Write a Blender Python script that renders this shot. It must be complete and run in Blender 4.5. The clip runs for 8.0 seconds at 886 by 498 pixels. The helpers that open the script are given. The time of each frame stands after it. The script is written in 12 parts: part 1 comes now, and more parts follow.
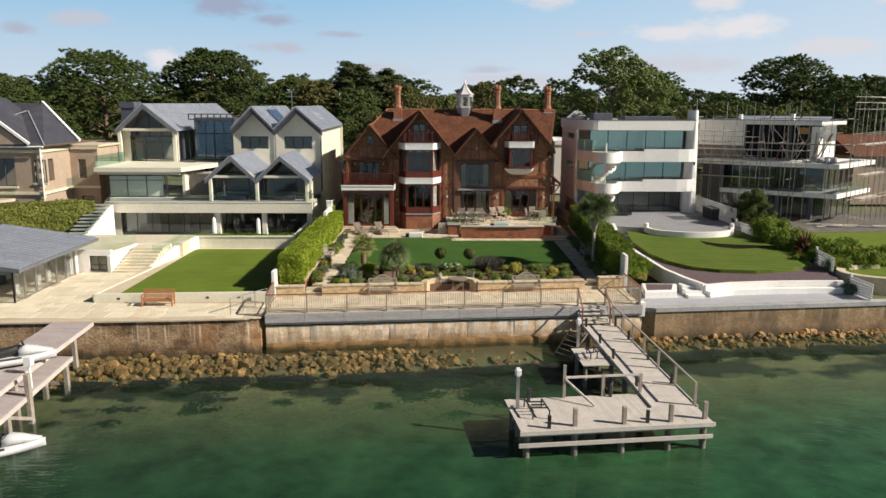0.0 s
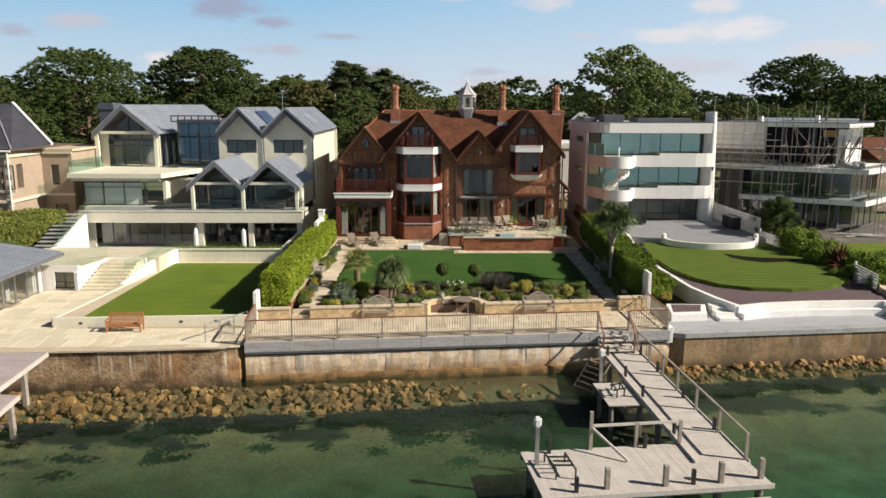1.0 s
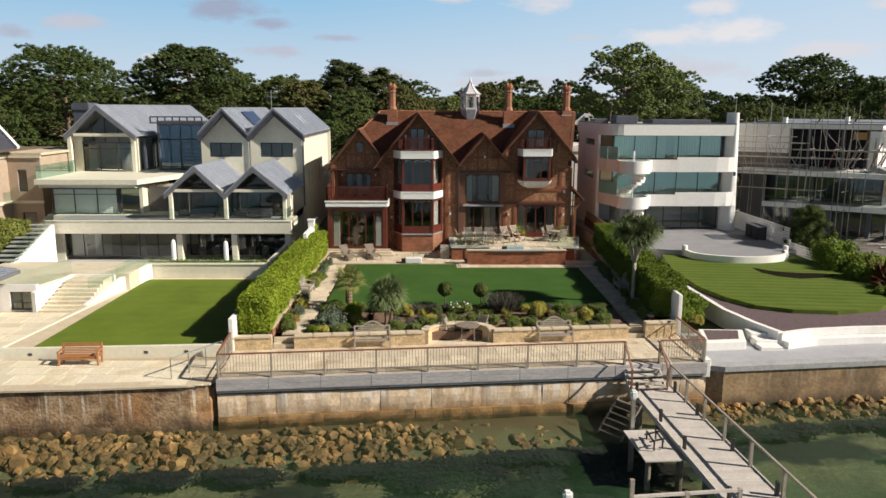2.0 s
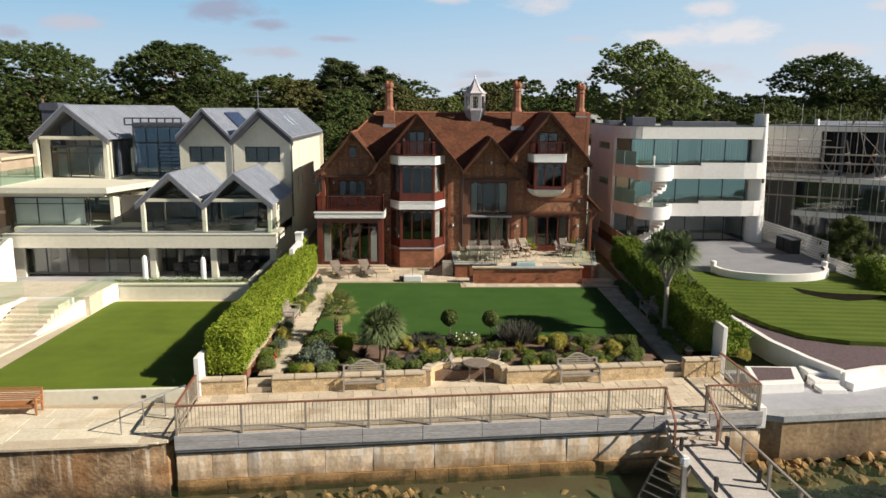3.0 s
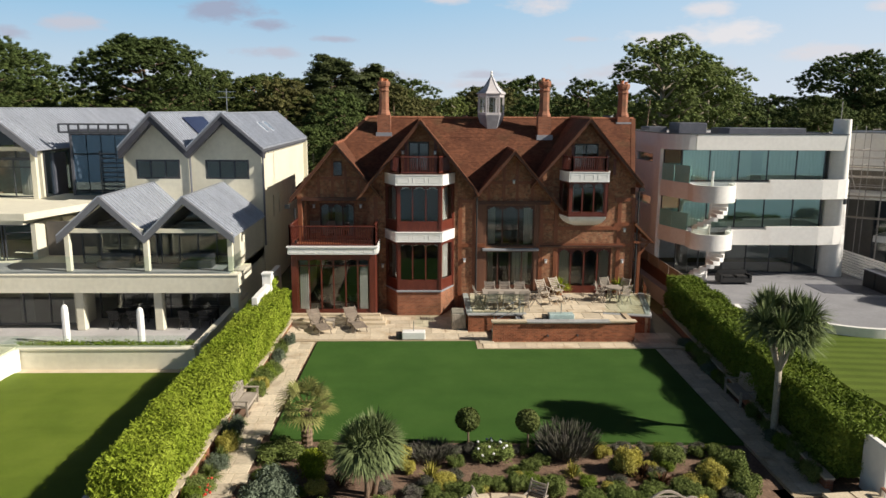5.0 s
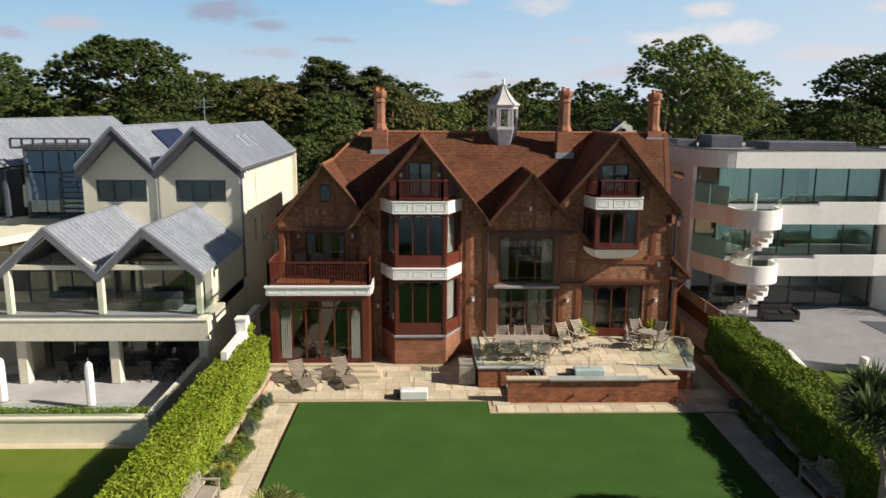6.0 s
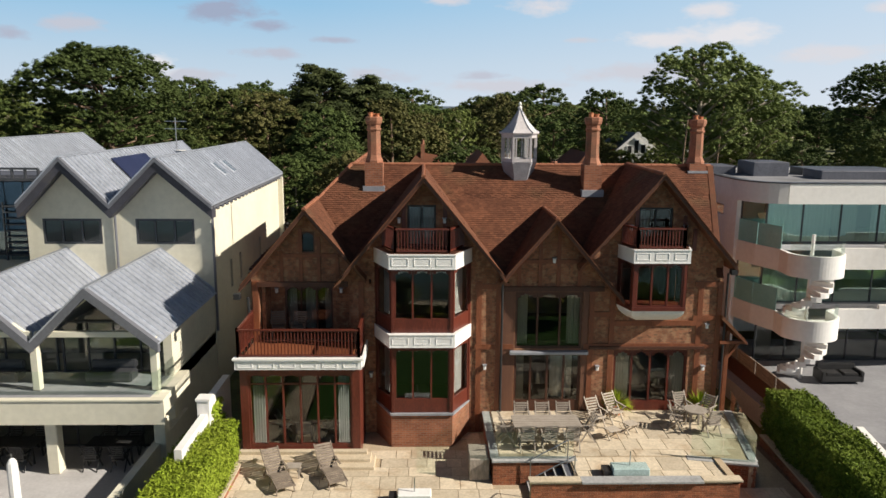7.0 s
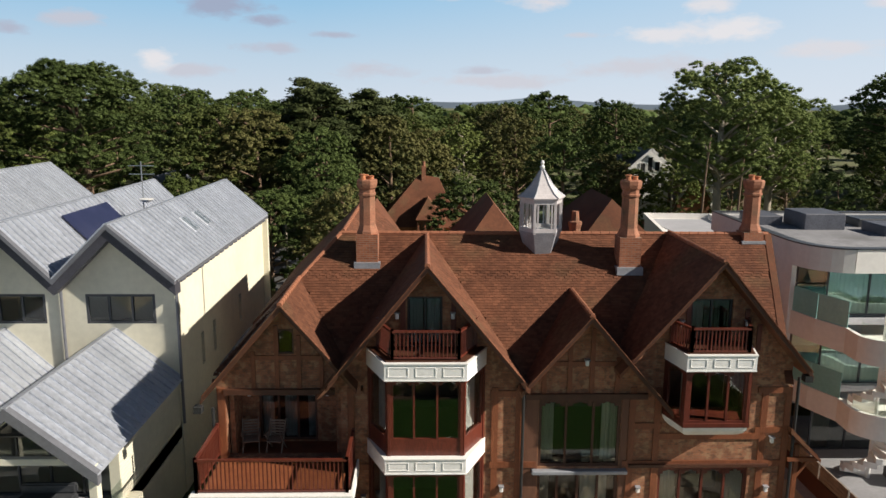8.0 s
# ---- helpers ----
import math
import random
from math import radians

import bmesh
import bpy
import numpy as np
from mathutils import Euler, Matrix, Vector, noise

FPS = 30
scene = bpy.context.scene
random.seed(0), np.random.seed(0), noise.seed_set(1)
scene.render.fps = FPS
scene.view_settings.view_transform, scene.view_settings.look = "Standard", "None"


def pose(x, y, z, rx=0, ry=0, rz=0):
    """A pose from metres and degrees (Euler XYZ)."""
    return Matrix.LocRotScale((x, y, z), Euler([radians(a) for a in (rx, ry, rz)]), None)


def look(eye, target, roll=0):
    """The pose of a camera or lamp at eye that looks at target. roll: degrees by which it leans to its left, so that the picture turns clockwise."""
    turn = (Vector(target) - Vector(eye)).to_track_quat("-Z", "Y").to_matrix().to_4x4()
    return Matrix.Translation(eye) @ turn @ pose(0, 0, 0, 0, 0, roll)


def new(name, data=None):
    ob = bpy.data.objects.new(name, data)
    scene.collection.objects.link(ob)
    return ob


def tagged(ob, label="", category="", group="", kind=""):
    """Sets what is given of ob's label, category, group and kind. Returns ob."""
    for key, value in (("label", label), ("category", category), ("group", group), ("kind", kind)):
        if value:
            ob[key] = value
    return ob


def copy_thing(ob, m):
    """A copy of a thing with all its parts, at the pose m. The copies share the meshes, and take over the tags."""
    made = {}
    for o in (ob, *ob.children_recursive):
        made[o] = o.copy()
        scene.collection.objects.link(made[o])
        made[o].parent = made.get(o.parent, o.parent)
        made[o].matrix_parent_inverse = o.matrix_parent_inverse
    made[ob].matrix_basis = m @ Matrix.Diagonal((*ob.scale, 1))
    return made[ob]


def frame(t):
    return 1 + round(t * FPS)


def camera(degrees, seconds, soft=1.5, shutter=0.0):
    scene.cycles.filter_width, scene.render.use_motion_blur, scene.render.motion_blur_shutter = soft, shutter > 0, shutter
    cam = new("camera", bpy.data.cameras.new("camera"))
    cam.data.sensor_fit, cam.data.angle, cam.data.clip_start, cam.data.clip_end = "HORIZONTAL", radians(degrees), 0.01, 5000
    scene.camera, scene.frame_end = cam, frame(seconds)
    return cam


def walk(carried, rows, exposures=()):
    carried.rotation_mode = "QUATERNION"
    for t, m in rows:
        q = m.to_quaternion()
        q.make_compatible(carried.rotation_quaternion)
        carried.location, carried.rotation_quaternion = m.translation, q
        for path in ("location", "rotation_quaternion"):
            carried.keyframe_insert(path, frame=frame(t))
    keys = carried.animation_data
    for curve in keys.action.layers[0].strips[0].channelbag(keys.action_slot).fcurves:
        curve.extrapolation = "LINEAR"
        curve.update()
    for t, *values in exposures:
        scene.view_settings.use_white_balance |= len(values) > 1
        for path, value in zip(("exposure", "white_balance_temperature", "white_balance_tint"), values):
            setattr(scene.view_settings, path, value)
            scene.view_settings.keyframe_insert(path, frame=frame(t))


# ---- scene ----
cam = camera(61.8, 8.0)
METRES, EYE, TILT, LEAN, TURN = 44.0, 13.95, 0.0, 0.0, -0.9
ROWS = [
    (0.0, 0.0, 0.0, 0.0, 0.05, -11.12, -0.23),
    (0.5, -0.0025, 0.0516, -0.0011, -0.03, -11.05, -0.22),
    (1.0, -0.0055, 0.1095, -0.0023, -0.1, -10.96, -0.22),
    (1.5, -0.008, 0.1644, -0.0036, -0.17, -10.9, -0.22),
    (3.0, -0.0162, 0.345, -0.0054, -0.38, -10.77, -0.28),
    (3.5, -0.0186, 0.4044, -0.0053, -0.4, -10.75, -0.28),
    (4.0, -0.0217, 0.4692, -0.0058, -0.43, -10.75, -0.28),
    (4.5, -0.0241, 0.5291, -0.0043, -0.42, -10.75, -0.3),
    (6.0, -0.0309, 0.7231, 0.0138, -0.44, -10.71, -0.3),
    (6.5, -0.0331, 0.7866, 0.0251, -0.43, -10.67, -0.32),
    (7.0, -0.0355, 0.8573, 0.0404, -0.44, -10.68, -0.36),
    (7.5, -0.038, 0.9209, 0.0607, -0.46, -10.85, -0.36),
    (8.0, -0.0407, 0.9857, 0.091, -0.46, -11.05, -0.39),
]
walk(cam, [(t, pose(0, 0, EYE, TILT, LEAN, TURN) @ pose(METRES * x, METRES * y, METRES * z, 90 + pitch, roll, yaw)) for t, x, y, z, yaw, pitch, roll in ROWS])

# ---- daylight: clear sky with a few clouds, low sun from the right ----
SUN_DIR = Vector((0.806, -0.222, 0.55)).normalized()
sun_data = bpy.data.lights.new("sun", "SUN")
sun_data.energy, sun_data.angle, sun_data.color = 5.3, radians(0.6), (1.0, 0.92, 0.80)
sun = new("sun", sun_data)
sun.matrix_world = look(SUN_DIR * 100, (0, 0, 0))

SKY_GAIN = 0.023
world = bpy.data.worlds.new("world")
scene.world = world
world.use_nodes = True
wn, wl = world.node_tree.nodes, world.node_tree.links
wn.clear()
w_out, w_bg = wn.new("ShaderNodeOutputWorld"), wn.new("ShaderNodeBackground")
sky = wn.new("ShaderNodeTexSky")
sky.sky_type, sky.sun_disc = "NISHITA", False
sky.sun_elevation = math.asin(SUN_DIR.z)
sky.sun_rotation = math.atan2(SUN_DIR.x, SUN_DIR.y)
sky.air_density, sky.dust_density, sky.ozone_density = 1.0, 0.6, 2.0
w_co, w_sep, w_map = wn.new("ShaderNodeTexCoord"), wn.new("ShaderNodeSeparateXYZ"), wn.new("ShaderNodeMapping")
w_map.inputs["Scale"].default_value = (3.4, 3.4, 13.0)
w_map.inputs["Location"].default_value = (0.35, 0.0, 0.62)
cloud = wn.new("ShaderNodeTexNoise")
cloud.inputs["Scale"].default_value, cloud.inputs["Detail"].default_value, cloud.inputs["Roughness"].default_value = 1.6, 7.0, 0.55
c_ramp = wn.new("ShaderNodeMapRange")
c_ramp.inputs[1].default_value, c_ramp.inputs[2].default_value = 0.545, 0.78
c_ramp.inputs[3].default_value, c_ramp.inputs[4].default_value = 0.0, 0.92
# pale haze near the horizon that clears to blue higher up
low = wn.new("ShaderNodeValToRGB")
low.color_ramp.elements[0].position, low.color_ramp.elements[0].color = 0.0, (0.475, 0.53, 0.60, 1)
low.color_ramp.elements[1].position, low.color_ramp.elements[1].color = 0.30, (0.16, 0.30, 0.50, 1)
for at, col in ((0.06, (0.38, 0.485, 0.585, 1)), (0.13, (0.235, 0.415, 0.58, 1))):
    el = low.color_ramp.elements.new(at)
    el.color = col
haze = wn.new("ShaderNodeMapRange")
haze.inputs[1].default_value, haze.inputs[2].default_value = 0.14, 0.30
haze.inputs[3].default_value, haze.inputs[4].default_value = 1.0, 0.0
dim = wn.new("ShaderNodeMix")
dim.data_type, dim.blend_type = "RGBA", "MULTIPLY"
dim.inputs[0].default_value = 1.0
dim.inputs[7].default_value = (SKY_GAIN, SKY_GAIN, SKY_GAIN, 1)
hmix, cmix = wn.new("ShaderNodeMix"), wn.new("ShaderNodeMix")
hmix.data_type = cmix.data_type = "RGBA"
# cloud undersides are mauve, their tops cream
c_tone = wn.new("ShaderNodeMix")
c_tone.data_type = "RGBA"
c_tone.inputs[6].default_value, c_tone.inputs[7].default_value = (0.265, 0.30, 0.40, 1), (0.60, 0.585, 0.60, 1)
wl.new(w_co.outputs["Generated"], w_map.inputs["Vector"])
wl.new(w_map.outputs[0], cloud.inputs["Vector"])
wl.new(w_co.outputs["Generated"], w_sep.inputs[0])
wl.new(w_sep.outputs["Z"], haze.inputs[0])
wl.new(w_sep.outputs["Z"], low.inputs[0])


def w_math(op, a, b, clamp=False):
    nd = wn.new("ShaderNodeMath")
    nd.operation, nd.use_clamp = op, clamp
    for k, v in enumerate((a, b)):
        if isinstance(v, (int, float)):
            nd.inputs[k].default_value = v
        elif v is not None:
            wl.new(v, nd.inputs[k])
    return nd.outputs[0]


# small clouds low over the land: bearing, height, half width, half height, share of sunlit cream in their tone
azim = w_math("ARCTAN2", w_sep.outputs["X"], w_sep.outputs["Y"])
fine = wn.new("ShaderNodeTexNoise")
fine.inputs["Scale"].default_value, fine.inputs["Detail"].default_value, fine.inputs["Roughness"].default_value = 9.0, 7.0, 0.62
w_map2 = wn.new("ShaderNodeMapping")
w_map2.inputs["Scale"].default_value = (2.6, 2.6, 6.5)
wl.new(w_co.outputs["Generated"], w_map2.inputs["Vector"])
wl.new(w_map2.outputs[0], fine.inputs["Vector"])
bank, sunlit = None, None
for a_, e_, sa, se, tone in (
        (-0.255, 0.119, 0.042, 0.013, 0.0), (-0.205, 0.103, 0.026, 0.006, 0.05), (-0.428, 0.095, 0.034, 0.009, 0.45), (-0.490, 0.083, 0.016, 0.008, 0.2),
        (-0.195, 0.069, 0.034, 0.007, 0.35), (-0.115, 0.087, 0.028, 0.004, 0.2), (0.029, 0.136, 0.028, 0.005, 0.7), (0.151, 0.129, 0.036, 0.009, 0.8),
        (0.320, 0.088, 0.045, 0.010, 0.95), (0.385, 0.092, 0.040, 0.014, 1.0), (0.355, 0.122, 0.032, 0.009, 0.9), (0.545, 0.115, 0.018, 0.006, 0.8),
        (-0.069, 0.043, 0.050, 0.009, 0.5), (-0.335, 0.050, 0.019, 0.012, 1.0), (-0.300, 0.040, 0.040, 0.008, 0.5), (0.202, 0.088, 0.020, 0.004, 0.6),
        (0.300, 0.048, 0.090, 0.012, 0.6), (0.068, 0.044, 0.030, 0.005, 0.4), (0.49, 0.066, 0.05, 0.009, 0.8), (0.10, 0.030, 0.08, 0.008, 0.6)):
    dx = w_math("DIVIDE", w_math("SUBTRACT", azim, a_), sa)
    dz = w_math("DIVIDE", w_math("SUBTRACT", w_sep.outputs["Z"], e_), se)
    d2 = w_math("ADD", w_math("MULTIPLY", dx, dx), w_math("MULTIPLY", dz, dz))
    blob = w_math("EXPONENT", w_math("MULTIPLY", d2, -0.5), None)
    bank = blob if bank is None else w_math("MAXIMUM", bank, blob)
    lit = w_math("MULTIPLY", blob, tone)
    sunlit = lit if sunlit is None else w_math("MAXIMUM", sunlit, lit)
puff = w_math("ADD", w_math("MULTIPLY", bank, 0.46), w_math("MULTIPLY", fine.outputs["Fac"], 0.72))
high = wn.new("ShaderNodeMapRange")
high.inputs[1].default_value, high.inputs[2].default_value, high.inputs[4].default_value = 0.16, 0.26, 0.88
wl.new(w_sep.outputs["Z"], high.inputs[0])
wl.new(w_math("MAXIMUM", puff, w_math("MULTIPLY", cloud.outputs["Fac"], high.outputs[0])), c_ramp.inputs[0])
# paler haze towards the sun's side
side_haze, low_mix = wn.new("ShaderNodeMapRange"), wn.new("ShaderNodeMix")
side_haze.inputs[1].default_value, side_haze.inputs[2].default_value, side_haze.inputs[4].default_value = -0.15, 0.75, 0.62
low_mix.data_type = "RGBA"
low_mix.inputs[7].default_value = (0.56, 0.60, 0.66, 1)
wl.new(azim, side_haze.inputs[0])
wl.new(side_haze.outputs[0], low_mix.inputs[0])
wl.new(low.outputs[0], low_mix.inputs[6])
wl.new(w_math("DIVIDE", sunlit, w_math("ADD", bank, 0.001)), c_tone.inputs[0])
wl.new(haze.outputs[0], hmix.inputs[0])
wl.new(sky.outputs[0], dim.inputs[6])
wl.new(dim.outputs[2], hmix.inputs[6])
wl.new(low_mix.outputs[2], hmix.inputs[7])
wl.new(c_ramp.outputs[0], cmix.inputs[0])
wl.new(hmix.outputs[2], cmix.inputs[6])
wl.new(c_tone.outputs[2], cmix.inputs[7])
wl.new(cmix.outputs[2], w_bg.inputs["Color"])
w_bg.inputs["Strength"].default_value = 1.0
wl.new(w_bg.outputs[0], w_out.inputs[0])
scene.view_settings.exposure = 0.43

# ---- building helpers ----
BASE = {}


def thing(name, at=(0, 0, 0), label="", category="", group="", kind=""):
    ob = new(name)
    ob.location = at
    ob.empty_display_size = 0.3
    BASE[ob] = Vector(at)
    return tagged(ob, label, category, group, kind)


def part(name, bm, material, parent=None, label="", smooth=False):
    """Link a bmesh, given in world places, as one mesh under parent."""
    me = bpy.data.meshes.new(name)
    bmesh.ops.recalc_face_normals(bm, faces=bm.faces)
    if smooth:
        for f in bm.faces:
            f.smooth = True
    off = BASE.get(parent, Vector((0, 0, 0))) if parent else Vector((0, 0, 0))
    if off.length:
        bmesh.ops.translate(bm, verts=bm.verts, vec=-off)
    bm.to_mesh(me)
    bm.free()
    me.materials.append(material)
    ob = new(name, me)
    if name == "pane":
        ob.visible_shadow = False
    if parent:
        ob.parent = parent
    BASE[ob] = off
    return tagged(ob, label)


def raw(name, verts, faces, material, parent=None, label="", kind=""):
    """A mesh from arrays of places and faces."""
    me = bpy.data.meshes.new(name)
    off = BASE.get(parent, Vector((0, 0, 0))) if parent else Vector((0, 0, 0))
    v = np.asarray(verts, dtype=float) - np.array(off)
    me.from_pydata(v.tolist(), [], [list(map(int, f)) for f in faces])
    me.materials.append(material)
    ob = new(name, me)
    if name == "pane":
        ob.visible_shadow = False
    if parent:
        ob.parent = parent
    BASE[ob] = off
    return tagged(ob, label, "", "", kind)


def piece(name, me, m, parent):
    """One of many alike pieces that share a mesh."""
    ob = new(name, me)
    ob.parent = parent
    ob.matrix_basis = Matrix.Translation(-BASE.get(parent, Vector((0, 0, 0)))) @ m
    return ob


def mesh_of(name, bm, material):
    me = bpy.data.meshes.new(name)
    bmesh.ops.recalc_face_normals(bm, faces=bm.faces)
    bm.to_mesh(me)
    bm.free()
    me.materials.append(material)
    return me


def B():
    return bmesh.new()


QUADS = ((0, 3, 2, 1), (4, 5, 6, 7), (0, 1, 5, 4), (1, 2, 6, 5), (2, 3, 7, 6), (3, 0, 4, 7))


def box(bm, x0, x1, y0, y1, z0, z1, m=None):
    vs = [(x0, y0, z0), (x1, y0, z0), (x1, y1, z0), (x0, y1, z0), (x0, y0, z1), (x1, y0, z1), (x1, y1, z1), (x0, y1, z1)]
    vs = [bm.verts.new(m @ Vector(v) if m else v) for v in vs]
    for q in QUADS:
        bm.faces.new([vs[i] for i in q])
    return vs


def bar(bm, p, q, w, h, up=(0, 0, 1)):
    """A square bar from p to q, w wide and h high."""
    p, q = Vector(p), Vector(q)
    d = (q - p).normalized()
    s = d.cross(Vector(up))
    s = s.normalized() if s.length > 1e-4 else Vector((1, 0, 0))
    u = s.cross(d).normalized()
    vs = [bm.verts.new(c + s * a * w / 2 + u * b * h / 2) for c in (p, q) for a, b in ((-1, -1), (1, -1), (1, 1), (-1, 1))]
    for f in QUADS:
        bm.faces.new([vs[i] for i in f])


def tube(bm, p, q, r, r2=None, n=8):
    p, q = Vector(p), Vector(q)
    r2 = r if r2 is None else r2
    d = (q - p).normalized()
    s = d.orthogonal().normalized()
    u = d.cross(s)
    rings = []
    for c, rr in ((p, r), (q, r2)):
        rings.append([bm.verts.new(c + (s * math.cos(2 * math.pi * i / n) + u * math.sin(2 * math.pi * i / n)) * rr) for i in range(n)])
    for i in range(n):
        j = (i + 1) % n
        bm.faces.new((rings[0][i], rings[0][j], rings[1][j], rings[1][i]))
    bm.faces.new(rings[0][::-1])
    bm.faces.new(rings[1])


def prism(bm, poly, vec):
    """A polygon of places pushed along vec."""
    vec = Vector(vec)
    a = [bm.verts.new(p) for p in poly]
    b = [bm.verts.new(Vector(p) + vec) for p in poly]
    n = len(poly)
    bm.faces.new(a[::-1])
    bm.faces.new(b)
    for i in range(n):
        bm.faces.new((a[i], a[(i + 1) % n], b[(i + 1) % n], b[i]))


def lathe(bm, c, prof, n=12, turn=0.0):
    """Rings of (radius, height) about an upright axis at c."""
    c = Vector(c)
    rings = [[bm.verts.new(c + Vector((r * math.cos(turn + 2 * math.pi * i / n), r * math.sin(turn + 2 * math.pi * i / n), z))) for i in range(n)] for r, z in prof]
    for k in range(len(rings) - 1):
        for i in range(n):
            j = (i + 1) % n
            bm.faces.new((rings[k][i], rings[k][j], rings[k + 1][j], rings[k + 1][i]))
    bm.faces.new(rings[0][::-1])
    bm.faces.new(rings[-1])


def soften(bm, w, seg=1):
    bmesh.ops.bevel(bm, geom=bm.edges[:], offset=w, segments=seg, affect="EDGES", clamp_overlap=True)


def cells(bm, xs, zs, hole, y0, y1, m=None):
    """An upright slab in x and z with openings through it; hole(x, z) tells whether a cell is open."""
    xs, zs = sorted(set(round(v, 4) for v in xs)), sorted(set(round(v, 4) for v in zs))
    nx, nz = len(xs) - 1, len(zs) - 1
    full = [[not hole((xs[i] + xs[i + 1]) / 2, (zs[k] + zs[k + 1]) / 2) for k in range(nz)] for i in range(nx)]

    def ok(i, k):
        return 0 <= i < nx and 0 <= k < nz and full[i][k]

    def face(*ps):
        bm.faces.new([bm.verts.new(m @ Vector(p) if m else p) for p in ps])

    for i in range(nx):
        for k in range(nz):
            if not full[i][k]:
                continue
            a, b, c, d = xs[i], xs[i + 1], zs[k], zs[k + 1]
            face((a, y0, c), (b, y0, c), (b, y0, d), (a, y0, d))
            face((b, y1, c), (a, y1, c), (a, y1, d), (b, y1, d))
            if not ok(i - 1, k):
                face((a, y1, c), (a, y0, c), (a, y0, d), (a, y1, d))
            if not ok(i + 1, k):
                face((b, y0, c), (b, y1, c), (b, y1, d), (b, y0, d))
            if not ok(i, k - 1):
                face((a, y1, c), (b, y1, c), (b, y0, c), (a, y0, c))
            if not ok(i, k + 1):
                face((a, y0, d), (b, y0, d), (b, y1, d), (a, y1, d))
    bmesh.ops.remove_doubles(bm, verts=bm.verts, dist=0.0005)


def wall(bm, x0, x1, z0, z1, y0, y1, openings=(), m=None):
    xs, zs = [x0, x1], [z0, z1]
    for a, b, c, d in openings:
        xs += [a, b]
        zs += [c, d]
    xs, zs = [min(max(v, x0), x1) for v in xs], [min(max(v, z0), z1) for v in zs]
    cells(bm, xs, zs, lambda x, z: any(a < x < b and c < z < d for a, b, c, d in openings), y0, y1, m)


# an upright frame: x along the wall, y into it, z up; m turns and places it
def side(x, y, degrees):
    return pose(x, y, 0, 0, 0, degrees)


def window(parent, m, x0, x1, z0, z1, nx, splits=(), frame_mat=None, glass_mat=None, y=0.06, fw=0.07, depth=0.09, name="window", label="", arch=0.0, low=0.0, low_mat=None):
    """A framed window or glazed door: nx panes across, split at the heights named; low: a solid panel at its foot."""
    bm = B()
    zs = [z0 + low, *splits, z1]
    box(bm, x0, x0 + fw, y, y + depth, z0, z1, m)
    box(bm, x1 - fw, x1, y, y + depth, z0, z1, m)
    box(bm, x0 + fw, x1 - fw, y, y + depth, z1 - fw, z1, m)
    box(bm, x0 + fw, x1 - fw, y, y + depth, z0, z0 + max(low, fw), m)
    w = (x1 - x0) / nx
    for i in range(1, nx):
        box(bm, x0 + i * w - fw * 0.4, x0 + i * w + fw * 0.4, y - 0.012, y + depth - 0.012, z0 + max(low, fw), z1 - fw, m)
    for s in splits:
        box(bm, x0 + fw, x1 - fw, y + 0.01, y + depth - 0.01, s - fw * 0.35, s + fw * 0.35, m)
    if arch:
        for i in range(nx):
            a, b = x0 + i * w + fw * 0.5, x0 + (i + 1) * w - fw * 0.5
            for k in range(5):
                f0, f1 = k / 5, (k + 1) / 5
                h0, h1 = arch * (2 * f0 - 1) ** 2, arch * (2 * f1 - 1) ** 2
                hh = max(h0, h1)
                if hh > 0.01:
                    box(bm, a + (b - a) * f0, a + (b - a) * f1, y + 0.012, y + depth - 0.02, z1 - fw - hh, z1 - fw, m)
    ob = part(name, bm, frame_mat, parent, label)
    zs[0] = z0 + max(low, fw * 0.5)
    for i in range(nx):
        for k in range(len(zs) - 1):
            g = B()
            box(g, x0 + i * w + fw * 0.3, x0 + (i + 1) * w - fw * 0.3, y + depth * 0.45, y + depth * 0.45 + 0.012, zs[k], zs[k + 1] - fw * 0.3, m)
            part("pane", g, glass_mat, ob)
    return ob


def curtain(parent, m, x0, x1, z0, z1, y, material, folds=7):
    bm = B()
    n = folds * 4
    cols = []
    for i in range(n + 1):
        f = i / n
        yy = y + 0.05 * math.sin(f * folds * 2 * math.pi)
        cols.append([bm.verts.new(m @ Vector((x0 + (x1 - x0) * f, yy, z))) for z in (z0, z1)])
    for i in range(n):
        bm.faces.new((cols[i][0], cols[i + 1][0], cols[i + 1][1], cols[i][1]))
    bmesh.ops.solidify(bm, geom=bm.faces[:], thickness=0.015)
    return part("curtain", bm, material, parent, "off-white hanging curtain", smooth=True)


def slats(bm, p, q, w, t, h):
    """A flat strip from p to q with an upright section."""
    bar(bm, p, q, w, h)


def icos(bm, c, r, sub=1, squash=(1, 1, 1), rough=0.0, seed=0):
    """A lumpy ball."""
    res = bmesh.ops.create_icosphere(bm, subdivisions=sub, radius=1.0)
    c = Vector(c)
    for v in res["verts"]:
        k = 1 + rough * noise.noise(v.co * 1.7 + Vector((seed * 3.1, seed * 1.7, seed)))
        v.co = c + Vector((v.co.x * r * squash[0] * k, v.co.y * r * squash[1] * k, v.co.z * r * squash[2] * k))




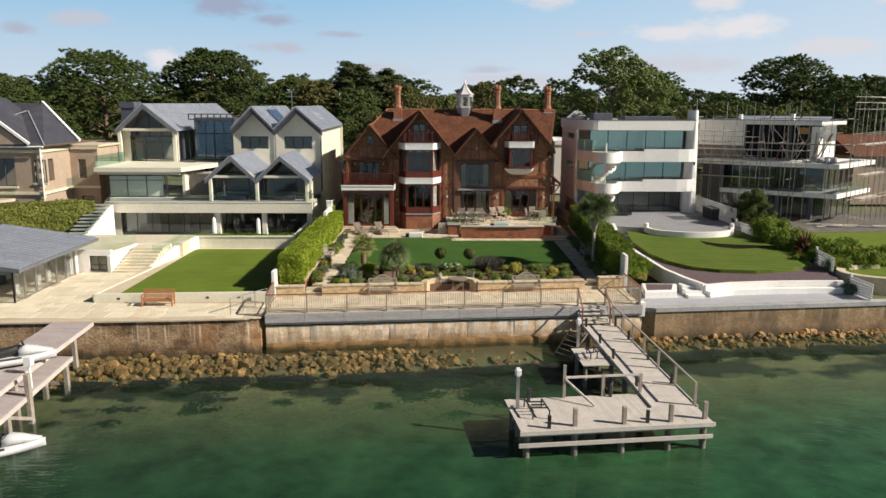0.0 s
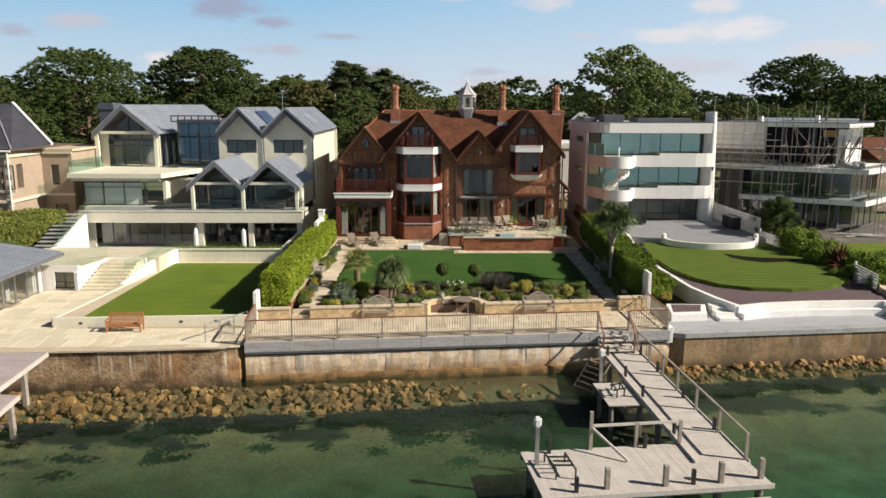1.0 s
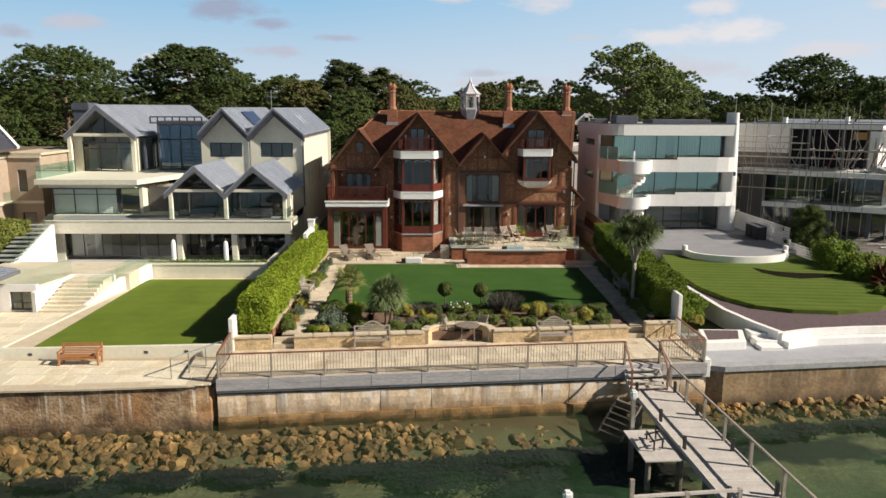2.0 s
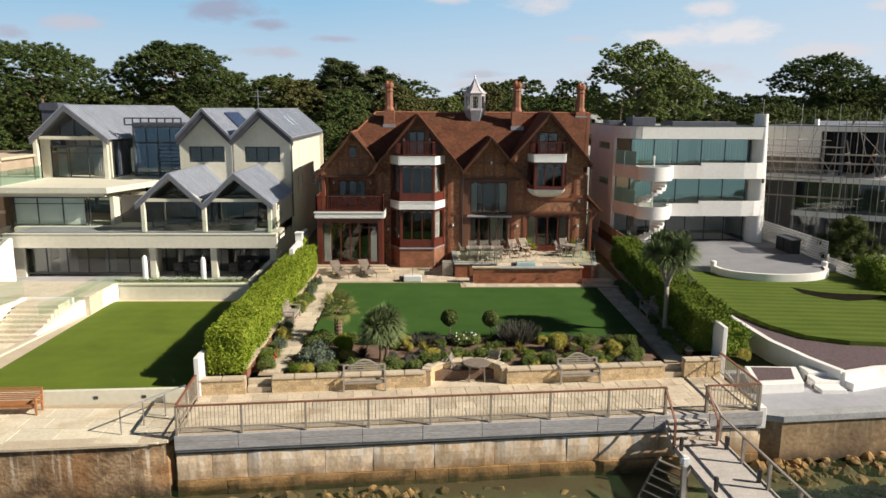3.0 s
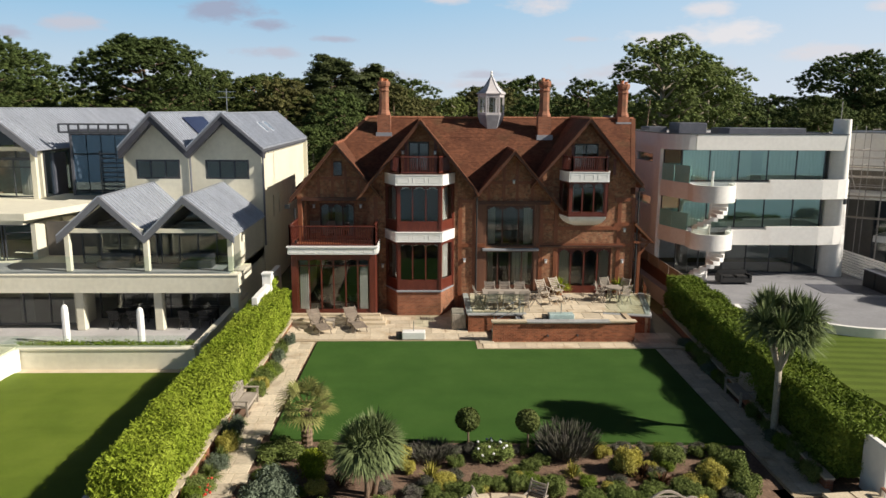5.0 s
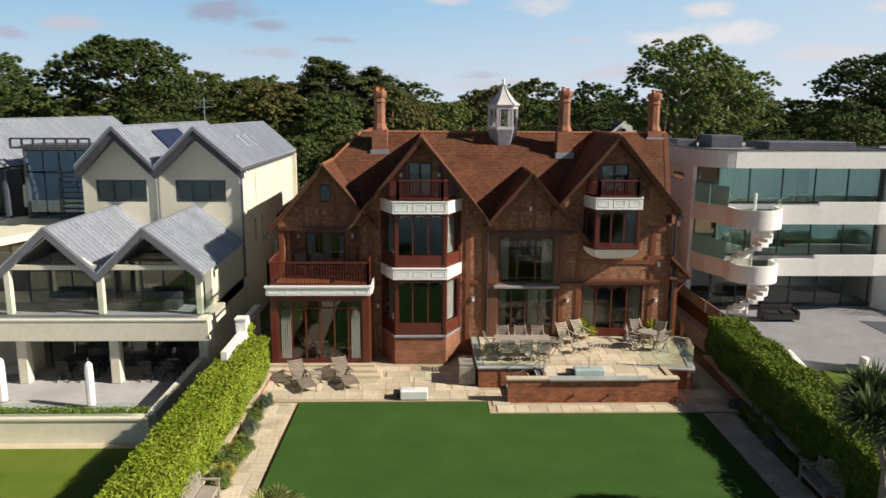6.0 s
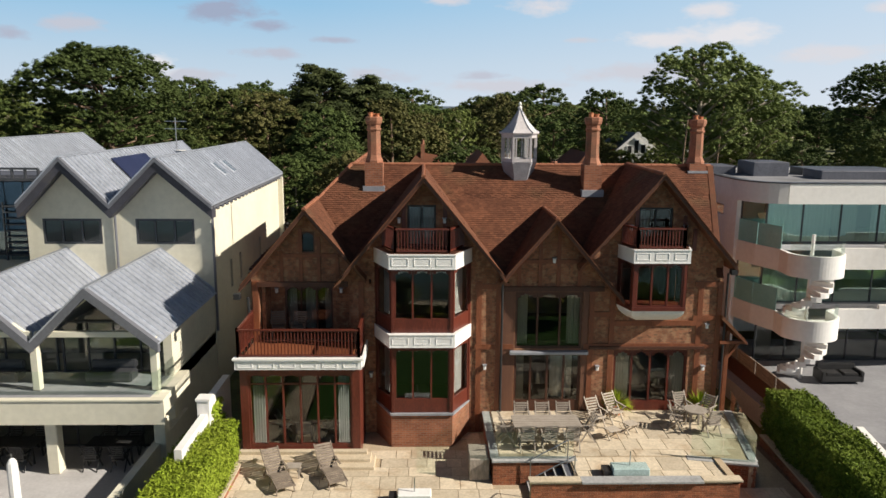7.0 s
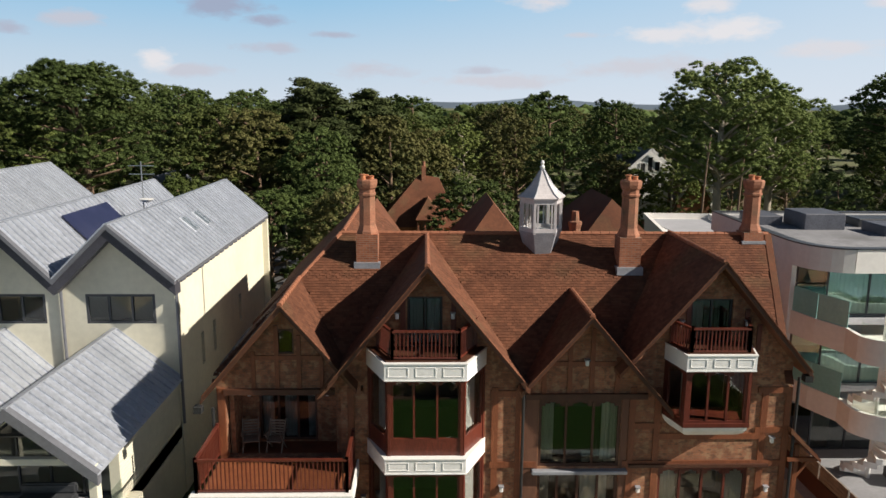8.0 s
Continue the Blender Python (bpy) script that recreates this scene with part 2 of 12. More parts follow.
def leaves(points, normals, size, rng, long=1.0, tilt=0.6, wide=0.5):
    """Small leaf quads at points, roughly facing along normals."""
    n = len(points)
    nn = normals + rng.normal(0, tilt, (n, 3))
    nn /= np.linalg.norm(nn, axis=1, keepdims=True) + 1e-9
    a = np.cross(nn, rng.normal(0, 1, (n, 3)))
    a /= np.linalg.norm(a, axis=1, keepdims=True) + 1e-9
    b = np.cross(nn, a)
    s = size * rng.uniform(0.6, 1.3, (n, 1))
    la, lb = a * s * long, b * s * wide
    q = np.stack([points - la * 0.5, points + lb, points + la * 0.5, points - lb], 1)
    return q.reshape(-1, 3)


def clump_points(c, r, n, rng, upper=True, shell=(0.78, 1.06)):
    d = rng.normal(0, 1, (n, 3))
    d /= np.linalg.norm(d, axis=1, keepdims=True)
    if upper:
        d[:, 2] = np.where(d[:, 2] < -0.45, -d[:, 2], d[:, 2])
    k = rng.uniform(*shell, (n, 1))
    return np.array(c) + d * np.array(r) * k, d


def leaf_mesh(name, quads, material, cores=(), sub=0):
    """One mesh of leaf quads round dark lumpy cores [(centre, radii, seed)]."""
    bm = B()
    for c, r, sd in cores:
        icos(bm, c, 1.0, sub or (2 if max(r) > 0.5 else 1), r, 0.25, sd)
    cv = [tuple(v.co) for v in bm.verts]
    bm.verts.index_update()
    cf = [[v.index for v in f.verts] for f in bm.faces]
    bm.free()
    k = len(cv)
    q = np.concatenate(quads) if quads else np.zeros((0, 3))
    v = np.concatenate([np.array(cv).reshape(-1, 3), q])
    n = len(q) // 4
    idx = (np.arange(n * 4).reshape(n, 4) + k).tolist()
    me = bpy.data.meshes.new(name)
    me.from_pydata(v.tolist(), [], cf + idx)
    me.materials.append(material)
    return me

# ---- materials ----
def surface(name, c1, c2, scale=1.0, rough=0.7, bump=0.0, fine=0.0, stretch=(1, 1, 1), metal=0.0, rand=0.0, island=0.0, c3=None, spot=(0.6, 0.7), spot_scale=0.6, spot_stretch=(1, 1, 1), bump_scale=None, spec=0.5):
    """A grained surface: two tones mixed by noise, a finer grain, and stains of a third tone."""
    m = bpy.data.materials.new(name)
    m.use_nodes = True
    n, l = m.node_tree.nodes, m.node_tree.links
    p = n["Principled BSDF"]
    p.inputs["Metallic"].default_value, p.inputs["Specular IOR Level"].default_value = metal, spec
    geo = n.new("ShaderNodeNewGeometry")
    mp = n.new("ShaderNodeMapping")
    mp.inputs["Scale"].default_value = stretch
    l.new(geo.outputs["Position"], mp.inputs["Vector"])
    nz = n.new("ShaderNodeTexNoise")
    nz.inputs["Scale"].default_value, nz.inputs["Detail"].default_value, nz.inputs["Roughness"].default_value = scale, 5, 0.6
    l.new(mp.outputs[0], nz.inputs["Vector"])
    r1 = n.new("ShaderNodeMapRange")
    r1.inputs[1].default_value, r1.inputs[2].default_value = 0.3, 0.7
    l.new(nz.outputs["Fac"], r1.inputs[0])
    mx = n.new("ShaderNodeMix")
    mx.data_type = "RGBA"
    mx.inputs[6].default_value, mx.inputs[7].default_value = (*c1, 1), (*c2, 1)
    l.new(r1.outputs[0], mx.inputs[0])
    col = mx.outputs[2]
    if c3:
        m3 = n.new("ShaderNodeMapping")
        m3.inputs["Scale"].default_value = spot_stretch
        m3.inputs["Location"].default_value = (3.3, 1.7, 5.1)
        l.new(geo.outputs["Position"], m3.inputs["Vector"])
        n3 = n.new("ShaderNodeTexNoise")
        n3.inputs["Scale"].default_value, n3.inputs["Detail"].default_value = spot_scale, 6
        l.new(m3.outputs[0], n3.inputs["Vector"])
        r3 = n.new("ShaderNodeMapRange")
        r3.inputs[1].default_value, r3.inputs[2].default_value = spot
        l.new(n3.outputs["Fac"], r3.inputs[0])
        x3 = n.new("ShaderNodeMix")
        x3.data_type = "RGBA"
        x3.inputs[7].default_value = (*c3, 1)
        l.new(r3.outputs[0], x3.inputs[0])
        l.new(col, x3.inputs[6])
        col = x3.outputs[2]
    fn = n.new("ShaderNodeTexNoise")
    fn.inputs["Scale"].default_value, fn.inputs["Detail"].default_value = bump_scale or scale * 9, 4
    l.new(mp.outputs[0], fn.inputs["Vector"])
    gains = []
    if fine:
        gains.append((fn.outputs["Fac"], 0.3, 0.7, 1 - fine, 1 + fine))
    if rand:
        oi = n.new("ShaderNodeObjectInfo")
        gains.append((oi.outputs["Random"], 0, 1, 1 - rand, 1 + rand))
    if island:
        gains.append((geo.outputs["Random Per Island"], 0, 1, 1 - island, 1 + island))
    for out, a, b, c, d in gains:
        rr = n.new("ShaderNodeMapRange")
        rr.inputs[1].default_value, rr.inputs[2].default_value, rr.inputs[3].default_value, rr.inputs[4].default_value = a, b, c, d
        l.new(out, rr.inputs[0])
        hv = n.new("ShaderNodeHueSaturation")
        l.new(rr.outputs[0], hv.inputs["Value"])
        l.new(col, hv.inputs["Color"])
        col = hv.outputs[0]
    l.new(col, p.inputs["Base Color"])
    rg = n.new("ShaderNodeMapRange")
    rg.inputs[1].default_value, rg.inputs[2].default_value = 0.3, 0.7
    rg.inputs[3].default_value, rg.inputs[4].default_value = max(rough - 0.08, 0.02), min(rough + 0.08, 1)
    l.new(fn.outputs["Fac"], rg.inputs[0])
    l.new(rg.outputs[0], p.inputs["Roughness"])
    if bump:
        bp = n.new("ShaderNodeBump")
        bp.inputs["Strength"].default_value, bp.inputs["Distance"].default_value = min(bump, 1), 0.02 * max(bump, 1)
        l.new(fn.outputs["Fac"], bp.inputs["Height"])
        l.new(bp.outputs[0], p.inputs["Normal"])
    return m


def glass(name, tint=(0.8, 0.9, 0.88), gloss=(1.0, 1.0, 1.0), base=0.07):
    """Thin clear glass: reflects by its angle, else lets the view through."""
    m = bpy.data.materials.new(name)
    m.use_nodes = True
    n, l = m.node_tree.nodes, m.node_tree.links
    n.clear()
    out, mx = n.new("ShaderNodeOutputMaterial"), n.new("ShaderNodeMixShader")
    tr, gl, fr = n.new("ShaderNodeBsdfTransparent"), n.new("ShaderNodeBsdfGlossy"), n.new("ShaderNodeLayerWeight")
    fr.inputs["Blend"].default_value = 0.5
    pw, mr = n.new("ShaderNodeMath"), n.new("ShaderNodeMapRange")
    pw.operation = "POWER"
    pw.inputs[1].default_value = 4.0
    mr.inputs[3].default_value, mr.inputs[4].default_value = base, 0.9
    tr.inputs[0].default_value = (*tint, 1)
    gl.inputs["Color"].default_value = (*gloss, 1)
    gl.inputs["Roughness"].default_value = 0.02
    l.new(fr.outputs["Facing"], pw.inputs[0])
    l.new(pw.outputs[0], mr.inputs[0])
    l.new(mr.outputs[0], mx.inputs[0])
    l.new(tr.outputs[0], mx.inputs[1])
    l.new(gl.outputs[0], mx.inputs[2])
    l.new(mx.outputs[0], out.inputs[0])
    return m


def brickwork(name, c1, c2, mortar, scale=1.0, axis="xz", rough=0.85):
    """Laid bricks of 215 by 65 mm on upright walls."""
    m = bpy.data.materials.new(name)
    m.use_nodes = True
    n, l = m.node_tree.nodes, m.node_tree.links
    p = n["Principled BSDF"]
    geo, sp, cb = n.new("ShaderNodeNewGeometry"), n.new("ShaderNodeSeparateXYZ"), n.new("ShaderNodeCombineXYZ")
    ad = n.new("ShaderNodeMath")
    l.new(geo.outputs["Position"], sp.inputs[0])
    l.new(sp.outputs["X"], ad.inputs[0])
    l.new(sp.outputs["Y"], ad.inputs[1])
    l.new(ad.outputs[0], cb.inputs["X"])
    l.new(sp.outputs["Z"], cb.inputs["Y"])
    br = n.new("ShaderNodeTexBrick")
    br.inputs["Color1"].default_value, br.inputs["Color2"].default_value, br.inputs["Mortar"].default_value = (*c1, 1), (*c2, 1), (*mortar, 1)
    br.inputs["Scale"].default_value = 1.0
    br.inputs["Brick Width"].default_value, br.inputs["Row Height"].default_value, br.inputs["Mortar Size"].default_value = 0.225 * scale, 0.075 * scale, 0.008
    l.new(cb.outputs[0], br.inputs["Vector"])
    nz = n.new("ShaderNodeTexNoise")
    nz.inputs["Scale"].default_value, nz.inputs["Detail"].default_value = 1.3, 6
    l.new(geo.outputs["Position"], nz.inputs["Vector"])
    rr = n.new("ShaderNodeMapRange")
    rr.inputs[1].default_value, rr.inputs[2].default_value, rr.inputs[3].default_value, rr.inputs[4].default_value = 0.3, 0.7, 0.72, 1.25
    l.new(nz.outputs["Fac"], rr.inputs[0])
    hv = n.new("ShaderNodeHueSaturation")
    l.new(rr.outputs[0], hv.inputs["Value"])
    l.new(br.outputs["Color"], hv.inputs["Color"])
    l.new(hv.outputs[0], p.inputs["Base Color"])
    p.inputs["Roughness"].default_value = rough
    bp = n.new("ShaderNodeBump")
    bp.inputs["Strength"].default_value, bp.inputs["Distance"].default_value = 0.6, 0.01
    bp.invert = True
    l.new(br.outputs["Fac"], bp.inputs["Height"])
    l.new(bp.outputs[0], p.inputs["Normal"])
    return m


def overlay(m, colour, stretch, scale, lo, hi, amount, z=None):
    """A stain of another colour, by stretched noise; z: the height where it has gone and the height where it is full."""
    n, l = m.node_tree.nodes, m.node_tree.links
    p = n["Principled BSDF"]
    src = p.inputs["Base Color"].links[0].from_socket
    geo, mp, nz = n.new("ShaderNodeNewGeometry"), n.new("ShaderNodeMapping"), n.new("ShaderNodeTexNoise")
    mp.inputs["Scale"].default_value = stretch
    mp.inputs["Location"].default_value = (colour[0] * 31, colour[1] * 17, 2.0)
    nz.inputs["Scale"].default_value, nz.inputs["Detail"].default_value = scale, 5
    l.new(geo.outputs["Position"], mp.inputs["Vector"])
    l.new(mp.outputs[0], nz.inputs["Vector"])
    mr, mx = n.new("ShaderNodeMapRange"), n.new("ShaderNodeMix")
    mr.inputs[1].default_value, mr.inputs[2].default_value, mr.inputs[4].default_value = lo, hi, amount
    l.new(nz.outputs["Fac"], mr.inputs[0])
    fac = mr.outputs[0]
    if z:
        sp, zr, mu = n.new("ShaderNodeSeparateXYZ"), n.new("ShaderNodeMapRange"), n.new("ShaderNodeMath")
        mu.operation = "MULTIPLY"
        zr.inputs[1].default_value, zr.inputs[2].default_value = z
        l.new(geo.outputs["Position"], sp.inputs[0])
        l.new(sp.outputs["Z"], zr.inputs[0])
        l.new(fac, mu.inputs[0])
        l.new(zr.outputs[0], mu.inputs[1])
        fac = mu.outputs[0]
    mx.data_type = "RGBA"
    mx.inputs[7].default_value = (*colour, 1)
    l.new(fac, mx.inputs[0])
    l.new(src, mx.inputs[6])
    l.new(mx.outputs[2], p.inputs["Base Color"])
    return m


def foliage(name, c1, c2, scale=0.8, rough=0.6, var=0.28):
    m = surface(name, c1, c2, scale, rough, 0.0, 0.15, island=var, rand=0.15, spec=0.08)
    p = m.node_tree.nodes["Principled BSDF"]
    p.inputs["Subsurface Weight"].default_value = 0.0
    return m


def lawn(name, c1, c2, stripe, angle, depth):
    """Mown grass, with the mower's stripes."""
    m = surface(name, c1, c2, 0.55, 0.9, 0.8, 0.22, bump_scale=38, spec=0.15)
    n, l = m.node_tree.nodes, m.node_tree.links
    p = n["Principled BSDF"]
    src = p.inputs["Base Color"].links[0].from_socket
    geo, mp, wv = n.new("ShaderNodeNewGeometry"), n.new("ShaderNodeMapping"), n.new("ShaderNodeTexWave")
    mp.inputs["Rotation"].default_value = (0, 0, radians(angle))
    wv.wave_profile, wv.bands_direction = "SIN", "Y"
    wv.inputs["Scale"].default_value, wv.inputs["Distortion"].default_value = 0.314 / stripe, 0.6
    l.new(geo.outputs["Position"], mp.inputs[0])
    l.new(mp.outputs[0], wv.inputs[0])
    rr, hv = n.new("ShaderNodeMapRange"), n.new("ShaderNodeHueSaturation")
    rr.inputs[1].default_value, rr.inputs[2].default_value, rr.inputs[3].default_value, rr.inputs[4].default_value = 0.35, 0.65, 1 - depth, 1 + depth
    l.new(wv.outputs["Fac"], rr.inputs[0])
    l.new(rr.outputs[0], hv.inputs["Value"])
    l.new(src, hv.inputs["Color"])
    l.new(hv.outputs[0], p.inputs["Base Color"])
    return m


M = {}
M["timber"] = surface("oiled_timber", (0.165, 0.052, 0.022), (0.245, 0.082, 0.035), 3, 0.5, 0.3, 0.2, (1, 1, 0.25))
M["mahogany"] = surface("mahogany_stain", (0.085, 0.018, 0.011), (0.135, 0.029, 0.016), 3, 0.4, 0.2, 0.2, (1, 1, 0.3))
M["darkwood"] = surface("dark_timber", (0.06, 0.022, 0.012), (0.09, 0.034, 0.018), 3, 0.5, 0.2, 0.2)
M["infill"] = brickwork("brick_infill", (0.26, 0.105, 0.050), (0.37, 0.155, 0.076), (0.23, 0.13, 0.085))
overlay(M["infill"], (0.40, 0.245, 0.135), (1, 1, 1), 4.5, 0.50, 0.62, 0.6)
overlay(M["infill"], (0.115, 0.060, 0.036), (1, 1, 1.4), 6.0, 0.52, 0.64, 0.65)
M["cladding"] = surface("brown_cladding", (0.13, 0.056, 0.032), (0.18, 0.080, 0.045), 1.5, 0.65, 0.2, 0.15, (3, 1, 0.3))
M["brick"] = surface("red_brick", (0.22, 0.075, 0.036), (0.34, 0.125, 0.060), 2.0, 0.85, 0.5, 0.25, island=0.3)
M["brickwall"] = brickwork("red_brickwork", (0.23, 0.075, 0.036), (0.35, 0.125, 0.06), (0.26, 0.18, 0.13))
M["mortar"] = surface("mortar", (0.42, 0.32, 0.21), (0.48, 0.37, 0.25), 4, 0.95, 0.4, 0.2)
M["tile"] = surface("clay_tile", (0.112, 0.045, 0.026), (0.178, 0.072, 0.040), 0.9, 0.85, 0.3, 0.15, island=0.2, rand=0.2, spec=0.2, c3=(0.12, 0.075, 0.04), spot=(0.55, 0.78), spot_scale=0.5)
M["ridge"] = surface("clay_ridge", (0.26, 0.095, 0.048), (0.34, 0.135, 0.07), 2, 0.8, 0.3, 0.2)
M["terracotta"] = surface("terracotta_brick", (0.42, 0.15, 0.065), (0.52, 0.21, 0.10), 3, 0.8, 0.5, 0.25, c3=(0.25, 0.12, 0.07), spot=(0.55, 0.75), spot_scale=2)
M["white"] = surface("white_paint", (0.80, 0.79, 0.76), (0.84, 0.83, 0.81), 1.2, 0.45, 0.1, 0.04, c3=(0.68, 0.66, 0.61), spot=(0.62, 0.9), spot_scale=1.4)
M["lead"] = surface("lead_sheet", (0.30, 0.31, 0.34), (0.40, 0.41, 0.45), 2.5, 0.5, 0.2, 0.15, metal=0.3)
M["glass"] = glass("window_glass", (0.85, 0.88, 0.87), base=0.05)
M["clear"] = glass("balustrade_glass", (0.93, 0.97, 0.95), base=0.03)
# the blue of the reflected sky is put into the tint and gloss colour
M["blue_glass"] = glass("sky_blue_glass", (0.66, 0.76, 0.82), (0.62, 0.74, 0.84), 0.12)
M["teal_screen"] = surface("frosted_teal_glass", (0.22, 0.46, 0.44), (0.28, 0.54, 0.52), 1.0, 0.15, 0, 0.05)
M["green_glass"] = glass("green_tinted_glass", (0.88, 0.99, 0.97), (0.76, 0.95, 0.91), 0.20)
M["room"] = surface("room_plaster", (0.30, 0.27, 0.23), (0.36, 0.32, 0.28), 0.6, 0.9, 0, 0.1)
# darker copy of the room tone: the dimness of interiors put into colour
M["roomdark"] = surface("room_dim_tone", (0.11, 0.10, 0.09), (0.16, 0.14, 0.125), 0.6, 0.9, 0, 0.1)
M["curtain"] = surface("curtain_cloth", (0.74, 0.72, 0.68), (0.82, 0.80, 0.76), 3, 0.9, 0.1, 0.1)
M["cream"] = surface("cream_render", (0.655, 0.62, 0.495), (0.72, 0.685, 0.555), 0.5, 0.8, 0.25, 0.05, c3=(0.60, 0.56, 0.43), spot=(0.6, 0.85), spot_scale=0.5, spot_stretch=(1, 1, 0.3))
M["zinc"] = surface("zinc_sheet", (0.43, 0.455, 0.51), (0.51, 0.535, 0.59), 0.8, 0.42, 0.1, 0.1, metal=0.55, rand=0.05)
M["zincdark"] = surface("zinc_fascia", (0.15, 0.155, 0.175), (0.20, 0.205, 0.23), 1.2, 0.5, 0.1, 0.1, metal=0.3)
M["slate"] = surface("blue_slate", (0.07, 0.075, 0.095), (0.11, 0.115, 0.14), 1.5, 0.5, 0.3, 0.2)
M["alu"] = surface("grey_aluminium", (0.055, 0.058, 0.065), (0.08, 0.083, 0.09), 2, 0.4, 0, 0.1, metal=0.3)
M["whiterender"] = surface("white_render", (0.78, 0.755, 0.72), (0.83, 0.805, 0.77), 0.5, 0.8, 0.2, 0.04, c3=(0.68, 0.62, 0.57), spot=(0.58, 0.85), spot_scale=0.45, spot_stretch=(1, 1, 0.35))
M["concrete"] = surface("grey_concrete", (0.30, 0.30, 0.30), (0.40, 0.40, 0.395), 1.2, 0.85, 0.4, 0.15, c3=(0.22, 0.21, 0.20), spot=(0.55, 0.75), spot_scale=1.1)
M["screed"] = surface("pale_grey_paving", (0.35, 0.35, 0.375), (0.41, 0.41, 0.435), 0.8, 0.75, 0.15, 0.08, rand=0.06)
M["lilac_paving"] = surface("pale_lilac_paving", (0.40, 0.385, 0.385), (0.48, 0.465, 0.46), 0.9, 0.75, 0.15, 0.08, c3=(0.33, 0.31, 0.30), spot=(0.5, 0.8), spot_scale=0.5)
M["beige"] = surface("beige_stone", (0.35, 0.265, 0.195), (0.42, 0.325, 0.24), 0.8, 0.85, 0.3, 0.1)
M["buff"] = surface("buff_ashlar", (0.46, 0.33, 0.20), (0.54, 0.40, 0.25), 1.4, 0.85, 0.4, 0.12, rand=0.12)
M["sandstone"] = surface("sandstone_slab", (0.50, 0.415, 0.30), (0.62, 0.53, 0.40), 1.1, 0.8, 0.35, 0.14, rand=0.16, c3=(0.40, 0.29, 0.18), spot=(0.56, 0.76), spot_scale=0.9)
M["paleslab"] = surface("pale_limestone_slab", (0.62, 0.545, 0.40), (0.70, 0.625, 0.48), 0.9, 0.8, 0.3, 0.1, rand=0.10, c3=(0.50, 0.39, 0.24), spot=(0.55, 0.78), spot_scale=0.7)
M["joint"] = surface("sandy_joint", (0.38, 0.30, 0.20), (0.45, 0.36, 0.25), 3, 0.95, 0.4, 0.2)
M["stonewall"] = surface("buff_garden_stone", (0.50, 0.36, 0.20), (0.62, 0.47, 0.28), 2.0, 0.85, 0.7, 0.25, rand=0.18)
M["coping"] = surface("stone_coping", (0.50, 0.41, 0.29), (0.58, 0.49, 0.36), 2.0, 0.8, 0.4, 0.15, rand=0.08)
M["lawn_main"] = lawn("close_mown_turf", (0.034, 0.084, 0.014), (0.050, 0.108, 0.020), 1.4, 0, 0.015)
M["lawn_left"] = lawn("green_lawn", (0.098, 0.145, 0.016), (0.140, 0.190, 0.024), 1.2, 0, 0.02)
M["lawn_right"] = lawn("striped_lawn", (0.080, 0.118, 0.016), (0.105, 0.146, 0.023), 0.8, 6, 0.14)
M["soil"] = surface("bark_soil", (0.12, 0.072, 0.046), (0.20, 0.125, 0.085), 3, 0.95, 1.0, 0.35, bump_scale=14)
M["slatechips"] = surface("plum_slate_chips", (0.085, 0.055, 0.060), (0.15, 0.105, 0.11), 6, 0.8, 1.5, 0.4, bump_scale=22)
M["earth"] = surface("sandy_earth", (0.14, 0.12, 0.06), (0.09, 0.12, 0.04), 0.2, 0.95, 0.6, 0.3)
M["asphalt"] = surface("asphalt", (0.06, 0.06, 0.062), (0.09, 0.088, 0.085), 1, 0.9, 0.3, 0.2)
M["weathered"] = surface("weathered_deck", (0.44, 0.40, 0.36), (0.54, 0.49, 0.445), 1.6, 0.8, 0.3, 0.12, rand=0.05)
M["post"] = surface("weathered_post", (0.26, 0.22, 0.18), (0.36, 0.31, 0.26), 2, 0.8, 0.5, 0.25, (1, 1, 0.3))
M["pile"] = surface("wet_pile", (0.13, 0.11, 0.085), (0.22, 0.19, 0.15), 2, 0.7, 0.6, 0.3, (1, 1, 0.4))
M["black"] = surface("black_post", (0.016, 0.016, 0.017), (0.028, 0.027, 0.027), 3, 0.5, 0, 0.1)
M["teak"] = surface("weathered_teak", (0.29, 0.25, 0.205), (0.38, 0.33, 0.28), 3, 0.75, 0.2, 0.15)
M["teak_new"] = surface("orange_teak", (0.34, 0.14, 0.05), (0.42, 0.19, 0.075), 3, 0.6, 0.2, 0.15)
M["metal"] = surface("brushed_steel", (0.42, 0.42, 0.42), (0.5, 0.5, 0.5), 3, 0.35, 0, 0.1, metal=0.9)
M["rail"] = surface("brown_rail", (0.20, 0.085, 0.05), (0.27, 0.12, 0.07), 3, 0.5, 0, 0.15)
M["balus"] = surface("grey_baluster", (0.32, 0.27, 0.21), (0.40, 0.34, 0.27), 3, 0.6, 0, 0.15)
M["hedge"] = foliage("hedge_leaf", (0.155, 0.215, 0.016), (0.245, 0.295, 0.035), 0.9)
M["hedge_dark"] = foliage("dark_hedge_leaf", (0.090, 0.140, 0.016), (0.165, 0.215, 0.032), 0.9)
M["hedge_olive"] = foliage("olive_hedge_leaf", (0.105, 0.125, 0.026), (0.175, 0.185, 0.045), 0.9)
M["pine"] = foliage("pine_needles", (0.046, 0.070, 0.021), (0.088, 0.116, 0.036), 0.35, var=0.15)
M["pine_light"] = foliage("sunlit_pine_needles", (0.095, 0.125, 0.034), (0.155, 0.180, 0.055), 0.35, var=0.15)
M["oak"] = foliage("broad_leaves", (0.056, 0.076, 0.020), (0.100, 0.118, 0.036), 0.35, var=0.15)
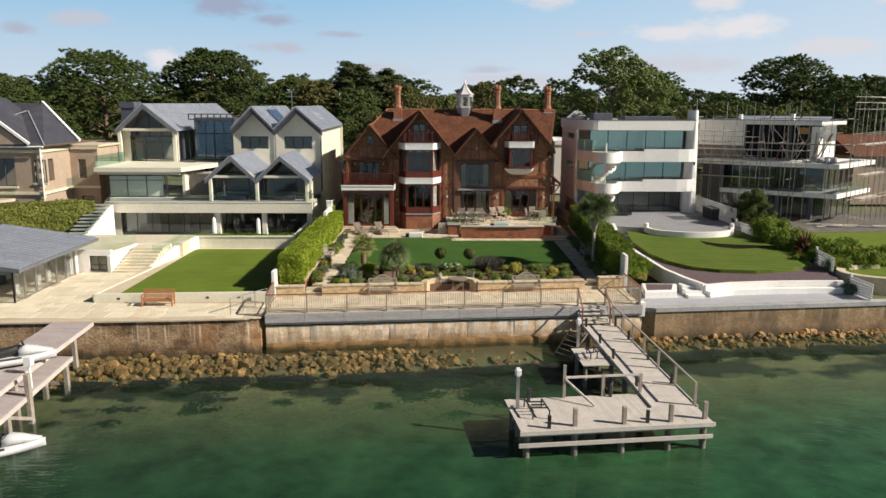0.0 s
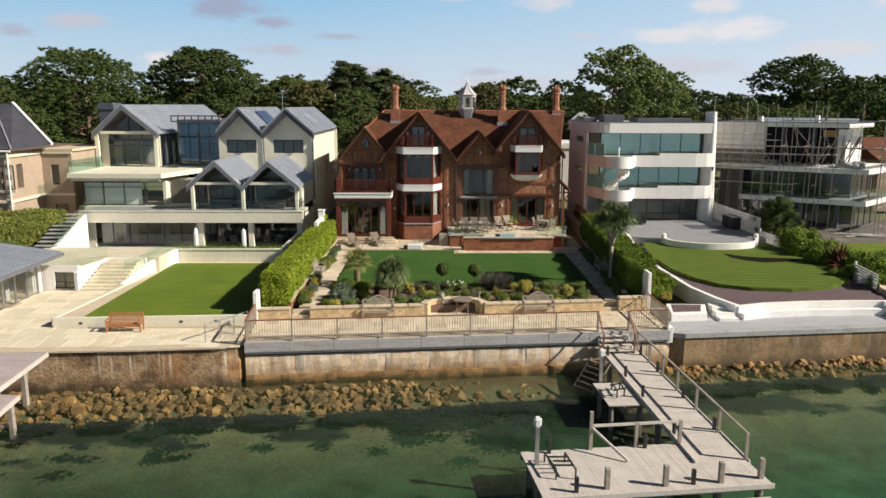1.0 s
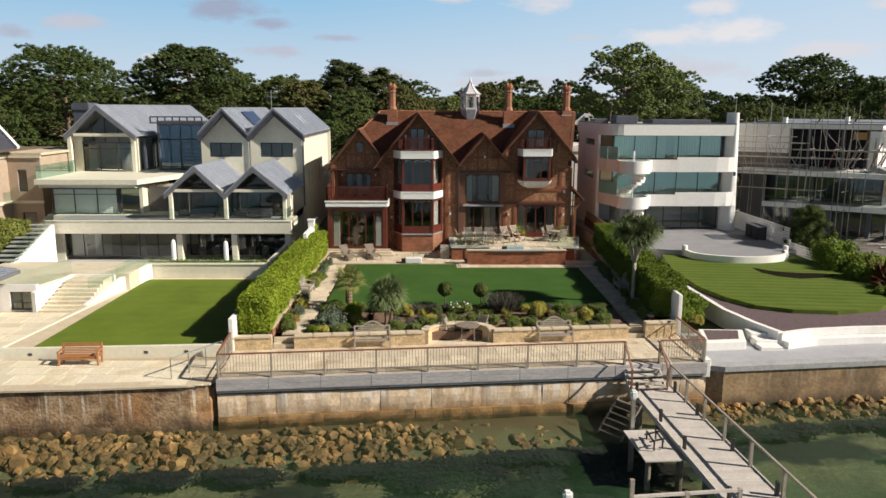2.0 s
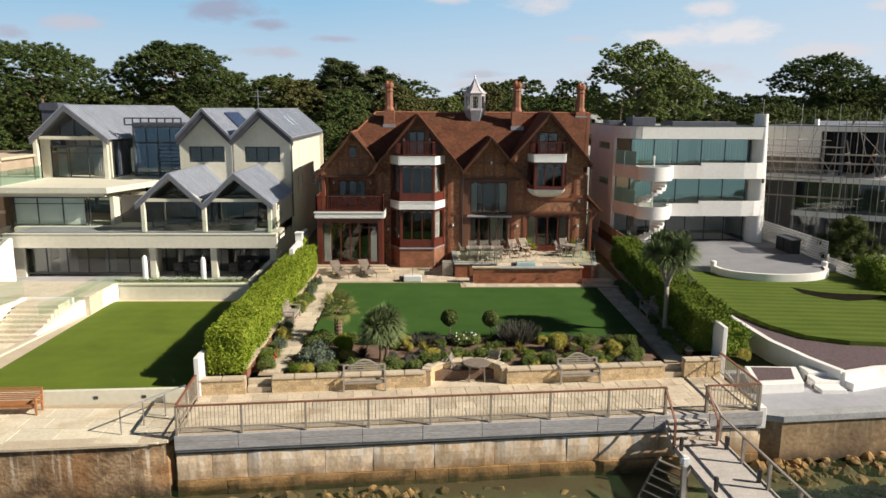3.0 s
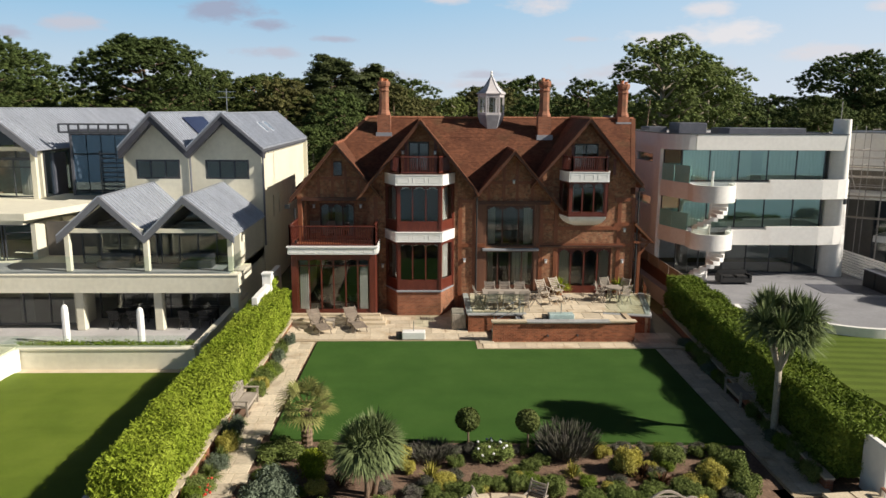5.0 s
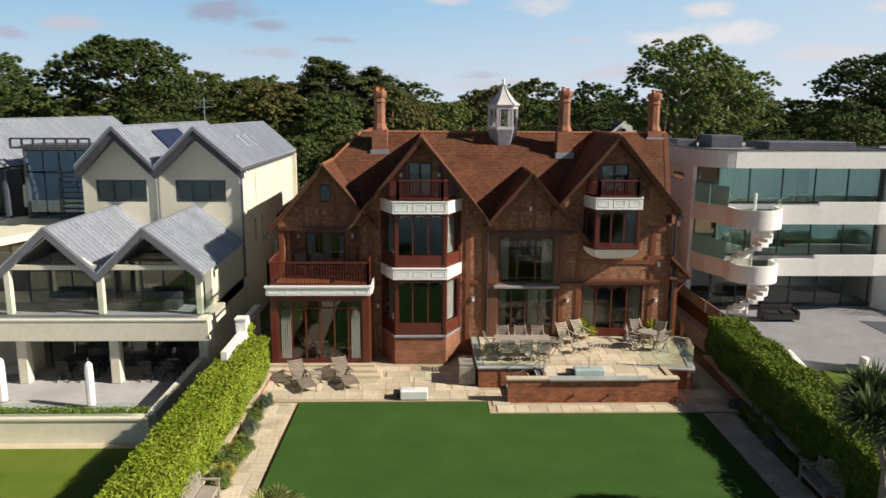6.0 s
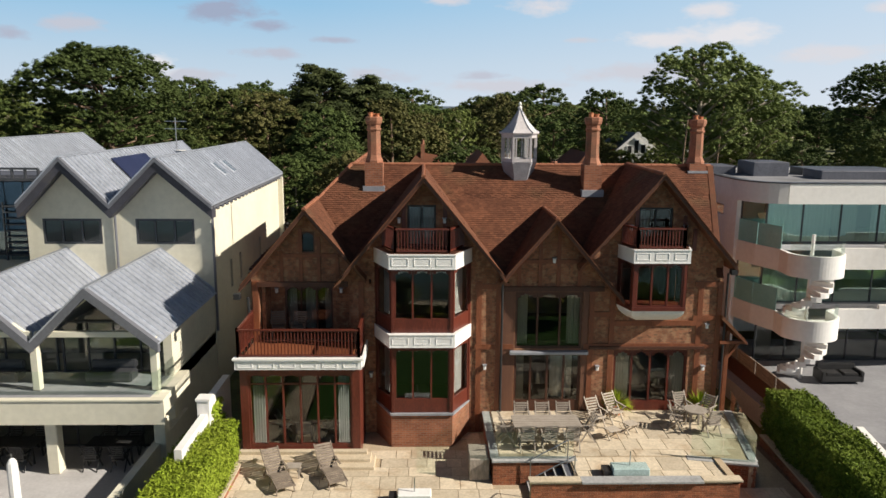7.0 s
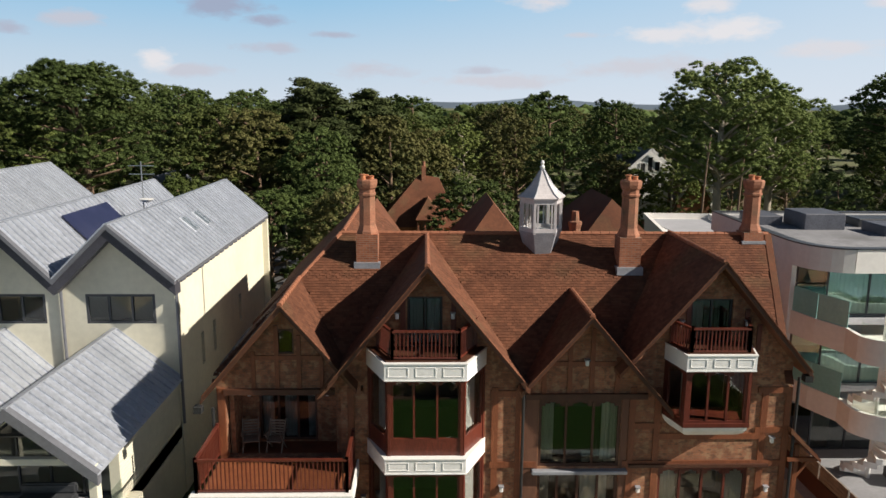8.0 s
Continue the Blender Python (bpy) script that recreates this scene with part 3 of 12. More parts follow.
M["cedar"] = foliage("cedar_needles", (0.040, 0.055, 0.020), (0.072, 0.085, 0.032), 0.35, var=0.15)
M["bark"] = surface("pine_bark", (0.13, 0.085, 0.055), (0.22, 0.15, 0.10), 3, 0.9, 1.0, 0.3, (1, 1, 0.3))
M["palebark"] = surface("pale_bark", (0.30, 0.26, 0.20), (0.40, 0.35, 0.28), 3, 0.9, 0.8, 0.25, (1, 1, 0.4))
M["mauve_deck"] = surface("mauve_composite_deck", (0.36, 0.31, 0.30), (0.43, 0.37, 0.36), 1.2, 0.75, 0.2, 0.1, rand=0.06)
M["hull_grey"] = surface("grey_white_gelcoat", (0.50, 0.50, 0.50), (0.60, 0.60, 0.60), 2, 0.25, 0, 0.06)
M["roofgrey"] = surface("grey_roof_membrane", (0.20, 0.20, 0.215), (0.27, 0.27, 0.285), 0.6, 0.8, 0.2, 0.15, c3=(0.14, 0.14, 0.14), spot=(0.55, 0.8), spot_scale=0.4)
M["mottled_clay"] = surface("weathered_terracotta", (0.25, 0.100, 0.056), (0.37, 0.160, 0.092), 3.0, 0.85, 0.5, 0.25, c3=(0.16, 0.10, 0.06), spot=(0.5, 0.75), spot_scale=1.6)
M["terrace_grey"] = surface("grey_porcelain_paving", (0.225, 0.225, 0.24), (0.285, 0.285, 0.30), 0.8, 0.75, 0.15, 0.1, rand=0.08, c3=(0.24, 0.24, 0.25), spot=(0.5, 0.8), spot_scale=0.3)
# near-black tone for the shaded crescent in the right lawn
M["crescent_dark"] = surface("crescent_shade_tone", (0.010, 0.009, 0.006), (0.020, 0.016, 0.011), 2, 0.95, 0.5, 0.2, spec=0.03)
M["teal_stone"] = surface("wet_teal_stone", (0.36, 0.47, 0.45), (0.46, 0.57, 0.55), 2, 0.25, 0.1, 0.08)
M["roof_slate"] = surface("blue_black_slate", (0.040, 0.040, 0.052), (0.062, 0.062, 0.078), 1.2, 0.6, 0.3, 0.2, c3=(0.09, 0.085, 0.085), spot=(0.6, 0.8), spot_scale=0.6)

# ---- levels and lines of the shore ----
WATER_Z, TERRACE_Z, LAWN_Z, PATIO_Z = 0.55, 2.65, 3.15, 3.2
SHORE = pose(0, 39.96, 0, 0, 0, math.degrees(math.atan(0.09)))      # x along the sea wall, y inland


def shore(u, v, z):
    return SHORE @ Vector((u, v, z))


# the land: one sheet to the horizon, with the gardens' levels laid on it
def build_ground():
    xs = [-2500, -300, -120, -60, -40, -28, -9.3, 12.4, 27, 45, 70, 120, 300, 2500]
    ys = [0.6, 3, 8, 20, 27, 34, 60, 110, 260, 900, 3000]
    zs = [2.2, 2.2, 2.2, 2.3, 2.45, 2.6, 3.3, 3.6, 4, 6, 10]
    bm = B()
    grid = [[bm.verts.new((x, 39.7 + 0.09 * max(-30, min(x, 40)) + v, z)) for v, z in zip(ys, zs)] for x in xs]
    for i in range(len(xs) - 1):
        for k in range(len(ys) - 1):
            bm.faces.new((grid[i][k], grid[i + 1][k], grid[i + 1][k + 1], grid[i][k + 1]))
    front = [bm.verts.new((v.co.x, v.co.y, -4)) for v in (g[0] for g in grid)]
    for i in range(len(xs) - 1):
        bm.faces.new((front[i], front[i + 1], grid[i + 1][0], grid[i][0]))
    tagged(part("ground", bm, M["earth"]), "sandy and grassy earth under the gardens and woods", "ground", "", "structure")


def water_material():
    m = bpy.data.materials.new("sea_water")
    m.use_nodes = True
    n, l = m.node_tree.nodes, m.node_tree.links
    p = n["Principled BSDF"]
    geo, sp = n.new("ShaderNodeNewGeometry"), n.new("ShaderNodeSeparateXYZ")
    l.new(geo.outputs["Position"], sp.inputs[0])
    # the sea bed falls away from the wall: clear over the stones, opaque further out
    off = n.new("ShaderNodeMath")
    off.operation = "MULTIPLY_ADD"
    off.inputs[1].default_value = -0.09
    l.new(sp.outputs["X"], off.inputs[0])
    l.new(sp.outputs["Y"], off.inputs[2])
    wob = n.new("ShaderNodeTexNoise")
    wob.inputs["Scale"].default_value, wob.inputs["Detail"].default_value = 0.55, 4
    l.new(geo.outputs["Position"], wob.inputs["Vector"])
    add = n.new("ShaderNodeMath")
    add.operation = "MULTIPLY_ADD"
    add.inputs[1].default_value = 3.0
    l.new(wob.outputs["Fac"], add.inputs[0])
    l.new(off.outputs[0], add.inputs[2])
    al = n.new("ShaderNodeMapRange")
    al.inputs[1].default_value, al.inputs[2].default_value, al.inputs[3].default_value, al.inputs[4].default_value = 28.5, 36.6, 0.90, 0.20
    l.new(add.outputs[0], al.inputs[0])
    l.new(al.outputs[0], p.inputs["Alpha"])
    cr = n.new("ShaderNodeMapRange")
    cr.inputs[1].default_value, cr.inputs[2].default_value = 22.0, 39.5
    l.new(add.outputs[0], cr.inputs[0])
    mx = n.new("ShaderNodeMix")
    mx.data_type = "RGBA"
    mx.inputs[6].default_value, mx.inputs[7].default_value = (0.014, 0.060, 0.025, 1), (0.046, 0.094, 0.040, 1)
    l.new(cr.outputs[0], mx.inputs[0])
    pat = n.new("ShaderNodeTexNoise")
    pat.inputs["Scale"].default_value, pat.inputs["Detail"].default_value = 0.7, 6
    l.new(geo.outputs["Position"], pat.inputs["Vector"])
    rr, hv = n.new("ShaderNodeMapRange"), n.new("ShaderNodeHueSaturation")
    rr.inputs[1].default_value, rr.inputs[2].default_value, rr.inputs[3].default_value, rr.inputs[4].default_value = 0.3, 0.7, 0.62, 1.38
    l.new(pat.outputs["Fac"], rr.inputs[0])
    # darker west, lighter east: brighter sky reflection towards the sun, put into the colour
    ew, pr = n.new("ShaderNodeMapRange"), n.new("ShaderNodeMath")
    ew.inputs[1].default_value, ew.inputs[2].default_value, ew.inputs[3].default_value, ew.inputs[4].default_value = -16, 18, 0.62, 1.3
    l.new(sp.outputs["X"], ew.inputs[0])
    pr.operation = "MULTIPLY"
    l.new(rr.outputs[0], pr.inputs[0])
    l.new(ew.outputs[0], pr.inputs[1])
    l.new(pr.outputs[0], hv.inputs["Value"])
    l.new(mx.outputs[2], hv.inputs["Color"])
    l.new(hv.outputs[0], p.inputs["Base Color"])
    p.inputs["Roughness"].default_value = 0.12
    p.inputs["IOR"].default_value = 1.33
    mp = n.new("ShaderNodeMapping")
    mp.inputs["Scale"].default_value = (0.8, 1.5, 1)
    l.new(geo.outputs["Position"], mp.inputs[0])
    w1, w2 = n.new("ShaderNodeTexNoise"), n.new("ShaderNodeTexNoise")
    w1.inputs["Scale"].default_value, w1.inputs["Detail"].default_value = 1.5, 3
    w2.inputs["Scale"].default_value, w2.inputs["Detail"].default_value = 5.5, 3
    for w in (w1, w2):
        l.new(mp.outputs[0], w.inputs["Vector"])
    b1, b2 = n.new("ShaderNodeBump"), n.new("ShaderNodeBump")
    b1.inputs["Strength"].default_value, b1.inputs["Distance"].default_value = 0.5, 0.10
    b2.inputs["Strength"].default_value, b2.inputs["Distance"].default_value = 0.4, 0.03
    l.new(w1.outputs["Fac"], b1.inputs["Height"])
    l.new(w2.outputs["Fac"], b2.inputs["Height"])
    l.new(b1.outputs[0], b2.inputs["Normal"])
    l.new(b2.outputs[0], p.inputs["Normal"])
    return m


def build_sea():
    bm = B()
    vs = [bm.verts.new(p) for p in ((-2500, -2500, WATER_Z), (2500, -2500, WATER_Z), (2500, 43.5, WATER_Z), (-2500, 43.5, WATER_Z))]
    bm.faces.new(vs)
    tagged(part("water", bm, water_material()), "calm green sea water with fine ripples", "water", "", "structure")
    bed = surface("sea_bed_mud", (0.085, 0.095, 0.042), (0.135, 0.145, 0.065), 0.8, 0.95, 0.8, 0.3)
    # a belt of dark weed along the foot of the stones
    n, l = bed.node_tree.nodes, bed.node_tree.links
    p = n["Principled BSDF"]
    src = p.inputs["Base Color"].links[0].from_socket
    geo, mp, nz = n.new("ShaderNodeNewGeometry"), n.new("ShaderNodeMapping"), n.new("ShaderNodeTexNoise")
    mp.inputs["Rotation"].default_value = (0, 0, -math.atan(0.09))
    mp.inputs["Scale"].default_value = (0.55, 1.0, 1.0)
    l.new(geo.outputs["Position"], mp.inputs[0])
    l.new(mp.outputs[0], nz.inputs["Vector"])
    nz.inputs["Scale"].default_value, nz.inputs["Detail"].default_value = 0.5, 5
    sp, off = n.new("ShaderNodeSeparateXYZ"), n.new("ShaderNodeMath")
    off.operation = "MULTIPLY_ADD"
    off.inputs[1].default_value = -0.09
    l.new(geo.outputs["Position"], sp.inputs[0])
    l.new(sp.outputs["X"], off.inputs[0])
    l.new(sp.outputs["Y"], off.inputs[2])
    belt = n.new("ShaderNodeValToRGB")
    mr = n.new("ShaderNodeMapRange")
    mr.inputs[1].default_value, mr.inputs[2].default_value = 29.96, 39.96
    l.new(off.outputs[0], mr.inputs[0])
    l.new(mr.outputs[0], belt.inputs[0])
    belt.color_ramp.elements[0].position, belt.color_ramp.elements[0].color = 0.15, (0, 0, 0, 1)
    belt.color_ramp.elements[1].position, belt.color_ramp.elements[1].color = 0.86, (0, 0, 0, 1)
    for at, g in ((0.40, 0.10), (0.55, 0.34), (0.68, 0.30)):
        belt.color_ramp.elements.new(at).color = (g, g, g, 1)
    ad, cut, mx = n.new("ShaderNodeMath"), n.new("ShaderNodeMapRange"), n.new("ShaderNodeMix")
    l.new(nz.outputs["Fac"], ad.inputs[0])
    l.new(belt.outputs[0], ad.inputs[1])
    cut.inputs[1].default_value, cut.inputs[2].default_value = 0.76, 0.86
    l.new(ad.outputs[0], cut.inputs[0])
    mx.data_type = "RGBA"
    mx.inputs[7].default_value = (0.008, 0.010, 0.005, 1)
    l.new(cut.outputs[0], mx.inputs[0])
    l.new(src, mx.inputs[6])
    l.new(mx.outputs[2], p.inputs["Base Color"])
    overlay(bed, (0.085, 0.050, 0.020), (1, 1, 1), 0.6, 0.2, 0.45, 0.9, (0.18, 0.30))
    bm = B()
    prof = [(0.9, 0.42), (-0.6, 0.30), (-2.4, 0.15), (-4.6, -0.1), (-8, -0.9), (-16, -2.6), (-60, -4)]
    rows = []
    for k in range(61):
        u = -45 + k * 1.5
        rows.append([bm.verts.new(shore(u, v + 0.5 * noise.noise((u * 0.4, v, 3)), z + (0.12 * noise.noise((u * 0.7, v * 0.9, 0)) if v < 0.5 else 0))) for v, z in prof])
    for a, b in zip(rows, rows[1:]):
        for k in range(len(prof) - 1):
            bm.faces.new((a[k], a[k + 1], b[k + 1], b[k]))
    tagged(part("sea_bed", bm, bed, smooth=True), "brown muddy sea bed with dark weed patches", "sea bed", "", "structure")


def lay(parent, x0, x1, y0, y1, z, material, m=None, row=0.6, widths=(0.45, 0.6, 0.9), seed=1, keep=None, thick=0.035, name="slab", limit=300):
    """Rows of separate slabs, with open joints, on a bed."""
    rng = random.Random(seed)
    m = m or Matrix.Identity(4)
    meshes, n, y = {}, 0, y0
    while y < y1 - 0.05:
        d = min(row * rng.choice((1.0, 1.0, 0.75, 1.4)), y1 - y)
        if y1 - y - d < 0.15:
            d = y1 - y
        x = x0 - rng.random() * widths[-1]
        while x < x1:
            w = rng.choice(widths)
            a, b = max(x, x0), min(x + w, x1)
            x += w
            if b - a < 0.12 or n >= limit or (keep and not keep((a + b) / 2, y + d / 2)):
                continue
            key = (round(b - a, 2), round(d, 2))
            if key not in meshes:
                bm = B()
                h, e = thick, 0.006
                g = 0.009
                hw, hd = key[0] / 2 - g, key[1] / 2 - g
                lo = [bm.verts.new((sx * hw, sy * hd, 0)) for sx, sy in ((-1, -1), (1, -1), (1, 1), (-1, 1))]
                mi = [bm.verts.new((sx * hw, sy * hd, h - e)) for sx, sy in ((-1, -1), (1, -1), (1, 1), (-1, 1))]
                hi = [bm.verts.new((sx * (hw - e), sy * (hd - e), h)) for sx, sy in ((-1, -1), (1, -1), (1, 1), (-1, 1))]
                for i in range(4):
                    j = (i + 1) % 4
                    bm.faces.new((lo[i], lo[j], mi[j], mi[i]))
                    bm.faces.new((mi[i], mi[j], hi[j], hi[i]))
                bm.faces.new(hi)
                meshes[key] = mesh_of(name, bm, material)
            piece(name, meshes[key], m @ pose((a + b) / 2, y + d / 2, z - thick + rng.uniform(-0.003, 0.003)), parent)
            n += 1
        y += d


def slab_block(name, poly, z0, z1, material, label, category, kind="structure"):
    """A flat block of the ground with a polygon outline."""
    bm = B()
    prism(bm, [(x, y, z0) for x, y in poly], (0, 0, z1 - z0))
    return tagged(part(name, bm, material), label, category, "", kind)


def arc(cx, cy, rx, ry, a0, a1, n=24):
    return [(cx + rx * math.cos(radians(a0 + (a1 - a0) * i / n)), cy + ry * math.sin(radians(a0 + (a1 - a0) * i / n))) for i in range(n + 1)]


def ribbon_wall(bm, pts, t, zs0, zs1):
    """A wall of thickness t along plan points, from heights zs0 to zs1 (numbers or lists)."""
    n = len(pts)
    z0 = zs0 if isinstance(zs0, (list, tuple)) else [zs0] * n
    z1 = zs1 if isinstance(zs1, (list, tuple)) else [zs1] * n
    rings = []
    for i, p in enumerate(pts):
        a, b = Vector(pts[max(i - 1, 0)]), Vector(pts[min(i + 1, n - 1)])
        d = (b - a).normalized()
        o = Vector((-d.y, d.x)) * t / 2
        q = Vector(p)
        rings.append([bm.verts.new((q.x - o.x, q.y - o.y, z0[i])), bm.verts.new((q.x + o.x, q.y + o.y, z0[i])), bm.verts.new((q.x + o.x, q.y + o.y, z1[i])), bm.verts.new((q.x - o.x, q.y - o.y, z1[i]))])
    for a, b in zip(rings, rings[1:]):
        for k in range(4):
            bm.faces.new((a[k], a[(k + 1) % 4], b[(k + 1) % 4], b[k]))
    bm.faces.new(rings[0][::-1])
    bm.faces.new(rings[-1])


build_ground()
build_sea()

# main garden: terrace bed, lawn, paths, beds, patio
U0, U1 = -9.15, 12.2
terrace = slab_block("terrace", [shore(U0, 0.05, 0).xy, shore(U1, 0.05, 0).xy, shore(U1 + 0.2, 4.3, 0).xy, shore(U0 + 0.1, 4.3, 0).xy], 2.0, TERRACE_Z - 0.03, M["joint"], "buff sandstone paved terrace above the sea wall", "terrace")
garden_bed = slab_block("garden_bed", [(-9.0, 43.4), (12.3, 45.3), (12.3, 64.5), (-9.0, 64.5)], 2.3, 3.06, M["soil"], "dark bark-covered soil of the planting beds", "soil")
lawn_main = slab_block("lawn", [(-5.9, 49.1), (9.75, 48.6), (9.8, 58.35), (1.6, 58.35), (1.6, 59.55), (-5.8, 59.55)], 2.9, LAWN_Z, M["lawn_main"], "closely mown dark green rectangular lawn", "lawn")
patio = slab_block("patio", [(-8.0, 59.56), (1.62, 59.56), (1.62, 58.36), (11.6, 58.36), (11.6, 66), (-8.0, 66)], 2.6, PATIO_Z - 0.03, M["joint"], "buff sandstone paved patio behind the brick house", "patio")
path_left = slab_block("path_left", [(-7.25, 43.75), (-6.3, 43.8), (-5.92, 59.55), (-7.1, 59.55)], 2.6, 3.11, M["joint"], "sandstone slab path between hedge bed and lawn", "path")
path_right = slab_block("path_right", [(9.75, 45.2), (10.65, 45.3), (11.1, 58.3), (9.82, 58.3)], 2.6, 3.11, M["joint"], "sandstone slab path shaded by the hedge", "path")

# the left neighbour's garden
lterr = slab_block("terrace_left", [(-40, 37.6), (-9.5, 39.15), (-9.5, 43.5), (-18.4, 57), (-40, 57)], 1.6, 2.42, M["joint"], "pale limestone terrace of the cream house", "terrace")
slab_block("lawn_left", [(-18.35, 42.42), (-9.72, 42.85), (-9.4, 56.1), (-18.08, 56.1)], 2.3, 2.9, M["lawn_left"], "bright green rectangular lawn", "lawn")
slab_block("path_cream", [(-19.6, 42.35), (-9.72, 42.85), (-9.4, 57.2), (-19.3, 57.2)], 2.25, 2.88, M["coping"], "pale stone path edging the lawn", "path")
# the right neighbour's garden
slab_block("terrace_right", [(12.45, 41.5), (26.6, 42.95), (26.6, 46), (12.6, 46)], 1.4, 2.42, M["screed"], "pale grey smooth terrace above the sea wall", "terrace")
chips = [(15.6, 66), (14.9, 54), (15.3, 47.4), (16.7, 44.5), (20, 45.3), (25.9, 45.5), (27.2, 48), (27.2, 66)]
slab_block("slate_bed", chips, 2.2, 2.98, M["slatechips"], "plum slate chippings round the lawn", "gravel")
oval = [(17.0, 63.6), (16.0, 58), (16.0, 53), (16.6, 50.4), (17.6, 48.6), (19.2, 47.7), (21.5, 47.4), (24, 48.0), (26.2, 49.6), (26.9, 52), (26.9, 63.6)]
slab_block("lawn_right", oval, 2.6, 3.2, M["lawn_right"], "striped light green lawn with a rounded front", "lawn")
slab_block("terrace_white", [(16.2, 63.2), (18.6, 62.2), *arc(22.0, 62.2, 3.4, 2.2, 180, 360, 16), (27.3, 62.6), (27.3, 76), (13, 76), (13.2, 66)], 2.6, 3.55, M["terrace_grey"], "smooth grey terrace of the white house", "terrace")
slab_block("garden_far_right", [(27.6, 46), (60, 49), (60, 64.6), (27.6, 64.6)], 2.2, 3.05, M["lawn_left"], "green lawn beside the building site", "lawn")

# ---- the brick and timber house ----
house = thing("brick_house", (1.4, 70, PATIO_Z), "brown brick and timber house with four clay-tiled gables", "house")
HX0, HX1, HY, HB = -7.55, 10.45, 65.2, 76.0
RIDGE_Y, RIDGE_Z, RK = 69.7, 13.4, 0.8
# gables: ridge x, ridge z, slope, left and right reach
GABLES = [(-5.38, 12.13, 1.17, 2.5, 2.2), (-1.03, 13.36, 1.22, 3.3, 3.1), (3.87, 11.82, 1.16, 2.05, 2.65), (7.76, 13.47, 1.17, 2.95, 3.0)]
VERGES = [64.55, 64.35, 64.4, 64.5]        # the front of each gable's roof
RX0, RX1 = -7.6, 11.4            # main roof ends: hip at the left, verge at the right
HIP_TOP, HIP_K = -4.12, 1.06


def z_main(x, y):
    z = RIDGE_Z - RK * abs(y - RIDGE_Y)
    if x < HIP_TOP:
        z = min(z, RIDGE_Z - HIP_K * (HIP_TOP - x))
    return z


def z_gable(i, x, y):
    gx, gz, k, wl, wr = GABLES[i]
    if y < VERGES[i] - 0.01 or y > RIDGE_Y or x < gx - wl or x > gx + wr:
        return -99
    return gz - k * abs(x - gx)


# decks under the tiles
bm = B()
e = 0.16
main_deck = [(RIDGE_Y - 4.42, RIDGE_Z - RK * 4.42), (RIDGE_Y, RIDGE_Z), (RIDGE_Y + 4.85, RIDGE_Z - RK * 4.85)]
a = [bm.verts.new(p) for p in ((RX0, main_deck[0][0], main_deck[0][1] - 0.06), (RX1 - 1.15, main_deck[0][0], main_deck[0][1] - 0.06), (RX1, RIDGE_Y, RIDGE_Z - 0.06), (HIP_TOP, RIDGE_Y, RIDGE_Z - 0.06), (RX1 - 1.15, main_deck[2][0], main_deck[2][1] - 0.06), (RX0, main_deck[2][0], main_deck[2][1] - 0.06))]
bm.faces.new((a[0], a[1], a[2], a[3]))
bm.faces.new((a[3], a[2], a[4], a[5]))
bm.faces.new((a[0], a[3], a[5]))
bm.faces.new((a[1], a[4], a[2]))
bmesh.ops.solidify(bm, geom=bm.faces[:], thickness=0.14)
roof = part("roof", bm, M["tile"], house, "weathered red-brown clay tile roof")
for (gx, gz, k, wl, wr), vy in zip(GABLES, VERGES):
    bm = B()
    back = RIDGE_Y - (RIDGE_Z - gz) / RK if gz < RIDGE_Z else RIDGE_Y
    prof = [(gx - wl, gz - k * wl - 0.06), (gx, gz - 0.06), (gx + wr, gz - k * wr - 0.06), (gx + wr, gz - k * wr - 0.2), (gx, gz - 0.22), (gx - wl, gz - k * wl - 0.2)]
    prism(bm, [(x, vy + 0.02, z) for x, z in prof], (0, back + 0.3 - vy, 0))
    part("gable_deck", bm, M["tile"], roof)

# tile geometry: each tile a thin wedge; alike islands vary in tone
TW, TE = 0.17, 0.115


def tile_rows(origin, u, v, nu, nv, test, jitter, store):
    """Tiles in courses: origin at the ridge, u along it, v down the slope."""
    origin, u, v = np.array(origin, float), np.array(u, float), np.array(v, float)
    nrm = np.cross(u, v)
    nrm *= np.sign(nrm[2])
    for j in range(nv):
        for i in range(nu):
            c = origin + u * ((i + 0.5 * (j % 2)) * TW) + v * (j * TE)
            mid = c + v * TE * 0.5 + u * TW * 0.5
            if jitter and jitter[0] <= j <= jitter[1] and (i + (j - jitter[0]) // 2) % 2 == 0:
                c = c - nrm * 0.015
            if test(mid[0], mid[1], mid[2]):
                store.append((c, u, v, nrm))


def tile_mesh(store, name, parent, seed):
    rng = np.random.default_rng(seed)
    n = len(store)
    c, u, v, w = (np.array([s[i] for s in store]) for i in range(4))
    g = 0.004
    lift = rng.uniform(0.014, 0.022, (n, 1))
    top0 = c + u * g + w * 0.004
    top1 = c + u * (TW - g) + w * 0.004
    bot0 = c + u * g + v * (TE + 0.012) + w * lift
    bot1 = c + u * (TW - g) + v * (TE + 0.012) + w * lift
    low0, low1 = bot0 - w * 0.018, bot1 - w * 0.018
    vs = np.stack([top0, top1, bot1, bot0, low0, low1], 1).reshape(-1, 3)
    f = np.array([[0, 3, 2, 1], [3, 4, 5, 2], [0, 4, 3, 3], [1, 2, 5, 5]])
    faces = []
    for i in range(n):
        k = 6 * i
        faces += [(k, k + 3, k + 2, k + 1), (k + 3, k + 4, k + 5, k + 2), (k, k + 4, k + 3), (k + 1, k + 2, k + 5)]
    return raw(name, vs, faces, M["tile"], parent, "", "stuff")


rt = 1 / math.hypot(1, RK)
store = []


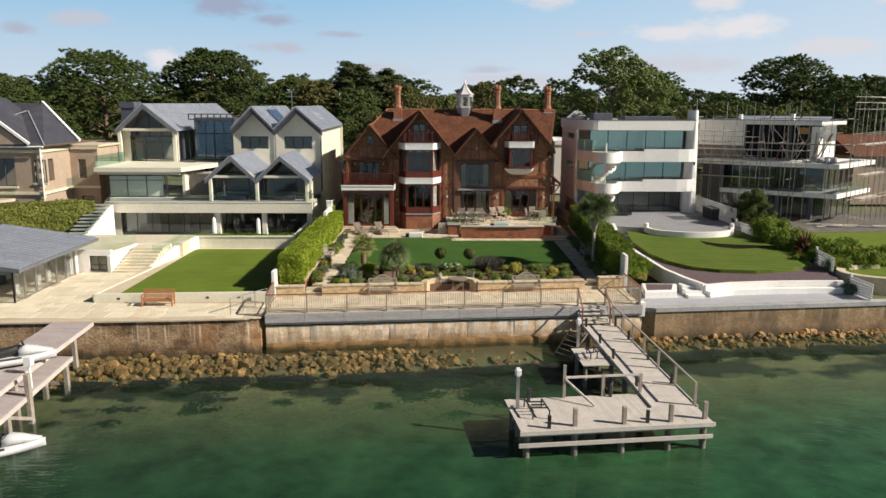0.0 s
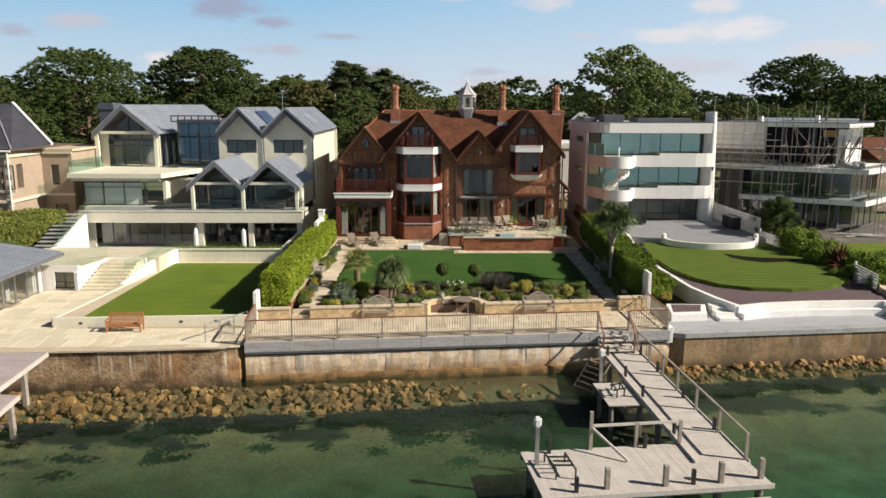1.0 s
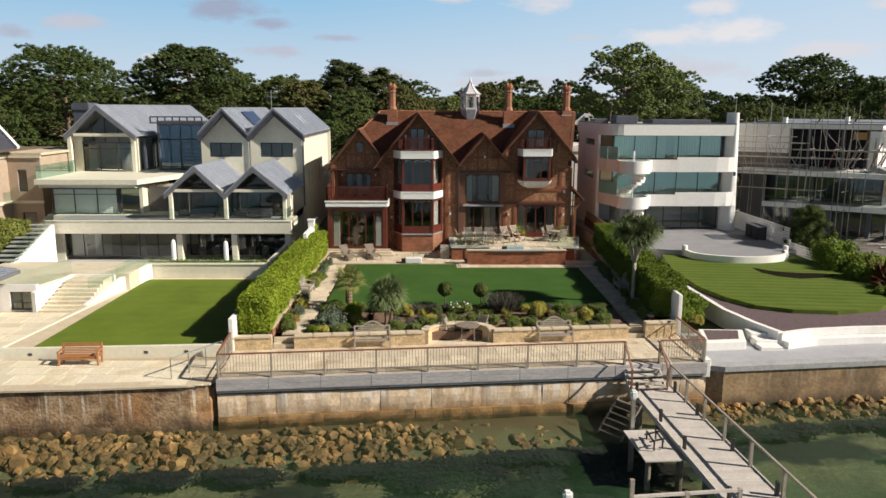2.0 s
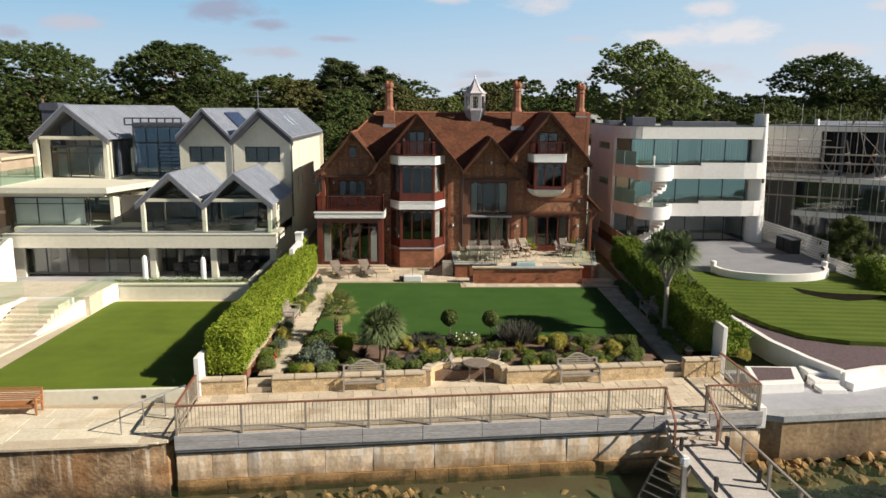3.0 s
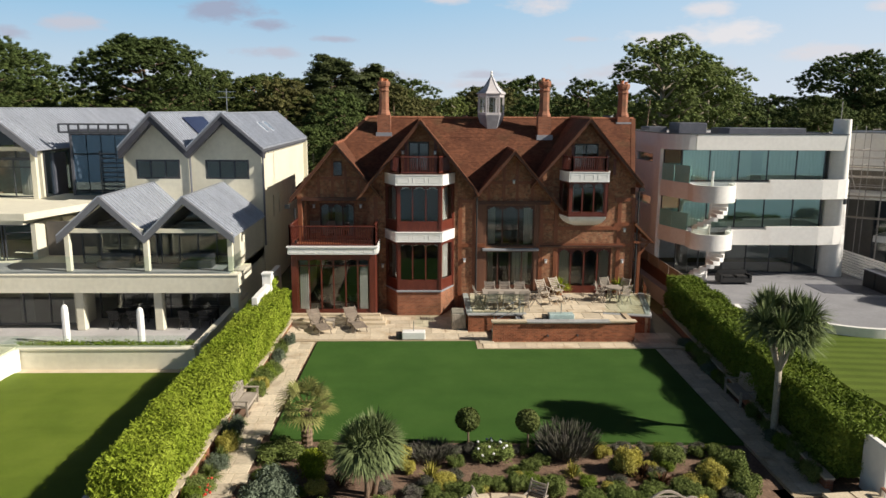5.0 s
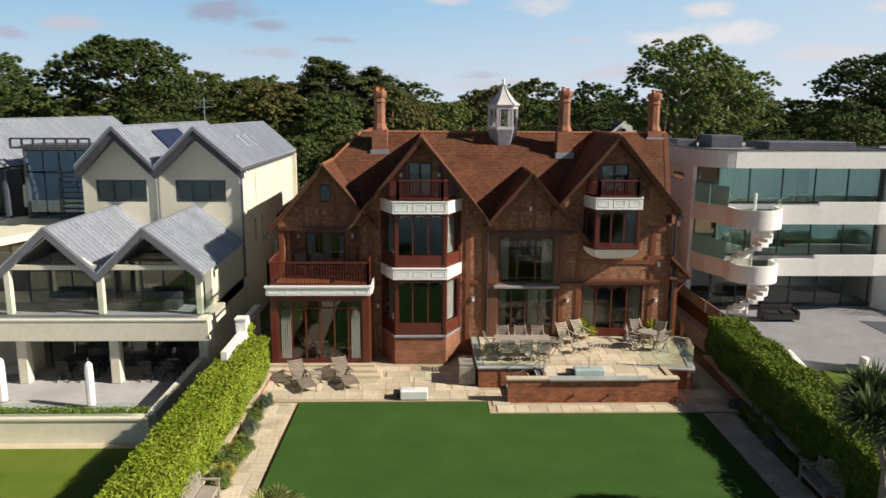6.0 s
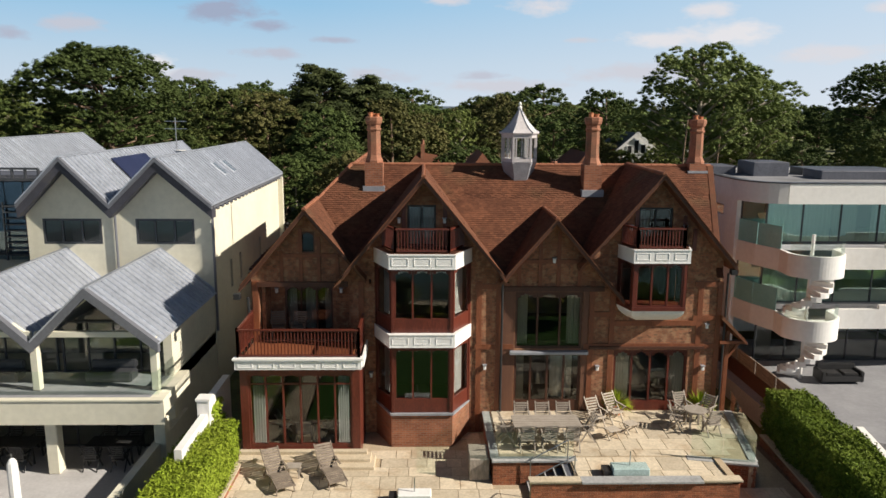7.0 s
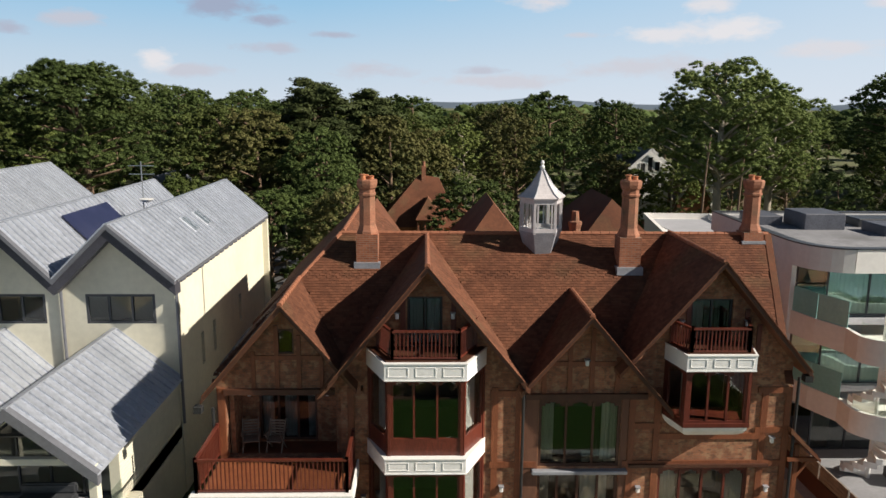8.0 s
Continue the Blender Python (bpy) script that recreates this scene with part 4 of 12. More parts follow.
def main_ok(x, y, z):
    zz = z_main(x, y)
    return abs(zz - z) < 0.05 and x < RX1 - 0.3 * (RIDGE_Z - z) and all(z_gable(i, x, y) < zz + 0.03 for i in range(4))


tile_rows((RX0, RIDGE_Y, RIDGE_Z), (1, 0, 0), (0, -rt, -RK * rt), int((RX1 - RX0) / TW), 54, main_ok, (15, 17), store)
hk = 1 / math.hypot(1, HIP_K)
tile_rows((HIP_TOP, RIDGE_Y - 4.9, RIDGE_Z), (0, 1, 0), (-hk, 0, -HIP_K * hk), 58, 43, lambda x, y, z: RIDGE_Z - RK * abs(y - RIDGE_Y) > z - 0.02 and all(z_gable(i, x, y) < z + 0.03 for i in range(4)), 0, store)
tile_mesh(store, "main_tiles", roof, 3)
near_tiles = []
for gi, (gx, gz, k, wl, wr) in enumerate(GABLES):
    store = []
    gk = 1 / math.hypot(1, k)
    vy = VERGES[gi]
    nu = int((RIDGE_Y - vy) / TW)
    for sgn, wid in ((-1, wl), (1, wr)):
        rows = int(wid / gk / TE)

        def ok(x, y, z, gi=gi, vy=vy):
            return y > vy and z > z_main(x, y) - 0.05 and all(z_gable(j, x, y) < z + 0.02 for j in range(4) if j != gi)
        mine = []
        tile_rows((gx, vy, gz), (0, 1, 0), (sgn * gk, 0, -k * gk), nu, rows, ok, 0, mine)
        if gi == 1 and sgn == 1:
            mine.sort(key=lambda s: s[0][1])
            near_tiles, mine = mine[:290], mine[290:]
        store += mine
    tile_mesh(store, "gable_tiles", roof, 11 + gi)

# rear wing, its ridge running back from the main roof
WING = (-4.1, 13.36, 1.0, 3.4, 70.0, 80.2)
gx, gz, k, wid, wy0, wy1 = WING
bm = B()
prism(bm, [(gx - wid, wy0, gz - k * wid), (gx, wy0, gz), (gx + wid, wy0, gz - k * wid), (gx + wid, wy0, gz - k * wid - 0.15), (gx, wy0, gz - 0.17), (gx - wid, wy0, gz - k * wid - 0.15)], (0, wy1 - wy0, 0))
part("wing_deck", bm, M["tile"], roof)
store = []
gk = 1 / math.hypot(1, k)
for sgn in (-1, 1):
    tile_rows((gx, wy0, gz), (0, 1, 0), (sgn * gk, 0, -k * gk), int((wy1 - wy0) / TW), int(wid / gk / TE), lambda x, y, z: y > RIDGE_Y and z > z_main(x, y), 0, store)
tile_mesh(store, "wing_tiles", roof, 41)
bm = B()
prism(bm, [(gx - wid + 0.4, wy1 - 0.6, 3), (gx + wid - 0.4, wy1 - 0.6, 3), (gx + wid - 0.4, wy1 - 0.6, gz - k * (wid - 0.4) - 0.2), (gx, wy1 - 0.6, gz - 0.2), (gx - wid + 0.4, wy1 - 0.6, gz - k * (wid - 0.4) - 0.2)], (0, 0.3, 0))
box(bm, gx - wid + 0.4, gx - wid + 0.7, 74.6, wy1 - 0.6, 3, gz - k * (wid - 0.4) - 0.1)
part("wing_wall", bm, M["infill"], house, "brown brick wall of the rear wing")
# mortared verge down the right-hand end of the main roof
for sgn in (-1, 1):
    bm = B()
    q0, q1 = Vector((RX1 - 0.02, RIDGE_Y, RIDGE_Z + 0.01)), Vector((RX1 - 0.3 * RK * 4.85 - 0.02, RIDGE_Y + sgn * 4.85, RIDGE_Z - RK * 4.85 + 0.01))
    bar(bm, q0, q1, 0.24, 0.05, Vector((0, sgn * RK, 1)).normalized())
    part("verge", bm, M["tile"], roof, "clay tile verge bedded in mortar")
# ridge tiles, verges and barge boards
for pa, pb in [((HIP_TOP, RIDGE_Y, RIDGE_Z), (RX1, RIDGE_Y, RIDGE_Z)), ((HIP_TOP, RIDGE_Y, RIDGE_Z), (-5.5, 67.97, 11.95)), ((WING[0], 70.3, WING[1]), (WING[0], WING[5], WING[1]))] + [((gx, vy - 0.03, gz), (gx, (RIDGE_Y - (RIDGE_Z - gz) / RK) if gz < RIDGE_Z else RIDGE_Y, gz)) for (gx, gz, k, wl, wr), vy in zip(GABLES, VERGES)]:
    pa, pb = Vector(pa), Vector(pb)
    n = max(2, int((pb - pa).length / 0.32))
    for i in range(n):
        q0, q1 = pa.lerp(pb, i / n), pa.lerp(pb, (i + 0.97) / n)
        bm = B()
        tube(bm, q0, q1, 0.085, 0.075, 8)
        part("ridge_tile", bm, M["ridge"], roof)
TRIM = {(0, 1): 0.7, (1, -1): 0.32, (1, 1): 0.12, (2, -1): 0.2, (3, -1): 0.35}
for gi, (gx, gz, k, wl, wr) in enumerate(GABLES):
    for sgn, wid in ((-1, wl), (1, wr)):
        bm = B()
        wid -= TRIM.get((gi, sgn), 0.05)
        p0, p1 = Vector((gx, VERGES[gi], gz)), Vector((gx + sgn * wid, VERGES[gi], gz - k * wid))
        nv = Vector((0, 0, -0.15))
        prism(bm, [p0 + nv * 0.1, p1 + nv * 0.1, p1 + nv * 1.15, p0 + nv * 1.15], (0, 0.045, 0))
        part("barge_board", bm, M["darkwood"], roof, "stained timber barge board")
        bm = B()
        d = (p1 - p0).normalized()
        up = Vector((sgn * d.z * -1, 0, abs(d.x)))
        n = int((p1 - p0).length / 0.11)
        for i in range(n):
            c = p0 + d * (i * 0.11)
            bar(bm, c + Vector((0, -0.02, 0.006)), c + d * 0.1 + Vector((0, -0.02, 0.012)), 0.13, 0.025, (d.cross(Vector((0, 1, 0)))))
        tagged(part("verge_edge", bm, M["tile"], roof, "clay tile verge"), kind="stuff")

# walls with openings through them
FACE = side(0, HY, 0)
OPEN = [(-7.28, -3.72, 6.98, 9.1), (-5.66, -5.12, 10.4, 11.2), (-2.75, 0.65, 3.3, 10.3), (-1.64, -0.56, 10.6, 12.22), (2.5, 5.1, 4.05, 6.42), (2.5, 5.1, 6.62, 8.88), (6.4, 9.3, 4.05, 6.55), (6.55, 8.95, 8.5, 10.2), (7.1, 8.4, 10.7, 12.15), (-7.2, -3.6, 3.6, 6.5)]
bm = B()
wall(bm, HX0, HX1, PATIO_Z - 0.1, 9.1, 0, 0.3, OPEN, FACE)
part("front_wall", bm, M["infill"], house, "brown brick front wall")
for gx, gz, k, wl, wr in GABLES:
    bm = B()
    z0 = 9.1
    half = (gz - 0.22 - z0) / k
    steps = 26
    ops = [o for o in OPEN if o[3] > z0]
    xs, zs = [], []
    lo, hi = max(gx - half, HX0 if gx < -4 else gx - half), min(gx + half, HX1)
    xs = [lo + (hi - lo) * i / 40 for i in range(41)] + [v for o in ops for v in o[:2] if lo < v < hi]
    zs = [z0 + (gz - 0.22 - z0) * i / 30 for i in range(31)] + [v for o in ops for v in o[2:] if z0 < v < gz]
    inner = [g for g in GABLES if g[0] < gx]
    cells(bm, xs, zs, lambda x, z: z > gz - 0.15 - k * abs(x - gx) or any(o[0] < x < o[1] and o[2] < z < o[3] for o in ops) or any(z < g[1] - 0.15 - g[2] * abs(x - g[0]) for g in inner), 0, 0.3, FACE)
    part("gable_wall", bm, M["infill"], house, "brown brick gable wall")
bm = B()
wall(bm, 0, HB - HY, PATIO_Z - 0.1, 9.6, 0, 0.3, [(1.6, 2.3, 7.2, 8.6), (4.0, 4.6, 7.2, 8.6)], side(HX1, HY + 0.3, 90))
part("side_wall", bm, M["infill"], house)
# unseen wall, made white so that it bounces light onto the cream house
bm = B()
wall(bm, 0, HB - HY, PATIO_Z - 0.1, 9.6, -0.3, 0, [], side(HX0, HY + 0.3, 90))
part("side_wall", bm, M["whiterender"], house, "unseen side wall, whitened to bounce light next door")
bm = B()
box(bm, HX0, HX1, HB - 1.6, HB - 1.3, PATIO_Z - 0.1, 9.6)
part("back_wall", bm, M["infill"], house)
bm = B()
prism(bm, [(RX1 - 1.25, RIDGE_Y - 4.4, 9.5), (RX1 - 1.25, RIDGE_Y + 4.4, 9.5), (RX1 - 1.25, RIDGE_Y, RIDGE_Z - 0.4)], (-0.25, 0, 0))
box(bm, HX1 - 0.3, HX1 + 0.0, 66.6, 67.0, PATIO_Z, 9.5)
box(bm, HX1 - 0.28, HX1 - 0.02, 67.0, 74.4, 9.3, 9.6)
part("end_wall", bm, M["infill"], house, "brick end wall under the roof verge")
# rooms: floors and a rear partition behind the panes, its dimness put into the colour
for z in (3.55, 6.85, 9.95):
    bm = B()
    box(bm, HX0 + 0.05, HX1 - 0.35, HY + 0.3, HY + 4.2, z - 0.12, z)
    part("room_floor", bm, M["darkwood"], house)
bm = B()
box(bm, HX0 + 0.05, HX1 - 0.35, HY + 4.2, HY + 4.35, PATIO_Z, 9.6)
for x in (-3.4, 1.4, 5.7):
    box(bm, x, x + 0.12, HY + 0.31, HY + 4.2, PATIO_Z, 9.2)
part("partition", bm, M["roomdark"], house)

# timber frame laid on the brick
def beam(x0, x1, z0, z1, y=HY, proud=0.045, mat="timber"):
    bm = B()
    box(bm, x0, x1, y - proud, y + 0.04, z0, z1)
    part("beam", bm, M[mat], house)


for x in (-7.5, -3.5, 1.0, 1.75, 5.35, 6.15, 9.55, 10.3):
    beam(x, x + 0.2, PATIO_Z, 9.3)
for x0, x1, z in ((-3.3, -2.85, 6.55), (0.95, 1.8, 6.6), (1.95, 2.45, 6.6), (5.2, 10.3, 6.62), (9.4, 10.3, 7.75), (9.4, 10.3, 9.1), (5.55, 6.4, 7.9), (0.95, 1.8, 9.0), (6.3, 9.55, 7.55)):
    beam(x0, x1, z, z + 0.2, proud=0.05)
beam(-7.3, -3.9, 9.1, 9.28, proud=0.12, mat="darkwood")
beam(2.05, 5.9, 8.92, 9.1, proud=0.12, mat="darkwood")
beam(5.4, 9.9, 6.62, 6.72, proud=0.14, mat="darkwood")
for x in (-6.45, -5.72, -5.04, -4.35):
    beam(x, x + 0.13, 9.28, 11.9 - 1.15 * abs(x + 0.07 + 5.45) - 0.35)
for x in (2.55, 3.35, 4.05, 4.85):
    beam(x, x + 0.14, 9.1, 11.95 - 1.18 * abs(x + 0.07 - 3.8) - 0.35)
beam(2.65, 4.95, 10.0, 10.15, proud=0.05)
beam(-6.45, -4.25, 10.22, 10.36, proud=0.05)
for x in (-2.45, -1.85, -0.3, 0.35):
    beam(x, x + 0.16, 10.6, 13.62 - 1.26 * abs(x + 0.08 + 1.05) - 0.35, mat="mahogany")
for x in (6.55, 6.95, 8.78, 9.2):
    beam(x, x + 0.14, 10.5, 13.35 - 1.16 * abs(x + 0.07 - 7.85) - 0.35, mat="mahogany")

for x0, x1 in ((1.95, 2.48), (5.12, 5.34)):
    beam(x0, x1, PATIO_Z, 8.9, proud=0.02, mat="cladding")

# windows
W = dict(frame_mat=M["mahogany"], glass_mat=M["glass"])
RECESS = side(0, 66.5, 0)
bm = B()
wall(bm, -7.3, -3.7, 6.85, 9.35, 0, 0.25, [(-6.55, -4.65, 6.95, 8.8)], RECESS)
box(bm, -7.3, -7.1, HY + 0.3, 66.5, 6.85, 9.35)
box(bm, -3.9, -3.7, HY + 0.3, 66.5, 6.85, 9.35)
box(bm, -7.1, -3.9, HY + 0.3, 66.5, 9.15, 9.35)
part("balcony_recess", bm, M["infill"], house, "brown brick walls of the recessed balcony")
bm = B()
box(bm, -7.1, -3.9, HY - 0.01, 66.5, 6.86, 6.9)
part("balcony_floor", bm, M["timber"], house)
window(house, RECESS, -6.55, -4.65, 6.95, 8.8, 3, y=0.05, arch=0.12, frame_mat=M["darkwood"], glass_mat=M["glass"], label="dark glazed balcony doors")
for x0, x1 in ((-6.48, -6.1), (-5.75, -5.35), (-4.98, -4.72)):
    curtain(house, RECESS, x0, x1, 7.0, 8.7, 0.22, M["curtain"], 4)
window(house, FACE, -5.66, -5.12, 10.4, 11.2, 1, y=0.02, arch=0.08, fw=0.05, frame_mat=M["darkwood"], glass_mat=M["glass"], label="small arched dark-framed gable window")
window(house, FACE, -1.64, -0.56, 10.6, 12.22, 2, y=0.08, frame_mat=M["black"], glass_mat=M["glass"], label="black-framed glazed balcony doors")
window(house, FACE, 7.1, 8.4, 10.7, 12.15, 2, y=0.08, frame_mat=M["black"], glass_mat=M["glass"], label="black-framed glazed balcony doors")
window(house, FACE, 2.5, 5.1, 6.62, 8.88, 3, y=0.03, arch=0.14, fw=0.09, frame_mat=M["darkwood"], glass_mat=M["glass"], label="tall three-light window with arched heads")
window(house, FACE, 2.5, 5.1, 4.05, 6.42, 4, y=0.03, fw=0.09, low=0.45, frame_mat=M["darkwood"], glass_mat=M["glass"], label="dark glazed terrace doors")
window(house, FACE, 6.4, 9.3, 4.05, 6.55, 4, y=0.05, fw=0.09, low=0.4, arch=0.15, frame_mat=M["mahogany"], glass_mat=M["glass"], label="stained glazed terrace doors")
for x0, x1, z0, z1 in ((2.6, 2.95, 6.75, 8.7), (4.6, 5.0, 6.75, 8.7), (4.0, 4.75, 4.55, 6.3), (6.5, 7.0, 4.5, 6.4), (8.75, 9.25, 4.5, 6.4), (-1.5, -1.22, 10.7, 12.1), (-0.98, -0.7, 10.7, 12.1), (7.2, 7.5, 10.8, 12.0)):
    curtain(house, FACE, x0 - 0.06, x1 + 0.06, z0, z1, 0.24, M["curtain"], 4)
bm = B()
box(bm, 2.3, 5.35, HY - 0.22, HY, 6.42, 6.55)
soften(bm, 0.02)
part("canopy", bm, M["lead"], house, "lead-topped canopy ledge above the terrace doors")

# two-storey bay
BAY = [(-2.85, 65.2), (-2.2, 63.95), (0.05, 63.95), (0.75, 65.2)]


def bay_band(poly, z0, z1, out, mat, name, label="", parent=house):
    cx = sum(p[0] for p in poly) / len(poly)
    pts = [(p[0] + out * (1 if p[0] > cx else -1) * (0.3 if abs(p[1] - HY) < 0.3 else 0.4), p[1] - (out if abs(p[1] - HY) > 0.3 else 0)) for p in poly]
    bm = B()
    prism(bm, [(x, y, z0) for x, y in pts], (0, 0, z1 - z0))
    return part(name, bm, mat, parent, label), pts


bay_band(BAY, PATIO_Z - 0.02, 4.45, 0.05, M["brickwall"], "bay_plinth", "brick plinth of the bay window")
bay_band(BAY, 4.45, 4.53, 0.12, M["lead"], "bay_sill", "grey lead-covered sill")
bay_band(BAY, 6.95, 7.16, -0.02, M["mahogany"], "bay_floor")
bay_band(BAY, 9.95, 10.1, -0.02, M["mahogany"], "bay_ceiling")


def white_band(poly, z0, z1, out, panels):
    band, pts = bay_band(poly, z0, z1, out, M["white"], "panelled_band", "white painted panelled band")
    bay_band(poly, z1, z1 + 0.035, out + 0.03, M["white"], "cornice", "", band)
    bay_band(poly, z0 - 0.03, z0, out + 0.015, M["white"], "moulding", "", band)
    a, b = Vector((*pts[1], 0)), Vector((*pts[2], 0))
    w = (b - a).length / panels
    m = side(a.x, a.y, 0)
    for i in range(panels):
        x0, x1, za, zb = i * w + 0.1, (i + 1) * w - 0.1, z0 + 0.09, z1 - 0.09
        bm = B()
        for c in ((x0, x1, za, za + 0.025), (x0, x1, zb - 0.025, zb), (x0, x0 + 0.025, za + 0.025, zb - 0.025), (x1 - 0.025, x1, za + 0.025, zb - 0.025)):
            box(bm, c[0], c[1], -0.014, 0.002, c[2], c[3], m)
        soften(bm, 0.006)
        part("panel_moulding", bm, M["white"], band)
    return band


white_band(BAY, 7.16, 7.6, 0.2, 3)
white_band(BAY, 10.09, 10.57, 0.2, 3)
for z0, z1 in ((4.53, 7.13), (7.63, 10.06)):
    for i in range(3):
        p, q = Vector(BAY[i]), Vector(BAY[i + 1])
        ang = math.degrees(math.atan2(q.y - p.y, q.x - p.x))
        m = side(p.x, p.y, ang)
        L = (q - p).length
        low = 0.55
        window(house, m, 0.09, L - 0.09, z0, z1, 3 if i == 1 else 1, y=0.0, fw=0.075, low=low, arch=0.13, label="mahogany bay window lights", **W)
        for c in (0.0, L - 0.09):
            bm = B()
            box(bm, c, c + 0.09, -0.03, 0.12, z0, z1, m)
            part("bay_post", bm, M["mahogany"], house)
for z0, z1 in ((5.1, 7.0), (8.2, 9.95)):
    for i, f0, f1 in ((0, 0.24, 0.80), (2, 0.20, 0.76)):
        p, q = Vector(BAY[i]), Vector(BAY[i + 1])
        L = (q - p).length
        curtain(house, side(p.x, p.y, math.degrees(math.atan2(q.y - p.y, q.x - p.x))), L * f0, L * f1, z0, z1, 0.2, M["curtain"], 5)
    for k in range(3):
        # a pale scalloped pelmet behind each light
        bm = B()
        x0 = -2.0 + 0.65 * k
        for c in range(6):
            h = 0.07 + 0.09 * abs(c - 2.5) / 2.5
            box(bm, x0 + 0.1 * c, x0 + 0.1 * c + 0.1, 64.14, 64.16, z1 + 0.02 - h, z1 + 0.04)
        part("pelmet", bm, M["curtain"], house, "pale scalloped window pelmet")


bay_band(BAY, 10.61, 10.635, 0.1, M["darkwood"], "balcony_floor", "dark boarded balcony floor")


def railing(name, pts, z0, z1, mat, gap, parent=house, thick=0.035, rail_w=0.09):
    """Balusters between a bottom and a top rail along plan points."""
    ob = None
    bm = B()
    for a, b in zip(pts, pts[1:]):
        bar(bm, (*a, z1), (*b, z1), rail_w, 0.06)
    ob = part(name, bm, mat, parent)
    for a, b in zip(pts, pts[1:]):
        bm = B()
        bar(bm, (*a, z0 + 0.06), (*b, z0 + 0.06), 0.06, 0.06)
        part("bottom_rail", bm, mat, ob)
    for a, b in zip(pts, pts[1:]):
        a, b = Vector(a), Vector(b)
        n = max(1, int((b - a).length / gap))
        for i in range(n + 1):
            c = a.lerp(b, i / n)
            g = B()
            w = thick if i not in (0, n) else thick * 2.4
            box(g, c.x - w / 2, c.x + w / 2, c.y - w / 2, c.y + w / 2, z0 + (0.09 if i not in (0, n) else 0), z1 - (0.03 if i not in (0, n) else -0.08))
            part("baluster" if i not in (0, n) else "newel", g, mat, ob)
    return ob


# little balconies on the bay and the oriel
railing("balcony_railing", [(-2.55, 65.1), (-2.05, 63.95), (-0.1, 63.95), (0.45, 65.1)], 10.65, 11.5, M["mahogany"], 0.11)
ORIEL = [(6.4, 65.2), (6.7, 64.15), (8.68, 64.15), (8.98, 65.2)]
white_band(ORIEL, 10.27, 10.72, 0.14, 3)
railing("balcony_railing", [(6.5, 65.1), (6.82, 64.2), (8.55, 64.2), (8.88, 65.1)], 10.755, 11.5, M["mahogany"], 0.11)
bay_band(ORIEL, 10.757, 10.775, 0.05, M["darkwood"], "balcony_floor", "dark boarded balcony floor")
bay_band(ORIEL, 8.42, 8.55, 0.05, M["mahogany"], "oriel_sill")
bm = B()
n = 9
rings = []
for j in range(6):
    f = j / 5
    s = math.cos(f * math.pi / 2) ** 0.6
    z = 8.42 - 0.62 * f
    rings.append([bm.verts.new((7.69 + (x - 7.69) * (0.35 + 0.65 * s), 65.2 - (65.2 - y) * max(s, 0.02), z)) for x, y in ORIEL])
for a, b in zip(rings, rings[1:]):
    for i in range(3):
        bm.faces.new((a[i], a[i + 1], b[i + 1], b[i]))
bm.faces.new(rings[0])
part("oriel_base", bm, M["white"], house, "white curved plaster base of the oriel")
for i in range(3):
    p, q = Vector(ORIEL[i]), Vector(ORIEL[i + 1])
    m = side(p.x, p.y, math.degrees(math.atan2(q.y - p.y, q.x - p.x)))
    L = (q - p).length
    window(house, m, 0.1, L - 0.1, 8.55, 10.24, 3 if i == 1 else 1, y=0.0, fw=0.08, arch=0.1, label="mahogany oriel window lights", **W)
    for c in (0.0, L - 0.1):
        bm = B()
        box(bm, c, c + 0.1, -0.02, 0.1, 8.55, 10.24, m)
        part("oriel_post", bm, M["mahogany"], house)
curtain(house, side(6.75, 64.7, 0), 0, 0.3, 8.6, 9.95, 0.0, M["curtain"], 3)

# pale curtains drawn to the sides of the tall windows
for x0, x1, z0, z1 in ((2.5, 2.95, 6.9, 8.85), (4.8, 5.25, 6.9, 8.85), (6.45, 6.98, 4.3, 6.75), (8.7, 9.2, 4.3, 6.75), (2.6, 2.9, 4.3, 6.3)):
    curtain(house, FACE, x0, x1, z0, z1, 0.17, M["curtain"], 5)
# garden room with the big balcony
GX0, GX1, GY = -7.55, -3.3, 62.9
bm = B()
wall(bm, GX0, GX1, PATIO_Z, 6.75, 0, 0.25, [(GX0 + 0.28, GX1 - 0.28, 3.62, 6.45)], side(0, GY, 0))
box(bm, GX0, GX0 + 0.25, GY + 0.25, HY, PATIO_Z, 6.75)
box(bm, GX1 - 0.25, GX1, GY + 0.25, HY, PATIO_Z, 6.75)
part("garden_room", bm, M["mahogany"], house, "stained timber garden room under the balcony")
window(house, side(0, GY, 0), GX0 + 0.28, GX1 - 0.28, 3.62, 6.45, 6, y=0.05, fw=0.075, low=0.16, arch=0.05, splits=(6.05,), label="six-leaf mahogany glazed folding doors", **W)
curtain(house, side(0, GY, 0), GX0 + 0.4, GX0 + 0.86, 3.7, 6.3, 0.2, M["curtain"], 5)
curtain(house, side(0, GY, 0), GX1 - 0.8, GX1 - 0.4, 3.7, 6.3, 0.2, M["curtain"], 5)
bm = B()
box(bm, GX0 + 0.26, GX1 - 0.26, GY + 0.26, HY, PATIO_Z + 0.02, PATIO_Z + 0.3)
part("room_floor", bm, M["coping"], house, "pale tiled floor of the garden room")
bm = B()
box(bm, GX0, GX1, GY, HY - 0.01, 6.75, 6.9)
part("balcony_floor", bm, M["timber"], house)
bm = B()
box(bm, GX0 - 0.1, GX1 + 0.1, GY - 0.28, GY + 0.02, 6.7, 7.05)
